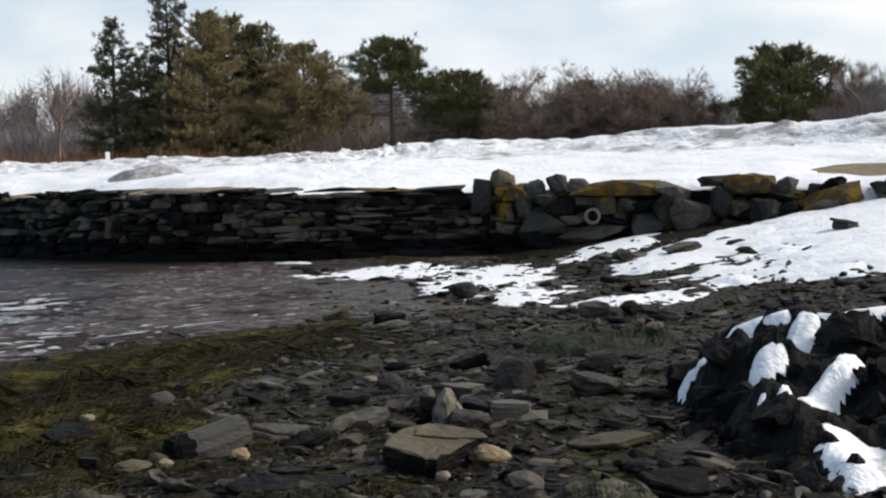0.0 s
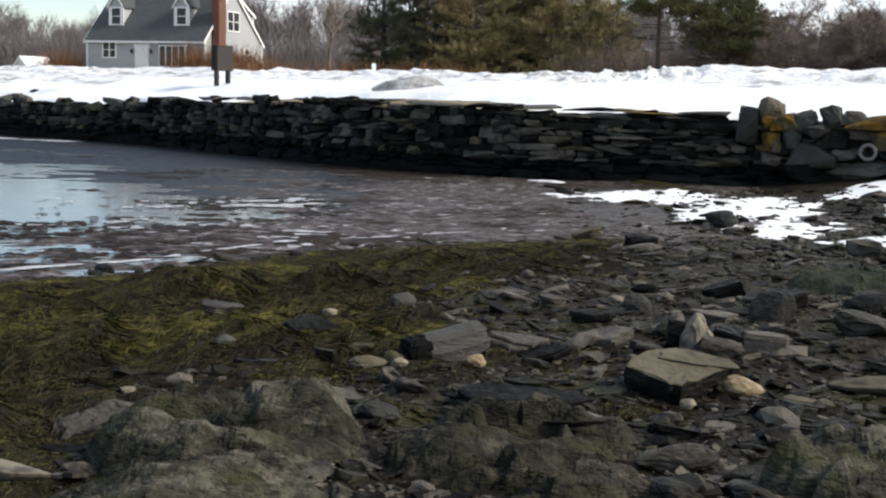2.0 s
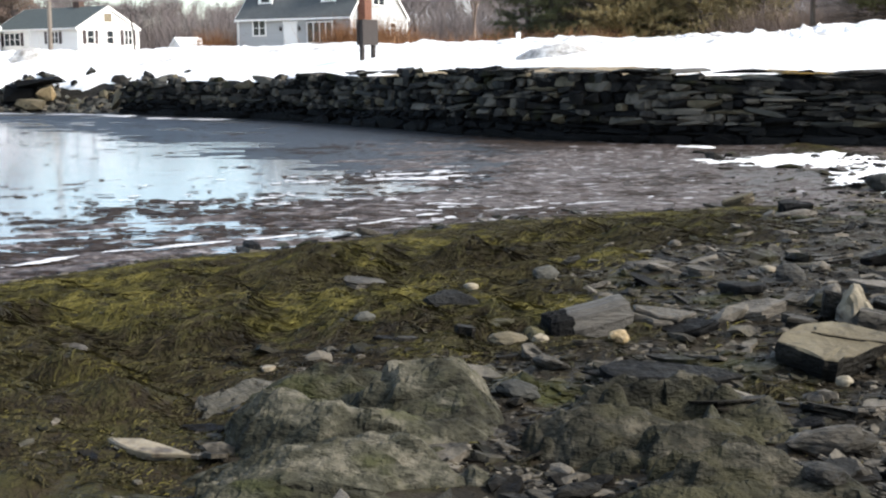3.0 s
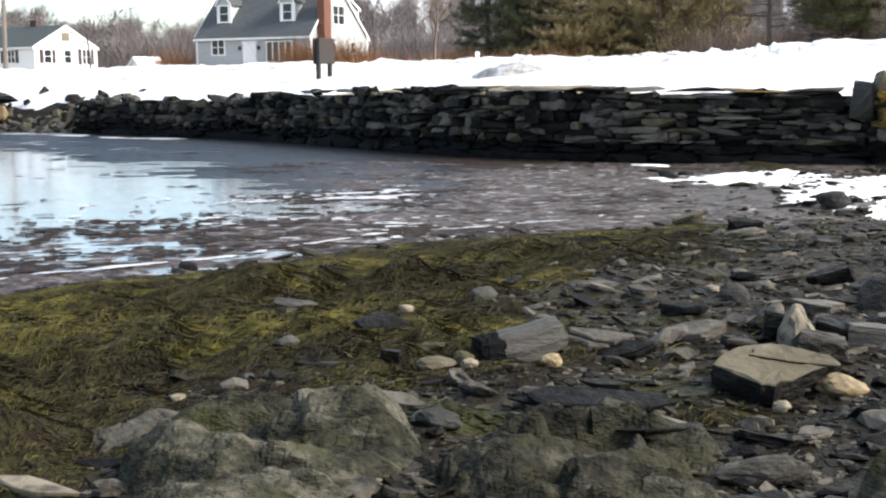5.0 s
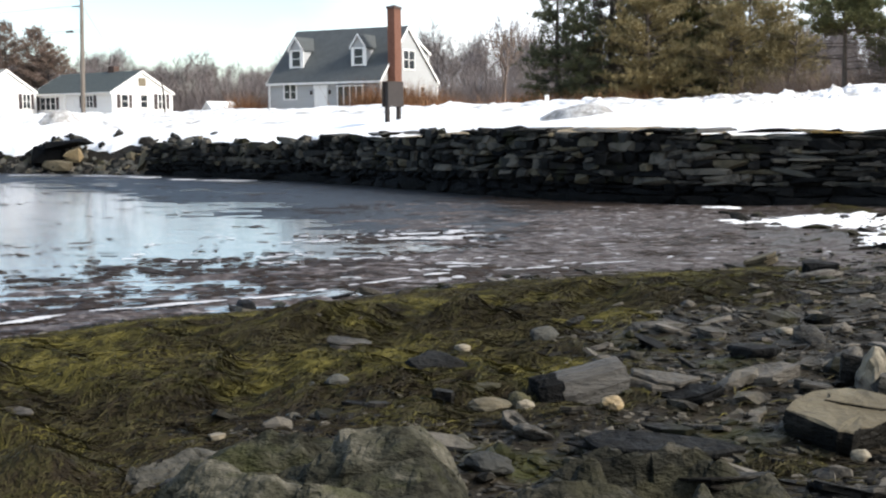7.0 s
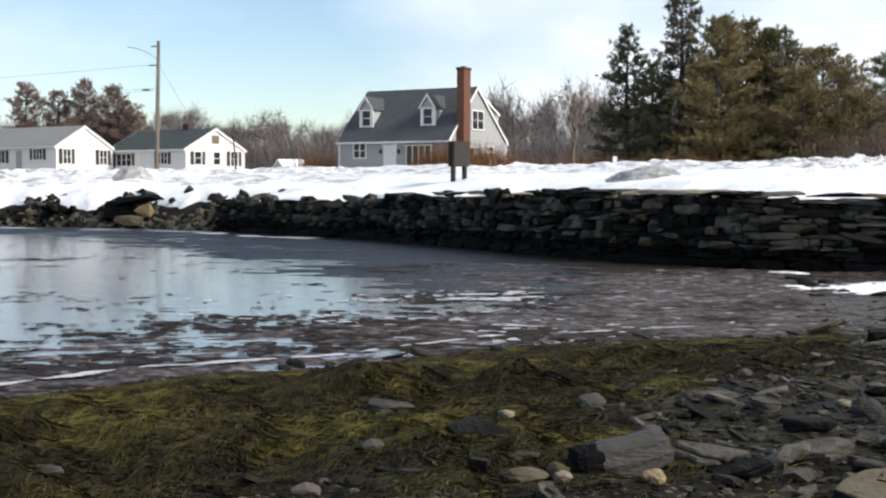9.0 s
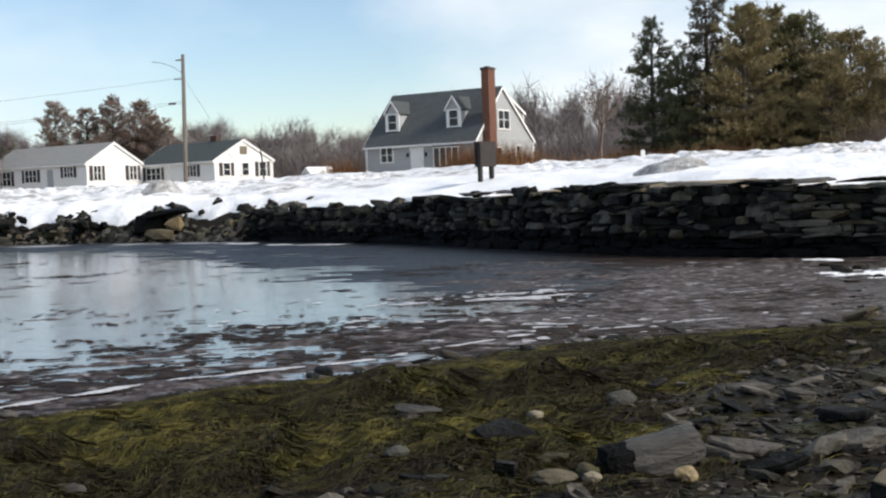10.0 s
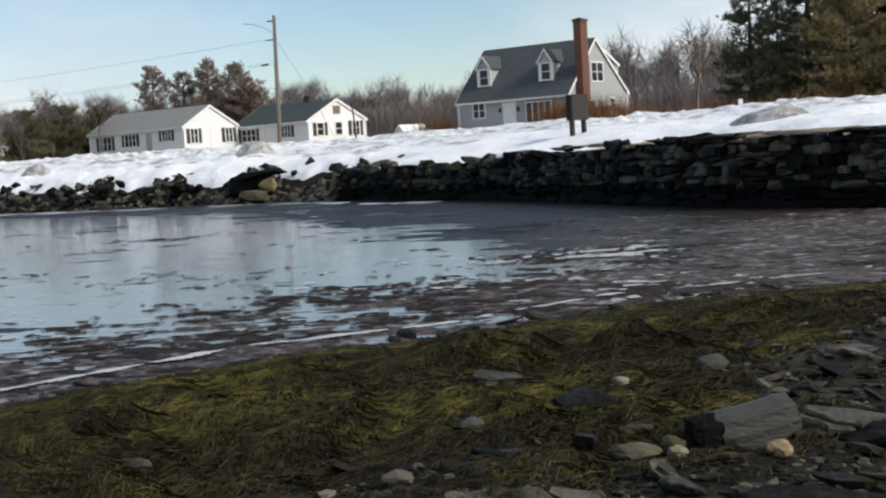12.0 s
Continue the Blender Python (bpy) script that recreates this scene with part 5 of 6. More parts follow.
# snow lies along these ledges: half width, then places along and across the outcrop
LEDGES = (
    (0.08, ((8.1, -0.97), (8.15, -0.88), (8.15, -0.8), (8.3, -0.68), (8.58, -0.58), (8.6, -0.42))),
    (0.055, ((8.5, -0.34), (8.47, -0.22))),
    (0.085, ((7.55, -0.33), (7.62, -0.24), (7.85, -0.18), (8.2, -0.12), (8.4, -0.05))),
    (0.03, ((6.88, -0.3), (7.05, -0.27))),
    (0.03, ((6.95, -0.17), (7.1, -0.14))),
    (0.085, ((7.0, 0.02), (7.2, 0.1), (7.35, 0.17), (7.56, 0.25))),
    (0.045, ((8.5, 0.04), (8.45, 0.22), (8.5, 0.38), (8.58, 0.52))),
    (0.17, ((6.15, 0.24), (6.05, 0.28), (5.85, 0.33), (5.5, 0.36))),
    (0.15, ((5.9, 0.46), (5.7, 0.5), (5.4, 0.56))),
)


def ledge_distance(a, b, line):
    best = np.full(np.shape(a), 1e9)
    for (a0, b0), (a1, b1) in zip(line[:-1], line[1:]):
        da, db = a1 - a0, b1 - b0
        u = np.clip(((a - a0) * da + (b - b0) * db) / (da * da + db * db + 1e-9), 0, 1)
        best = np.minimum(best, np.hypot((a - a0 - u * da) * 0.75, b - b0 - u * db))
    return best


rnd = random.Random(44)
for i in range(330):
    a0, b0 = rnd.uniform(4.9, 8.7), rnd.uniform(-1.25, 1.3)
    z0, e0 = outcrop_height(np.array(a0), np.array(b0))
    k = rnd.uniform(0.12, 0.36)
    if float(e0) < 0.35 or any(float(ledge_distance(np.array(a0), np.array(b0), line)) < w_ + 0.62 * k for w_, line in LEDGES):
        continue
    ob = new("crag", with_material(rnd.choice(BIG_SLABS + BIG_BLOCKS), M_BLACK))
    ob.matrix_world = Matrix.LocRotScale((a0 * OA[0] + b0 * OB[0], a0 * OA[1] + b0 * OB[1], float(z0) - 0.08 * k), Euler((rnd.uniform(-0.7, 0.7), rnd.uniform(-0.7, 0.7), rnd.uniform(0, 6.28))), (k * 1.25, k, k * 0.7))
    ob.parent = outcrop
sm = oz.copy()
for _ in range(16):
    sm[1:-1, 1:-1] = (sm[:-2, 1:-1] + sm[2:, 1:-1] + sm[1:-1, :-2] + sm[1:-1, 2:]) / 4
steep = np.hypot(*np.gradient(sm, 0.032))
for w_, line in LEDGES:
    r_ = ledge_distance(ga, gb, line) / w_
    edge = 1.0 - r_ + 0.4 * fbm(ga * 3, gb * 3, 76) + 0.3 * fbm(ga * 9, gb * 9, 77) - 0.5 * np.clip(steep - 1.0, 0, 1.6)
    sel = (edge.reshape(-1)[q] > -0.5).all(1) & (oe.reshape(-1)[q] > 0.4).all(1)
    zz = sm + 0.02 + 0.045 * np.clip(edge * 2.2, -1.6, 0.8) + 0.01 * fbm(ga * 9, gb * 9, 78)
    used, inv = np.unique(q[sel], return_inverse=True)
    ob = solid("snow_patch", np.stack([ox, oy, zz], -1).reshape(-1, 3)[used], inv.reshape(-1, 4), M_CLEAN, smooth=True)
    tagged(ob, "white snow lying on the black rock outcrop", "snow", "snow patches", "stuff")

# ---- loose shingle: the nearest are single stones, the rest one mass ----
rng = np.random.default_rng(5)
SHAPES = SLABS + COBBLES[:3]
LOW = [slate_stone(540 + i, 1, 5 + i % 3, 0.1) for i in range(14)] + [round_stone(380 + i, (1, 1, 1), 0.3, 1) for i in range(3)]
shape_arrays = [mesh_arrays(me) for me in LOW]


def scatter(n, reach, power, seed):
    """Places on the open shore, thinner where the weed lies."""
    q = np.random.default_rng(seed)
    rr = 3.4 + reach * q.random(n) ** power
    az = np.radians(q.uniform(-32, 46, n))
    x, y = rr * np.sin(az), rr * np.cos(az)
    p = np.where(shore_in(x, y) > -0.4, 0.012 + 0.988 * (1 - weed_cover(x, y)) ** 1.5, 0)
    for hx, hy, ha, hb in HUMPS:
        p = np.where(np.hypot((x - hx) / ha, (y - hy) / hb) < 1, 0.04 * p, p)
    ok = q.random(n) < p * (1 - 0.88 * mud_flat(x, y))
    return x[ok], y[ok], rr[ok], q


X, Y, RR, q = scatter(46000, 22, 1.9, 5)
size = np.minimum(0.22, 0.023 * (1 - q.random(len(X)) * 0.99) ** -0.46) * (0.75 + RR / 16)
kk = q.integers(0, len(LOW), len(X))
flat = np.where(kk < 14, q.uniform(0.07, 0.22, len(X)), q.uniform(0.4, 0.65, len(X)))
Z = height(X, Y) + size * flat * 0.25
E3 = np.stack([q.normal(0, 0.2, len(X)), q.normal(0, 0.2, len(X)), q.normal(0.15, 0.8, len(X))], -1)
SC = np.stack([size * q.uniform(1.2, 2.2, len(X)), size * q.uniform(0.7, 1.1, len(X)), size * flat], -1)
jv, jf, jo = [], [], 0
for i in range(len(X)):
    v, f = shape_arrays[kk[i]]
    w = (v * SC[i]) @ np.array(Euler(E3[i]).to_matrix()).T + (X[i], Y[i], Z[i])
    jv.append(w)
    jf.append(f + jo)
    jo += len(v)
tagged(solid("shingle", np.concatenate(jv), np.concatenate(jf), M_SHINGLE), "mass of small wet slate chips and pebbles", "shingle", kind="stuff")
q = np.random.default_rng(25)
rr, az = 6.5 * np.sqrt(q.random(4000)), q.uniform(0, math.tau, 4000)
X, Y = rr * np.sin(az), rr * np.cos(az)
ok = (np.abs(np.degrees((az + math.pi) % math.tau - math.pi) - 7) > 39) | (rr < 3.4)
for hx, hy, ha, hb in HUMPS:
    ok &= np.hypot((X - hx) / ha, (Y - hy) / hb) > 1
ok &= (q.random(len(X)) < 1.02 - weed_cover(X, Y)) & (shore_in(X, Y) > 0)
X, Y = X[ok], Y[ok]
jv, jf, jo = [], [], 0
for i in range(len(X)):
    v, f = shape_arrays[i % len(LOW)]
    k = 0.03 + 0.1 * q.random() ** 3
    w = (v * (k * 1.5, k, k * 0.4)) @ np.array(Euler((q.normal(0, 0.2), q.normal(0, 0.2), q.uniform(0, 6.28))).to_matrix()).T + (X[i], Y[i], float(height(X[i], Y[i])) + 0.1 * k)
    jv.append(w)
    jf.append(f + jo)
    jo += len(v)
tagged(solid("shingle", np.concatenate(jv), np.concatenate(jf), M_SHINGLE), "mass of small wet slate chips and pebbles", "shingle", kind="stuff")
X, Y, RR, q = scatter(560, 12, 1.4, 15)
for i in range(len(X)):
    if any(math.hypot(X[i] - a_, Y[i] - b_) < 0.15 + 0.5 * c_ for a_, b_, c_ in LAID):
        continue
    k = int(q.integers(0, len(SHAPES)))
    sz_ = float(0.1 + 0.2 * q.random() ** 2.2)
    fl = float(q.uniform(0.12, 0.26) if k < 14 else q.uniform(0.4, 0.6))
    ob = new("slate", with_material(HERO[SHAPES[k].name], M_SLATE if q.random() < 0.8 else M_BLACK))
    ob.matrix_world = Matrix.LocRotScale((X[i], Y[i], float(height(X[i], Y[i])) + sz_ * fl * 0.3), Euler((q.normal(0, 0.2), q.normal(0, 0.2), q.normal(0.2, 0.7))), (sz_ * q.uniform(1.3, 2.2), sz_ * q.uniform(0.8, 1.3), sz_ * fl))
    tagged(ob, "loose wet grey slate in the shingle", "rock", "loose slates on the shore")

# ---- rockweed ----
rng = np.random.default_rng(3)
NW = 540000
wy = 4.0 + 13.0 * rng.random(NW) ** 1.25
wx_ = rng.uniform(-0.5, 0.24, NW) * wy + rng.uniform(-1.2, 1.2, NW)
side = rng.random(NW) < 0.12
wy = np.where(side, rng.uniform(-5.0, 5.0, NW), wy)
wx_ = np.where(side, rng.uniform(-9.0, -0.5, NW), wx_)
ok = rng.random(NW) < weed_cover(wx_, wy) ** 1.3 * 0.75 * np.clip(0.35 + wy / 14, 0, 1) + 0.012 * (shore_in(wx_, wy) > 0.2)
wx_, wy = wx_[ok], wy[ok]
NW = len(wx_)
gx_ = (height(wx_ + 0.05, wy) - height(wx_ - 0.05, wy)) / 0.1
gy_ = (height(wx_, wy + 0.05) - height(wx_, wy - 0.05)) / 0.1
ang = np.arctan2(-gy_ - 0.12, -gx_ - 0.05) + rng.normal(0, 1.1, NW)
dx_, dy_ = np.cos(ang), np.sin(ang)
far_ = smooth01((wy - 4.4 + 0.9 * fbm(wx_ * 1.5, wy * 1.5, 95)) / 2.4)
ln = rng.uniform(0.06, 0.16, NW) * (0.7 + wy / 16) * (0.25 + 0.75 * far_)
wd = rng.uniform(0.0013, 0.0027, NW) * (0.6 + wy / 12)
hh = rng.uniform(0.004, 0.02, NW) * (0.35 + 0.65 * far_)
V = []
for u, lift, wide in ((0, 0.5, 0.6), (0.45, 1.0, 1.0), (1.0, 0.1, 0.5)):
    px, py = wx_ + dx_ * ln * u, wy + dy_ * ln * u
    pz = height(px, py) + hh * lift + 0.006
    V += [np.stack([px - dy_ * wd * wide, py + dx_ * wd * wide, pz], -1), np.stack([px + dy_ * wd * wide, py - dx_ * wd * wide, pz + 0.003], -1)]
V = [np.stack(V, 1).reshape(-1, 3)]
b0 = np.arange(NW)[:, None] * 6
Fq = [np.concatenate([b0, b0 + 1, b0 + 3, b0 + 2], 1), np.concatenate([b0 + 2, b0 + 3, b0 + 5, b0 + 4], 1)]
weed = solid("rockweed", np.concatenate(V), np.concatenate(Fq), M_WEED, smooth=True)
weed.data.materials.append(M_LITTER)
litter = np.tile(rng.random(NW) < 0.06 + 0.74 * (1 - far_) + 0.75 * smooth01(2.4 * fbm(wx_ * 0.8, wy * 0.8, 98, 3) - 0.3 + 0.4 * smooth01((wx_ + 1.4) / 2)), 2)
weed.data.polygons.foreach_set("material_index", litter.astype(np.int32))
tagged(weed, "thick olive and brown rockweed draped over the shore", "seaweed", kind="stuff")


# ---- houses ----
def gable_house(name, m, length, depth, eave, rise, wall_mat, roof_mat, label, over=0.3, trim=M_WHITE, ridge=None, lap=0.12):
    """Walls with gables at both ends, a pitched roof with thickness and white trim. x along the front, y to the back."""
    h = empty(name, m, label, "house")
    mid = ridge or depth / 2
    wv = [(0, 0, -1.5), (length, 0, -1.5), (length, depth, -1.5), (0, depth, -1.5), (0, 0, eave), (length, 0, eave), (length, depth, eave), (0, depth, eave), (0, mid, eave + rise), (length, mid, eave + rise)]
    wf = [(0, 1, 5, 4), (1, 2, 6, 9, 5), (2, 3, 7, 6), (3, 0, 4, 8, 7), (4, 5, 9, 8), (6, 7, 8, 9)]
    solid("wall", wv, wf, wall_mat, h)
    def slope(front):
        k = rise / (mid if front else depth - mid)
        y0, y1 = (-over, mid) if front else (depth + over, mid)
        z0, z1 = eave - k * over + 0.06, eave + rise + 0.06
        th = 0.1
        vs = [(-lap, y0, z0), (length + lap, y0, z0), (length + lap, y1, z1), (-lap, y1, z1)]
        vs += [(a, b_, c + th) for a, b_, c in vs]
        fs = [(0, 1, 2, 3), (4, 5, 6, 7), (0, 1, 5, 4), (1, 2, 6, 5), (2, 3, 7, 6), (3, 0, 4, 7)]
        r_ = solid("roof", vs, fs, roof_mat, h)
        for xe in (-lap - 0.03, length + lap + 0.003):
            vv = [(xe, y0, z0 - 0.16), (xe, y1, z1 - 0.16), (xe, y1, z1 + 0.104), (xe, y0, z0 + 0.104)]
            vv += [(a + 0.027, b_, c) for a, b_, c in vv]
            solid("rake_board", vv, [(0, 1, 2, 3), (4, 5, 6, 7), (0, 1, 5, 4), (1, 2, 6, 5), (2, 3, 7, 6), (3, 0, 4, 7)], trim, h)
        yb = -over - 0.03 if front else depth + over
        box("fascia", (-lap, yb, z0 - 0.09), (length + lap, yb + 0.03, z0 + 0.07), trim, h)
    slope(True)
    slope(False)
    for xc in (0, length):
        for yc in (0, depth):
            box("corner_board", (xc - 0.08, yc - 0.08, -1.5), (xc + 0.08, yc + 0.08, eave - 0.02), trim, h)
    return h


def window(parent, face, a, z, w, hgt, plane, panes=2, shutters=None, trim=M_WHITE):
    """A framed window on the front (face 'f', along x) or on an end (face 'e', along y)."""
    def at(name, a0, a1, z0, z1, d0, d1, mat, par, label=""):
        if face == "f":
            return box(name, (a0, plane - d1, z0), (a1, plane - d0, z1), mat, par, label)
        return box(name, (plane + d0, a0, z0), (plane + d1, a1, z1), mat, par, label)
    f = at("window", a - w / 2, a + w / 2, z - hgt / 2, z + hgt / 2, 0.005, 0.03, M_GLASS, parent)
    t = 0.11
    for n0, a0, a1, z0, z1 in (("frame", a - w / 2 - t, a - w / 2, z - hgt / 2 - t, z + hgt / 2 + t), ("frame", a + w / 2, a + w / 2 + t, z - hgt / 2 - t, z + hgt / 2 + t),
                               ("frame", a - w / 2, a + w / 2, z + hgt / 2, z + hgt / 2 + t), ("sill", a - w / 2, a + w / 2, z - hgt / 2 - t, z - hgt / 2)):
        at(n0, a0, a1, z0, z1, 0.003, 0.08, trim, f)
    for i in range(1, panes):
        q = a - w / 2 + w * i / panes
        at("mullion", q - 0.045, q + 0.045, z - hgt / 2, z + hgt / 2, 0.003, 0.06, trim, f)
    at("meeting_rail", a - w / 2, a + w / 2, z - 0.025, z + 0.025, 0.003, 0.05, trim, f)
    if shutters:
        for a0 in (a - w / 2 - t - 0.42, a + w / 2 + t):
            at("shutter", a0, a0 + 0.4, z - hgt / 2 - 0.05, z + hgt / 2 + 0.05, 0.003, 0.06, shutters, parent, "dark shutter")
    return f


CAPE_L, CAPE_D = 10.5, 9.1
cape_m = pose(-14.39, 93.34, 2.95, 0, 0, -22.0) @ pose(-CAPE_L, 0, 0)
cape = gable_house("cape_house", cape_m, CAPE_L, CAPE_D, 2.66, 4.12, M_SIDING, M_ROOF, "grey clapboard cape house with dark roof, white trim and two dormers", ridge=4.2)
window(cape, "f", 2.05, 1.8, 1.1, 1.1, 0, 2)
box("door", (4.55, -0.06, -0.2), (5.45, -0.01, 2.05), M_WHITE, cape, "white front door")
for q in ((4.38, 4.55), (5.45, 5.62)):
    box("door_trim", (q[0], -0.09, -0.2), (q[1], -0.005, 2.25), M_WHITE, cape)
box("door_trim", (4.3, -0.1, 2.05), (5.7, -0.005, 2.28), M_WHITE, cape)
for q in (4.1, 5.85):
    box("wall_lantern", (q - 0.07, -0.16, 1.55), (q + 0.07, -0.02, 1.85), M_SIGN, cape, "small dark wall lantern")
bay = box("bay_window", (6.75, -0.42, 0.3), (9.1, -0.01, 0.62), M_WHITE, cape)
for i in range(4):
    box("bay_pane", (6.82 + i * 0.57, -0.4, 0.62), (7.32 + i * 0.57, -0.36, 2.1), M_GLASS, bay)
for i in range(5):
    box("bay_post", (6.75 + i * 0.57, -0.44, 0.62), (6.83 + i * 0.57, -0.34, 2.1), M_WHITE, bay)
box("bay_head", (6.7, -0.46, 2.1), (9.15, -0.01, 2.2), M_WHITE, bay)
solid("bay_roof", [(6.65, -0.5, 2.2), (9.2, -0.5, 2.2), (9.0, -0.02, 2.5), (6.85, -0.02, 2.5)] + [(6.65, -0.5, 2.24), (9.2, -0.5, 2.24), (9.0, -0.02, 2.54), (6.85, -0.02, 2.54)],
      [(0, 1, 2, 3), (4, 5, 6, 7), (0, 1, 5, 4), (1, 2, 6, 5), (2, 3, 7, 6), (3, 0, 4, 7)], M_ROOF, bay)
window(cape, "e", 4.35, 4.25, 1.75, 1.4, CAPE_L, 2)
window(cape, "e", 6.55, 1.75, 0.7, 0.8, CAPE_L, 1)
window(cape, "e", 3.4, 1.3, 0.9, 1.4, CAPE_L, 1)
for dx in (2.05, 7.95):
    d = solid("dormer", [(dx - 0.6, 0.95, 3.5), (dx + 0.6, 0.95, 3.5), (dx + 0.6, 0.95, 5.25), (dx, 0.95, 6.1), (dx - 0.6, 0.95, 5.25), (dx - 0.6, 2.6, 5.2), (dx + 0.6, 2.6, 5.2), (dx, 3.3, 6.1), (dx - 0.6, 1.2, 3.5), (dx + 0.6, 1.2, 3.5)],
              [(0, 1, 2, 3, 4), (1, 9, 6, 2), (0, 4, 5, 8), (2, 6, 7, 3), (4, 3, 7, 5)], M_SIDING, cape)
    for sgn in (-1, 1):
        xa, xb = dx, dx + sgn * 0.74
        vs = [(xa, 0.78, 6.14), (xb, 0.78, 5.09), (xb, 2.75, 5.09), (xa, 3.5, 6.14)]
        vs += [(a, b_, c + 0.09) for a, b_, c in vs]
        solid("dormer_roof", vs, [(0, 1, 2, 3), (4, 5, 6, 7), (0, 1, 5, 4), (1, 2, 6, 5), (2, 3, 7, 6), (3, 0, 4, 7)], M_ROOF, d)
        vs = [(xa, 0.74, 6.04), (xb, 0.74, 4.99), (xb, 0.74, 5.2), (xa, 0.74, 6.25)]
        vs += [(a, b_ + 0.035, c) for a, b_, c in vs]
        solid("dormer_rake", vs, [(0, 1, 2, 3), (4, 5, 6, 7), (0, 1, 5, 4), (1, 2, 6, 5), (2, 3, 7, 6), (3, 0, 4, 7)], M_WHITE, d)
        box("dormer_corner", (dx + sgn * 0.6 - 0.08, 0.9, 3.6), (dx + sgn * 0.6 + 0.08, 0.99, 5.2), M_WHITE, d)
    window(cape, "f", dx, 4.45, 0.78, 1.2, 0.95, 1)
back_dormer = solid("rear_dormer", [(0.5, 8.15, 3.6), (10.2, 8.15, 3.6), (10.2, 8.15, 4.85), (0.5, 8.15, 4.85), (0.5, 4.25, 6.72), (10.2, 4.25, 6.72), (0.5, 5.5, 4.0), (10.2, 5.5, 4.0)],
                    [(0, 1, 2, 3), (3, 2, 5, 4), (1, 7, 5, 2), (0, 3, 4, 6)], M_SIDING, cape)
vs = [(0.3, 4.2, 6.84), (10.35, 4.2, 6.84), (10.35, 8.4, 4.84), (0.3, 8.4, 4.84)]
vs += [(a, b_, c + 0.1) for a, b_, c in vs]
solid("dormer_roof", vs, [(0, 1, 2, 3), (4, 5, 6, 7), (0, 1, 5, 4), (1, 2, 6, 5), (2, 3, 7, 6), (3, 0, 4, 7)], M_ROOF, back_dormer)
vs = [(10.353, 4.2, 6.7), (10.353, 8.4, 4.7), (10.353, 8.4, 4.93), (10.353, 4.2, 6.93)]
vs += [(a + 0.03, b_, c) for a, b_, c in vs]
solid("dormer_rake", vs, [(0, 1, 2, 3), (4, 5, 6, 7), (0, 1, 5, 4), (1, 2, 6, 5), (2, 3, 7, 6), (3, 0, 4, 7)], M_WHITE, back_dormer)
box("dormer_corner", (10.14, 8.08, 3.5), (10.28, 8.22, 4.9), M_WHITE, back_dormer)
chimney = box("chimney", (CAPE_L + 0.02, 1.05, -1.5), (CAPE_L + 0.66, 2.1, 8.0), M_BRICK, cape, "tall red brick chimney", 0.01)
box("chimney_cap", (CAPE_L - 0.03, 1.0, 8.0), (CAPE_L + 0.71, 2.15, 8.2), M_SOOT, chimney, "sooty brick chimney top")
box("flue", (CAPE_L + 0.18, 1.35, 8.2), (CAPE_L + 0.46, 1.8, 8.3), M_SHUTTER, chimney)

R2_L, R2_D = 12.5, 7.5
r2 = gable_house("white_ranch_house", pose(-43.89, 114.23, 3.05, 0, 0, -29.8) @ pose(-R2_L, 0, 0), R2_L, R2_D, 2.5, 2.0, M_WHITE, M_ROOFGREEN, "white single-storey house with a dark green roof")
window(r2, "f", 2.6, 1.5, 2.4, 1.2, 0, 3, M_SHUTTER)
window(r2, "f", 8.9, 1.6, 1.5, 1.1, 0, 3, M_SHUTTER)
box("door", (5.9, -0.06, 0.0), (6.8, -0.01, 2.05), M_WHITE, r2, "white front door")
box("porch_post", (5.5, -0.3, 0), (5.62, -0.18, 2.3), M_WHITE, r2)
window(r2, "e", 1.5, 1.6, 0.8, 1.2, R2_L, 1, M_SHUTTER)
window(r2, "e", 3.9, 1.6, 0.8, 1.2, R2_L, 1)
window(r2, "e", 6.2, 1.6, 0.9, 1.4, R2_L, 2, M_SHUTTER)
box("gable_vent", (R2_L + 0.003, 3.3, 3.1), (R2_L + 0.06, 4.2, 3.9), M_PALE, r2, "pale gable vent")
box("chimney", (7.6, 3.6, 3.6), (8.5, 4.3, 5.2), M_SOOT, r2, "short brick chimney")

R1_L, R1_D = 15.6, 7.15
r1 = gable_house("white_ranch_house", pose(-56.79, 112.85, 3.3, 0, 0, -23.0) @ pose(-R1_L, 0, 0), R1_L, R1_D, 2.5, 2.0, M_WHITE, M_ROOFGREY, "white single-storey house with a weathered grey roof")
window(r1, "f", 2.7, 1.35, 2.0, 1.4, 0, 3, M_SHUTTER)
window(r1, "f", 7.0, 1.5, 1.8, 1.2, 0, 3, M_SHUTTER)
box("door", (9.6, -0.06, 0.0), (10.5, -0.01, 2.05), M_SIDING, r1, "grey front door")
window(r1, "f", 12.9, 1.7, 1.3, 1.0, 0, 3, M_SHUTTER)
window(r1, "e", 1.3, 1.5, 0.9, 1.4, R1_L, 2, M_SHUTTER)
window(r1, "e", 6.0, 1.5, 0.9, 1.4, R1_L, 2, M_SHUTTER)
box("door", (R1_L + 0.003, 3.4, 0.0), (R1_L + 0.06, 4.3, 2.05), M_WHITE, r1, "white side door")

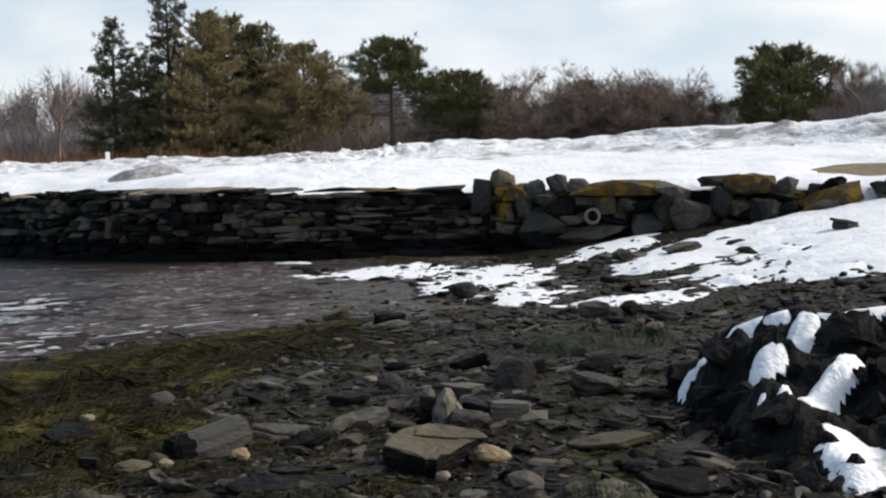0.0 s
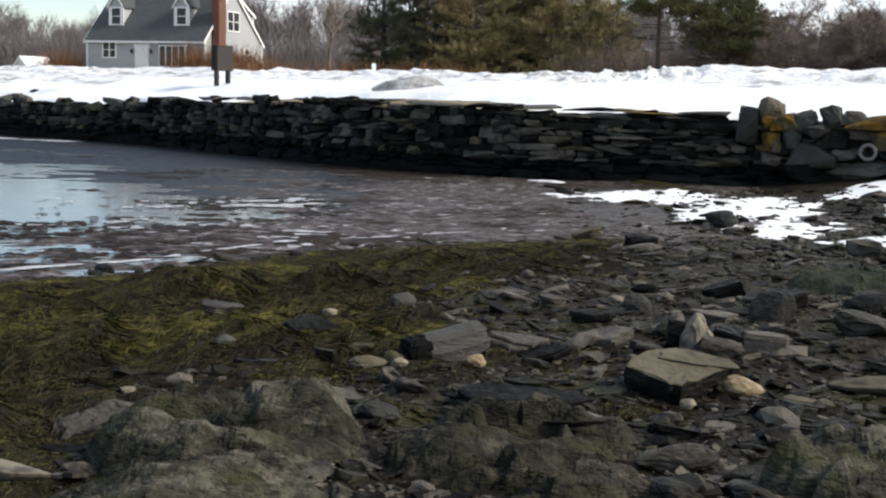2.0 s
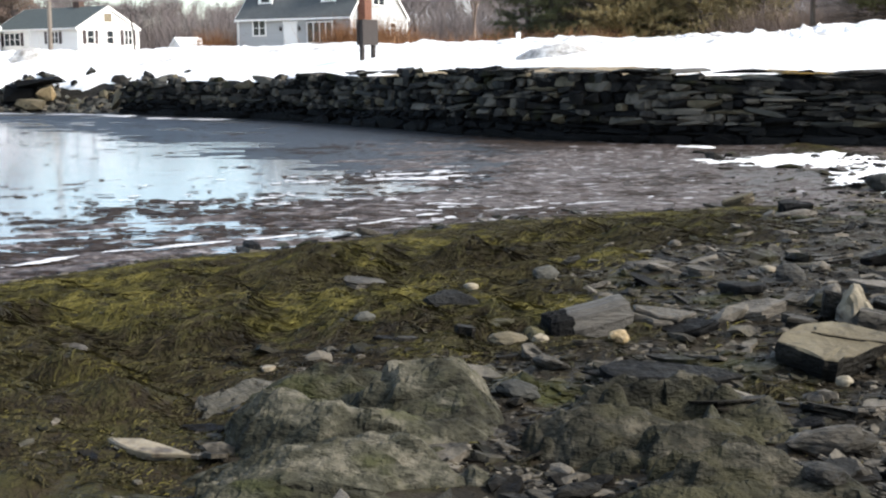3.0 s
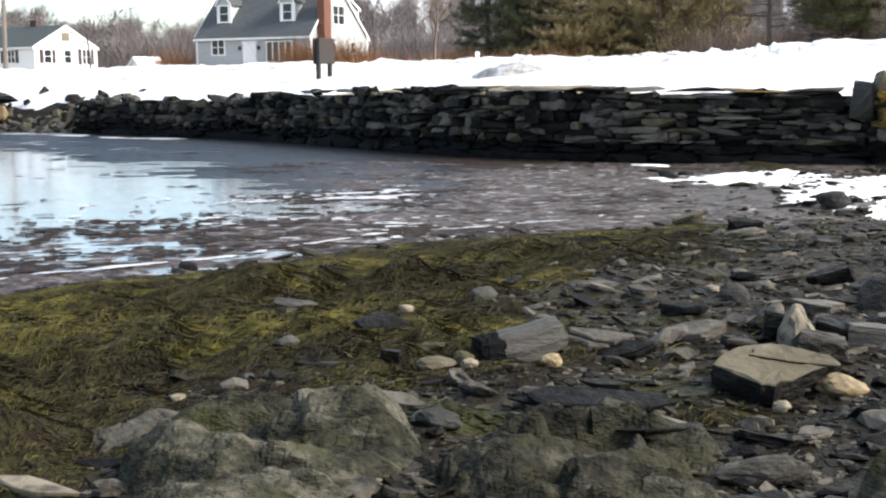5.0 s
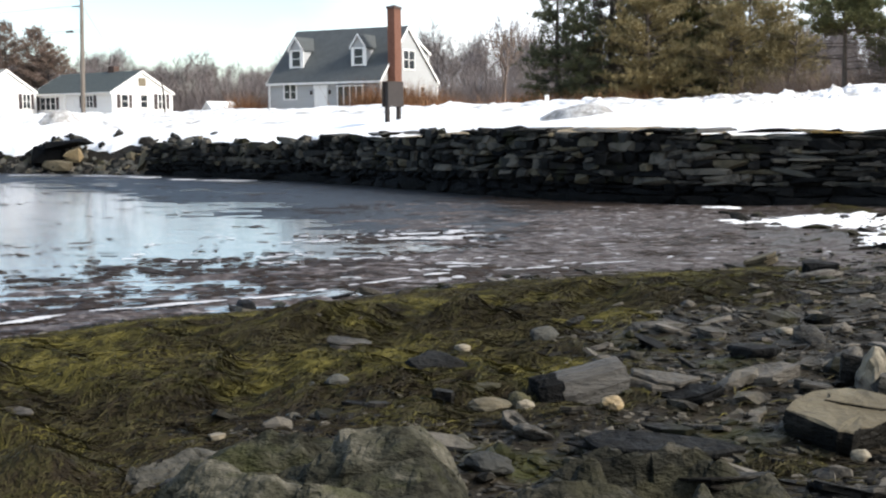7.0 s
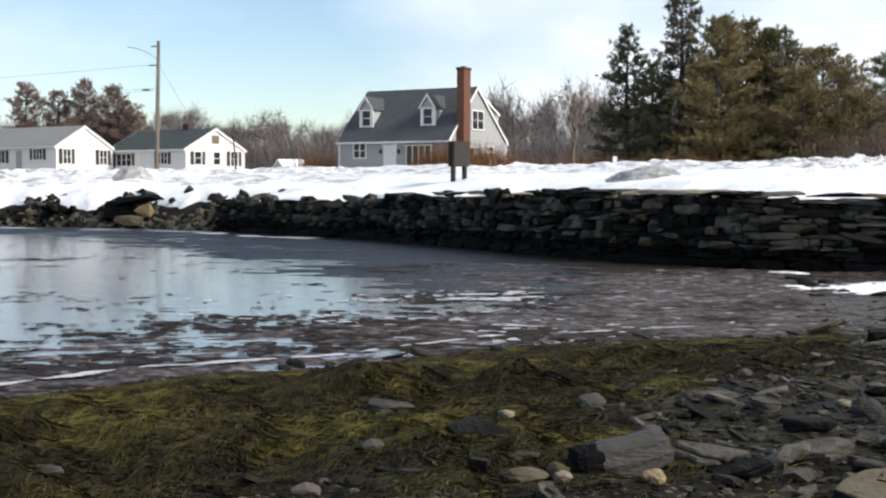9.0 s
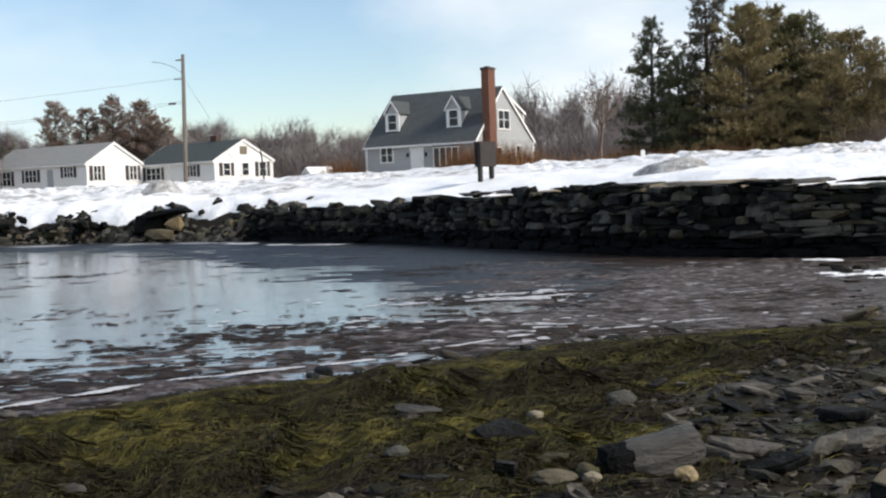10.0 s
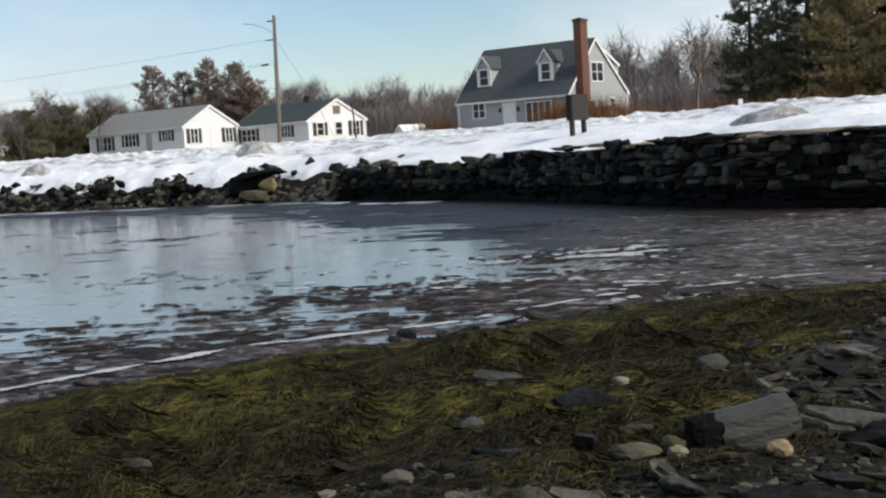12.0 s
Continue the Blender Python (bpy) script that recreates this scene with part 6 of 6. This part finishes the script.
gable_house("white_shed", pose(-31.6, 107.0, 2.2, 0, 0, -24.0) @ pose(0, 0, 0, 0, 0, 70), 2.4, 2.4, 1.1, 0.9, M_WHITE, M_WHITE, "small white shed behind the snow bank", 0.2)
far_house = gable_house("grey_house", pose(-81.2, 106.5, 2.9, 0, 0, -10.0) @ pose(-10, 0, 0), 10, 7, 2.8, 3.0, M_SIDING, M_ROOFGREY, "grey house with a pitched roof behind pines")
window(far_house, "e", 2.0, 1.6, 0.9, 1.3, 10, 1)
window(far_house, "e", 5.0, 1.6, 0.9, 1.3, 10, 1)

# ---- sign, poles ----
sign = empty("notice_sign", pose(-6.6, 46.0, 2.0, 0, 0, 62), "dark brown wooden notice sign on two posts, standing in the snow", "sign")
for q in (-0.36, 0.36):
    box("post", (q - 0.075, -0.075, -0.6), (q + 0.075, 0.075, 1.55), M_SIGN, sign, bevel=0.012)
box("board", (-0.5, 0.078, 0.6), (0.5, 0.15, 1.55), M_SIGN, sign, bevel=0.012)
box("board", (-0.5, -0.15, 0.6), (0.5, -0.078, 1.55), M_SIGN, sign, bevel=0.012)


def tube(name, pts, radii, mat, parent, sides=8, label=""):
    vs, fs = [], []
    for i, (p, r) in enumerate(zip(pts, radii)):
        p = Vector(p)
        d = (Vector(pts[min(i + 1, len(pts) - 1)]) - Vector(pts[max(i - 1, 0)])).normalized()
        a = d.orthogonal().normalized()
        b_ = d.cross(a)
        for k in range(sides):
            t = k * math.tau / sides
            vs.append(p + (a * math.cos(t) + b_ * math.sin(t)) * r)
        if i:
            for k in range(sides):
                fs.append(((i - 1) * sides + k, (i - 1) * sides + (k + 1) % sides, i * sides + (k + 1) % sides, i * sides + k))
    fs.append(tuple(range(sides)))
    fs.append(tuple(len(vs) - sides + k for k in range(sides)))
    return solid(name, vs, fs, mat, parent, label)


pole = empty("utility_pole", pose(-34.25, 83.6, 2.4), "weathered grey wooden utility pole with a lamp arm and wires", "utility pole")
tube("pole", [(0, 0, -0.3), (0.12, 0, 5), (0.24, 0, 9.85)], [0.17, 0.15, 0.12], M_WOODPOLE, pole, 10)
tube("lamp_arm", [(0.2, -0.1, 8.5), (-0.3, -0.3, 8.9), (-1.1, -0.6, 9.25), (-1.8, -0.8, 9.35)], [0.02, 0.02, 0.02, 0.02], M_METAL, pole, 6)
box("crossarm", (-0.3, -0.12, 9.4), (0.35, -0.02, 9.5), M_WOODPOLE, pole)
box("bracket", (-0.45, -0.2, 8.05), (0.2, -0.1, 8.12), M_METAL, pole)
box("splice_case", (-1.0, -0.1, 6.3), (-0.45, 0.02, 6.42), M_SHUTTER, pole)
tube("guy_wire", [(0.22, 0, 8.2), (1.6, 2.5, 4.5), (2.7, 4.6, 0.6)], [0.01] * 3, M_METAL, pole, 4)
for z0, z1, z2 in ((8.2, 5.9, 6.0), (6.5, 4.4, 4.6), (6.35, 4.2, 4.4)):
    pts = [(0.15 - 60 * u, 0.1 + 4 * u, z0 + (z2 - z0) * u - 4 * (z0 * 0.5 + z2 * 0.5 - z1) * u * (1 - u) * 0.35) for u in [i / 12 for i in range(13)]]
    tube("wire", pts, [0.011] * 13, M_SHUTTER, pole, 4)
blackpost = tube("black_post", [(-24.1, 71.4, 2.3), (-24.16, 71.4, 3.8), (-24.3, 71.4, 4.95)], [0.06, 0.055, 0.04], M_SIGN, None, 6)
tagged(blackpost, "thin black post leaning in the snow", "post")
whitepost = empty("marker_post", pose(-1.2, 68.5, 2.3), "short white marker post by the road", "post")
box("post", (-0.12, -0.12, 0), (0.12, 0.12, 1.25), M_WHITE, whitepost, bevel=0.02)

# ---- trees ----
class Tufts:
    """Collects small needle sprays and twigs as triangles."""

    def __init__(self, seed):
        self.rng = np.random.default_rng(seed)
        self.v = []

    def spray(self, centers, dirs, length, width, blades=6, spread_=0.9):
        c = np.repeat(np.asarray(centers), blades, 0)
        d = np.repeat(np.asarray(dirs), blades, 0) + self.rng.normal(0, spread_, (len(c), 3))
        d /= np.linalg.norm(d, axis=1)[:, None] + 1e-9
        side = np.cross(d, self.rng.normal(0, 1, (len(c), 3)))
        side /= np.linalg.norm(side, axis=1)[:, None] + 1e-9
        ln = length * self.rng.uniform(0.6, 1.2, (len(c), 1))
        w = width * self.rng.uniform(0.7, 1.3, (len(c), 1))
        self.v.append(np.stack([c + side * w, c - side * w, c + d * ln], 1).reshape(-1, 3))

    def build(self, name, mat, parent):
        v = np.concatenate(self.v)
        return solid(name, v, np.arange(len(v)).reshape(-1, 3), mat, parent)


def limb_mesh(name, limbs, mat, parent, sides=4):
    vs, fs = [], []
    for p0, p1, r0_, r1_ in limbs:
        p0, p1 = Vector(p0), Vector(p1)
        d = (p1 - p0).normalized()
        a = d.orthogonal().normalized()
        b_ = d.cross(a)
        o = len(vs)
        for p, r in ((p0, r0_), (p1, r1_)):
            for k in range(sides):
                t = k * math.tau / sides
                vs.append(p + (a * math.cos(t) + b_ * math.sin(t)) * r)
        for k in range(sides):
            fs.append((o + k, o + (k + 1) % sides, o + sides + (k + 1) % sides, o + sides + k))
    return solid(name, vs, fs, mat, parent)


def conifer(x, y, hgt, rad, seed, mat, label, bare=0.08, shape="spruce", density=1.0, lean=0.0):
    """Whorls of limbs; each carries pads of upturned needle tufts, more of them towards its tip."""
    r = random.Random(seed)
    z0 = float(height(x, y)) - 0.2
    tree = empty("conifer_tree", pose(x, y, z0, 0, lean, r.uniform(0, 360)), label, "tree")
    trunk_r = 0.018 * hgt + 0.05
    tube("trunk", [(0, 0, 0), (0.05, 0, hgt * 0.5), (0.0, 0.08, hgt * 0.97)], [trunk_r, trunk_r * 0.6, 0.03], M_BARK, tree, 8)
    t = Tufts(seed)
    limbs = []
    whorls = int(hgt * (1 - bare) / 0.42 * min(1.5, density))
    for w in range(whorls + 1):
        u = bare + (0.985 - bare) * w / whorls
        q = (u - bare) / (1 - bare)
        whorl_k = r.uniform(0.72, 1.12)
        for _ in range(r.randint(5, 8)):
            if shape == "spruce":
                reach = rad * (1 - u) ** 0.75 * r.uniform(0.55, 1.15) * whorl_k + 0.25
                rise_ = -0.22 + 0.6 * u
            elif shape == "club":  # ragged below, a dense knob of cones and twigs at the top
                reach = max(rad * (1 - u) ** 0.8 * r.uniform(0.4, 1.1) * whorl_k, 1.35 * smooth01((u - 0.72) / 0.1) * math.sqrt(max(0.1, 1.04 - u) / 0.3) * r.uniform(0.6, 1.05)) + 0.15
                rise_ = -0.1 + 0.5 * u
            elif shape == "round":
                reach = rad * (math.sin(math.pi * min(1, 0.2 + 0.72 * q)) ** 0.6) * r.uniform(0.55, 1.1) * whorl_k + 0.2
                rise_ = 0.02 + 0.3 * u
            elif shape == "flat":  # umbrella crown
                reach = rad * (1 - 0.8 * q ** 2.2) * r.uniform(0.55, 1.08) * whorl_k
                rise_ = 0.05 + 0.3 * q
            else:  # full old pine, wide below and rounded above
                reach = rad * (1 - u ** 2.4) ** 0.7 * r.uniform(0.5, 1.12) * whorl_k + 0.25
                rise_ = 0.02 + 0.5 * u
            az = r.uniform(0, math.tau)
            base = np.array((0, 0, hgt * u + r.uniform(-0.12, 0.12)))
            d = np.array((math.cos(az), math.sin(az), rise_))
            side = np.array((-math.sin(az), math.cos(az), 0.0))
            limbs.append((base, base + d * reach, 0.02 + 0.008 * reach, 0.01))
            k = max(4, int(reach * 9.5 * density))
            f = t.rng.uniform(0.25, 1.0, (k, 1)) ** 0.7
            c = base + d * reach * f + side * t.rng.normal(0, 0.3, (k, 1)) * reach * f * 0.6 + t.rng.normal(0, 0.1, (k, 3)) + np.array((0, 0, 0.12)) * f ** 2 * reach
            t.spray(c, np.tile(d * 0.7 + np.array((0, 0, 0.75)), (k, 1)), 0.34, 0.026, 10, 0.65)
    top = np.array([(r.gauss(0, 0.12), r.gauss(0, 0.12), hgt * r.uniform(0.95, 1.02)) for _ in range(7)])
    t.spray(top, np.tile((0, 0, 1.0), (7, 1)), 0.42, 0.03, 10, 0.4)
    # dead limbs below the crown
    if bare > 0.2:
        for _ in range(16):
            az, hz = r.uniform(0, math.tau), hgt * r.uniform(bare * 0.55, bare * 1.05)
            grow(limbs, r, Vector((0, 0, hz)), Vector((math.cos(az), math.sin(az), r.uniform(-0.1, 0.25))).normalized(), rad * 0.42, 0.04, 4, 0.4, 0.02)
    limb_mesh("branchwork", limbs, M_BARK, tree, 3)
    t.build("crown", mat, tree)
    return tree


def grow(limbs, r, p, d, ln, rad, depth, spread_=0.55, up=0.12, kids=(2, 3)):
    q = p + d * ln
    limbs.append((p, q, rad, rad * 0.65))
    if depth == 0:
        return
    for _ in range(r.randint(*kids)):
        nd = (d + Vector((r.gauss(0, spread_), r.gauss(0, spread_), r.gauss(0, spread_ * 0.7) + up))).normalized()
        grow(limbs, r, p + d * ln * r.uniform(0.55, 1.0), nd, ln * r.uniform(0.6, 0.85), rad * 0.6, depth - 1, spread_, up, kids)


def bare_tree(x, y, hgt, seed, mat, label, depth=6, spread_=0.5, up=0.14, name="bare_tree", stems=1, rad=0.02, twigs=0.0):
    r = random.Random(seed)
    tree = empty(name, pose(x, y, float(height(x, y)) - 0.2), label, "tree")
    limbs = []
    for _ in range(stems):
        d = Vector((r.gauss(0, 0.12 * stems), r.gauss(0, 0.12 * stems), 1)).normalized()
        grow(limbs, r, Vector((r.gauss(0, 0.3 * (stems - 1)), r.gauss(0, 0.3 * (stems - 1)), 0)), d, hgt * 0.27, hgt * rad, depth, spread_, up)
    limb_mesh("branchwork", limbs, mat, tree, 3)
    if twigs:
        t = Tufts(seed)
        tips = [l_ for l_ in limbs if l_[3] < hgt * rad * 0.2]
        ends = np.array([tuple(l_[1]) for l_ in tips])
        ways = np.array([tuple((l_[1] - l_[0]).normalized()) for l_ in tips])
        t.spray(ends, ways, twigs, 0.011, 5, 0.45)
        t.build("twig_mass", mat, tree)
    return tree


conifer(-0.75, 85.5, 10.4, 3.4, 61, M_SPRUCE, "tall dark spruce with a ragged spire", 0.04)
conifer(2.85, 84.4, 12.8, 3.6, 62, M_CLUB, "tallest dark spruce of the clump with a blunt top", 0.05, "club", 1.1)
conifer(0.9, 82.6, 7.6, 2.6, 70, M_SPRUCE, "dark spruce at the front of the clump", 0.03)
conifer(5.2, 82.3, 10.3, 3.8, 63, M_BROWNPINE, "broad browned pine in the clump", 0.04, "full", 1.25)
conifer(7.4, 86.5, 10.5, 3.9, 64, M_BROWNPINE, "tall browned pine in the clump", 0.04, "full", 1.25)
conifer(9.4, 86.0, 9.9, 3.8, 65, M_PINE, "dark green pine with an open tip", 0.04, "full", 1.2)
conifer(12.0, 83.6, 8.3, 3.9, 66, M_BROWNPINE, "round-topped browned pine in the clump", 0.03, "full", 1.25)
conifer(10.4, 80.8, 6.8, 3.0, 67, M_BROWNPINE, "low spreading browned pine before the clump", 0.03, "full")
conifer(14.4, 80.5, 5.4, 3.0, 68, M_BROWNPINE, "low spreading browned pine at the edge of the clump", 0.03, "full")
conifer(15.1, 69.4, 7.3, 2.6, 71, M_PINE, "flat-topped pine with bare lower limbs", 0.6, "flat", 2.0)
conifer(19.4, 70.3, 5.2, 3.9, 72, M_PINE, "round browned pine with bare lower limbs", 0.42, "flat", 1.7)
conifer(21.6, 71.0, 4.4, 2.2, 73, M_BROWNPINE, "small round pine under a larger one", 0.3, "flat", 1.3)
conifer(33.0, 56.0, 5.2, 2.5, 74, M_PINE, "round-headed pine beside the snow bank", 0.18, "round", 1.9)
for i, (bx_, by_, h_) in enumerate(((22.8, 64.8, 7.2), (23.6, 64.0, 7.0), (24.4, 63.2, 6.6), (25.2, 62.3, 7.0), (25.9, 61.5, 7.2), (26.6, 60.7, 7.0), (27.2, 60.0, 6.2), (27.9, 59.2, 4.6))):
    bare_tree(bx_, by_, h_, 80 + i, M_TWIG, "dense bare wild-apple thicket of brown twigs", 6, 0.62, 0.02, "bare_thicket", 4, 0.012, 0.5)
for i, (bx_, by_, h_) in enumerate(((-5.8, 110.0, 11.5), (31.0, 58.5, 4.5), (36.6, 53.5, 6.5), (38.0, 52.5, 5.0), (35.2, 55.0, 4.0), (18.6, 74.0, 7.5))):
    bare_tree(bx_, by_, h_, 90 + i, M_TWIG, "leafless grey tree behind the snow bank", 6, 0.36, 0.2, twigs=0.45)
for i, (bx_, by_, h_) in enumerate(((-67.0, 126.0, 10.2), (-64.2, 128.0, 9.4), (-60.5, 127.0, 10.4), (-58.0, 129.0, 10.0), (-56.0, 127.5, 8.2))):
    conifer(bx_, by_, h_, 2.9, 110 + i, M_REDPINE, "tall thin browned pine behind the white houses", 0.15, "full", 1.05)
for i, (bx_, by_, h_) in enumerate(((-79.0, 109.5, 5.6), (-76.5, 115.0, 5.8), (-74.5, 119.0, 6.2), (-73.0, 124.0, 6.0), (-83.0, 110.0, 5.0))):
    conifer(bx_, by_, h_, 3.1, 120 + i, M_HAZEPINE, "dull olive pine beside the low white house", 0.06, "full", 1.5)

# far bare woods, one mass
r = random.Random(17)
kinds = []
for i in range(7):
    limbs = []
    grow(limbs, r, Vector((0, 0, 0)), Vector((0, 0, 1)), 3.0, 0.09, 4, 0.42, 0.2)
    vs, fs = [], []
    for p0, p1, r0_, r1_ in limbs:
        d = (p1 - p0).normalized()
        a = d.orthogonal().normalized()
        b_ = d.cross(a)
        o = len(vs)
        for p, q in ((p0, r0_ + 0.012), (p1, r1_ + 0.012)):
            for k in range(3):
                vs.append(p + (a * math.cos(k * 2.094) + b_ * math.sin(k * 2.094)) * q)
        for k in range(3):
            fs.append((o + k, o + (k + 1) % 3, o + 3 + (k + 1) % 3, o + 3 + k))
    vs = np.array([tuple(v) for v in vs])
    fs = np.array(fs)
    ends = np.array([tuple(l_[1]) for l_ in limbs if l_[2] < 0.025])
    tw = Tufts(900 + i)
    tw.spray(ends, np.tile((0, 0, 0.7), (len(ends), 1)), 1.5, 0.021, 6, 0.6)
    tv = tw.v[0]
    kinds.append((np.concatenate([vs, tv]), [tuple(f) for f in fs], np.arange(len(tv)).reshape(-1, 3) + len(vs)))
V, Fq, off = [], [], 0
for i in range(680):
    az = radians(r.uniform(-44, 42))
    if 25.2 < math.degrees(az) < 28.4:
        continue
    dist = r.uniform(135, 210)
    x, y = dist * math.sin(az), dist * math.cos(az)
    v, f4, f3 = kinds[i % 7]
    k = r.uniform(0.7, 1.15) * (1.0 if az < -0.22 or az > 0.3 else 1.25)
    c, s_ = math.cos(i), math.sin(i)
    V.append(np.stack([(v[:, 0] * c - v[:, 1] * s_) * k, (v[:, 0] * s_ + v[:, 1] * c) * k, v[:, 2] * k], 1) + (x, y, float(height(x, y)) - 0.3))
    Fq += [(a_ + off, b_ + off, c_ + off, d_ + off) for a_, b_, c_, d_ in f4]
    Fq += [(int(a_) + off, int(b_) + off, int(c_) + off) for a_, b_, c_ in f3]
    off += len(v)
tagged(solid("bare_woods", np.concatenate(V), Fq, M_HAZETWIG), "grey-brown leafless woods in the distance", "trees", kind="stuff")

# russet brush and dead grass behind the snow bank
rng = np.random.default_rng(8)
def brush(name, x0, y0, x1, y1, n, hgt, wide, mat, label, seed):
    q = np.random.default_rng(seed)
    u = q.random(n)
    x = x0 + (x1 - x0) * u + q.normal(0, wide, n)
    y = y0 + (y1 - y0) * u + q.normal(0, wide, n)
    z = height(x, y)
    hh = hgt * q.uniform(0.5, 1.1, n) * (0.75 + 0.35 * np.sin(u * 19 + seed))
    a = q.uniform(0, np.pi, n)
    w = q.uniform(0.01, 0.03, n)
    lean = q.normal(0, 0.42, (n, 2)) * hh[:, None]
    P = np.stack([np.stack([x - w * np.cos(a), y - w * np.sin(a), z - 0.1], -1), np.stack([x + w * np.cos(a), y + w * np.sin(a), z - 0.1], -1), np.stack([x + lean[:, 0], y + lean[:, 1], z + hh], -1)], 1)
    tagged(solid(name, P.reshape(-1, 3), np.arange(3 * n).reshape(-1, 3), mat), label, "brush", kind="stuff")


brush("russet_brush", -15.2, 90.6, -10.2, 92.3, 6500, 2.7, 0.7, M_BRUSH, "russet leafless shrubs in front of the house gable", 1)
brush("russet_brush", -27.0, 97.0, -25.3, 97.5, 1500, 2.3, 0.6, M_BRUSH, "russet leafless shrubs beside the house", 2)
brush("reed_grass", -12, 74, 4, 72, 5000, 1.5, 1.4, M_BRUSH, "band of tall russet dead grass beyond the road", 3)
brush("under_brush", -1, 92, 20, 82, 12000, 2.4, 1.6, M_TWIG, "brown leafless undergrowth beneath the pines", 5)
brush("under_brush", 13, 79, 30, 64, 14000, 2.8, 1.6, M_TWIG, "brown leafless undergrowth beneath the pines", 6)
brush("reed_grass", 4, 72, 30, 54, 5000, 1.0, 1.2, M_GRASS, "band of tan dead grass under the trees", 4)
for i, (bx0, by0, bx1, by1) in enumerate(((-84, 126, -40, 140), (-40, 134, 0, 136), (0, 134, 40, 120), (40, 120, 80, 90))):
    brush("grey_brush", bx0, by0, bx1, by1, 36000, 5.4, 2.6, M_HAZETWIG, "grey-brown scrub along the edge of the woods", 30 + i)
def snow_mound(cx, cy, rx, ry, h, rot, seed, label):
    """A heap of grey ploughed snow that rises out of the bank."""
    u, v = np.meshgrid(np.arange(-1, 1.001, 0.08 / rx), np.arange(-1, 1.001, 0.08 / ry))
    c, s_ = math.cos(radians(rot)), math.sin(radians(rot))
    x, y = cx + c * u * rx - s_ * v * ry, cy + s_ * u * rx + c * v * ry
    r_ = np.hypot(u, v) + 0.3 * fbm(x * 1.1, y * 1.1, seed)
    f = smooth01((1 - r_) * 1.3) * (1 + 0.12 * u)
    a_, n_ = wall_coords(x, y)
    z = height(x, y) + ridge_profile(a_, n_) - 0.1 + (h + 0.1) * f + 0.22 * h * np.abs(fbm(x * 2.6, y * 2.6, seed + 3)) * f
    i = np.arange(u.size).reshape(u.shape)
    q = np.stack([i[:-1, :-1], i[:-1, 1:], i[1:, 1:], i[1:, :-1]], -1).reshape(-1, 4)
    keep = (r_.reshape(-1)[q] < 1.05).all(1)
    return tagged(solid("dirty_snow_mound", np.stack([x, y, z], -1).reshape(-1, 3), q[keep], M_DIRTSNOW, smooth=True), label, "snow mound")


snow_mound(0.2, 37.0, 1.5, 1.0, 0.27, -20, 81, "grey pile of dirty ploughed snow")
snow_mound(-24.83, 57.57, 1.1, 0.8, 0.5, 15, 82, "small grey lump of dirty ploughed snow")
snow_mound(-37.42, 57.51, 1.0, 0.7, 0.45, 35, 83, "small grey lump of dirty ploughed snow")
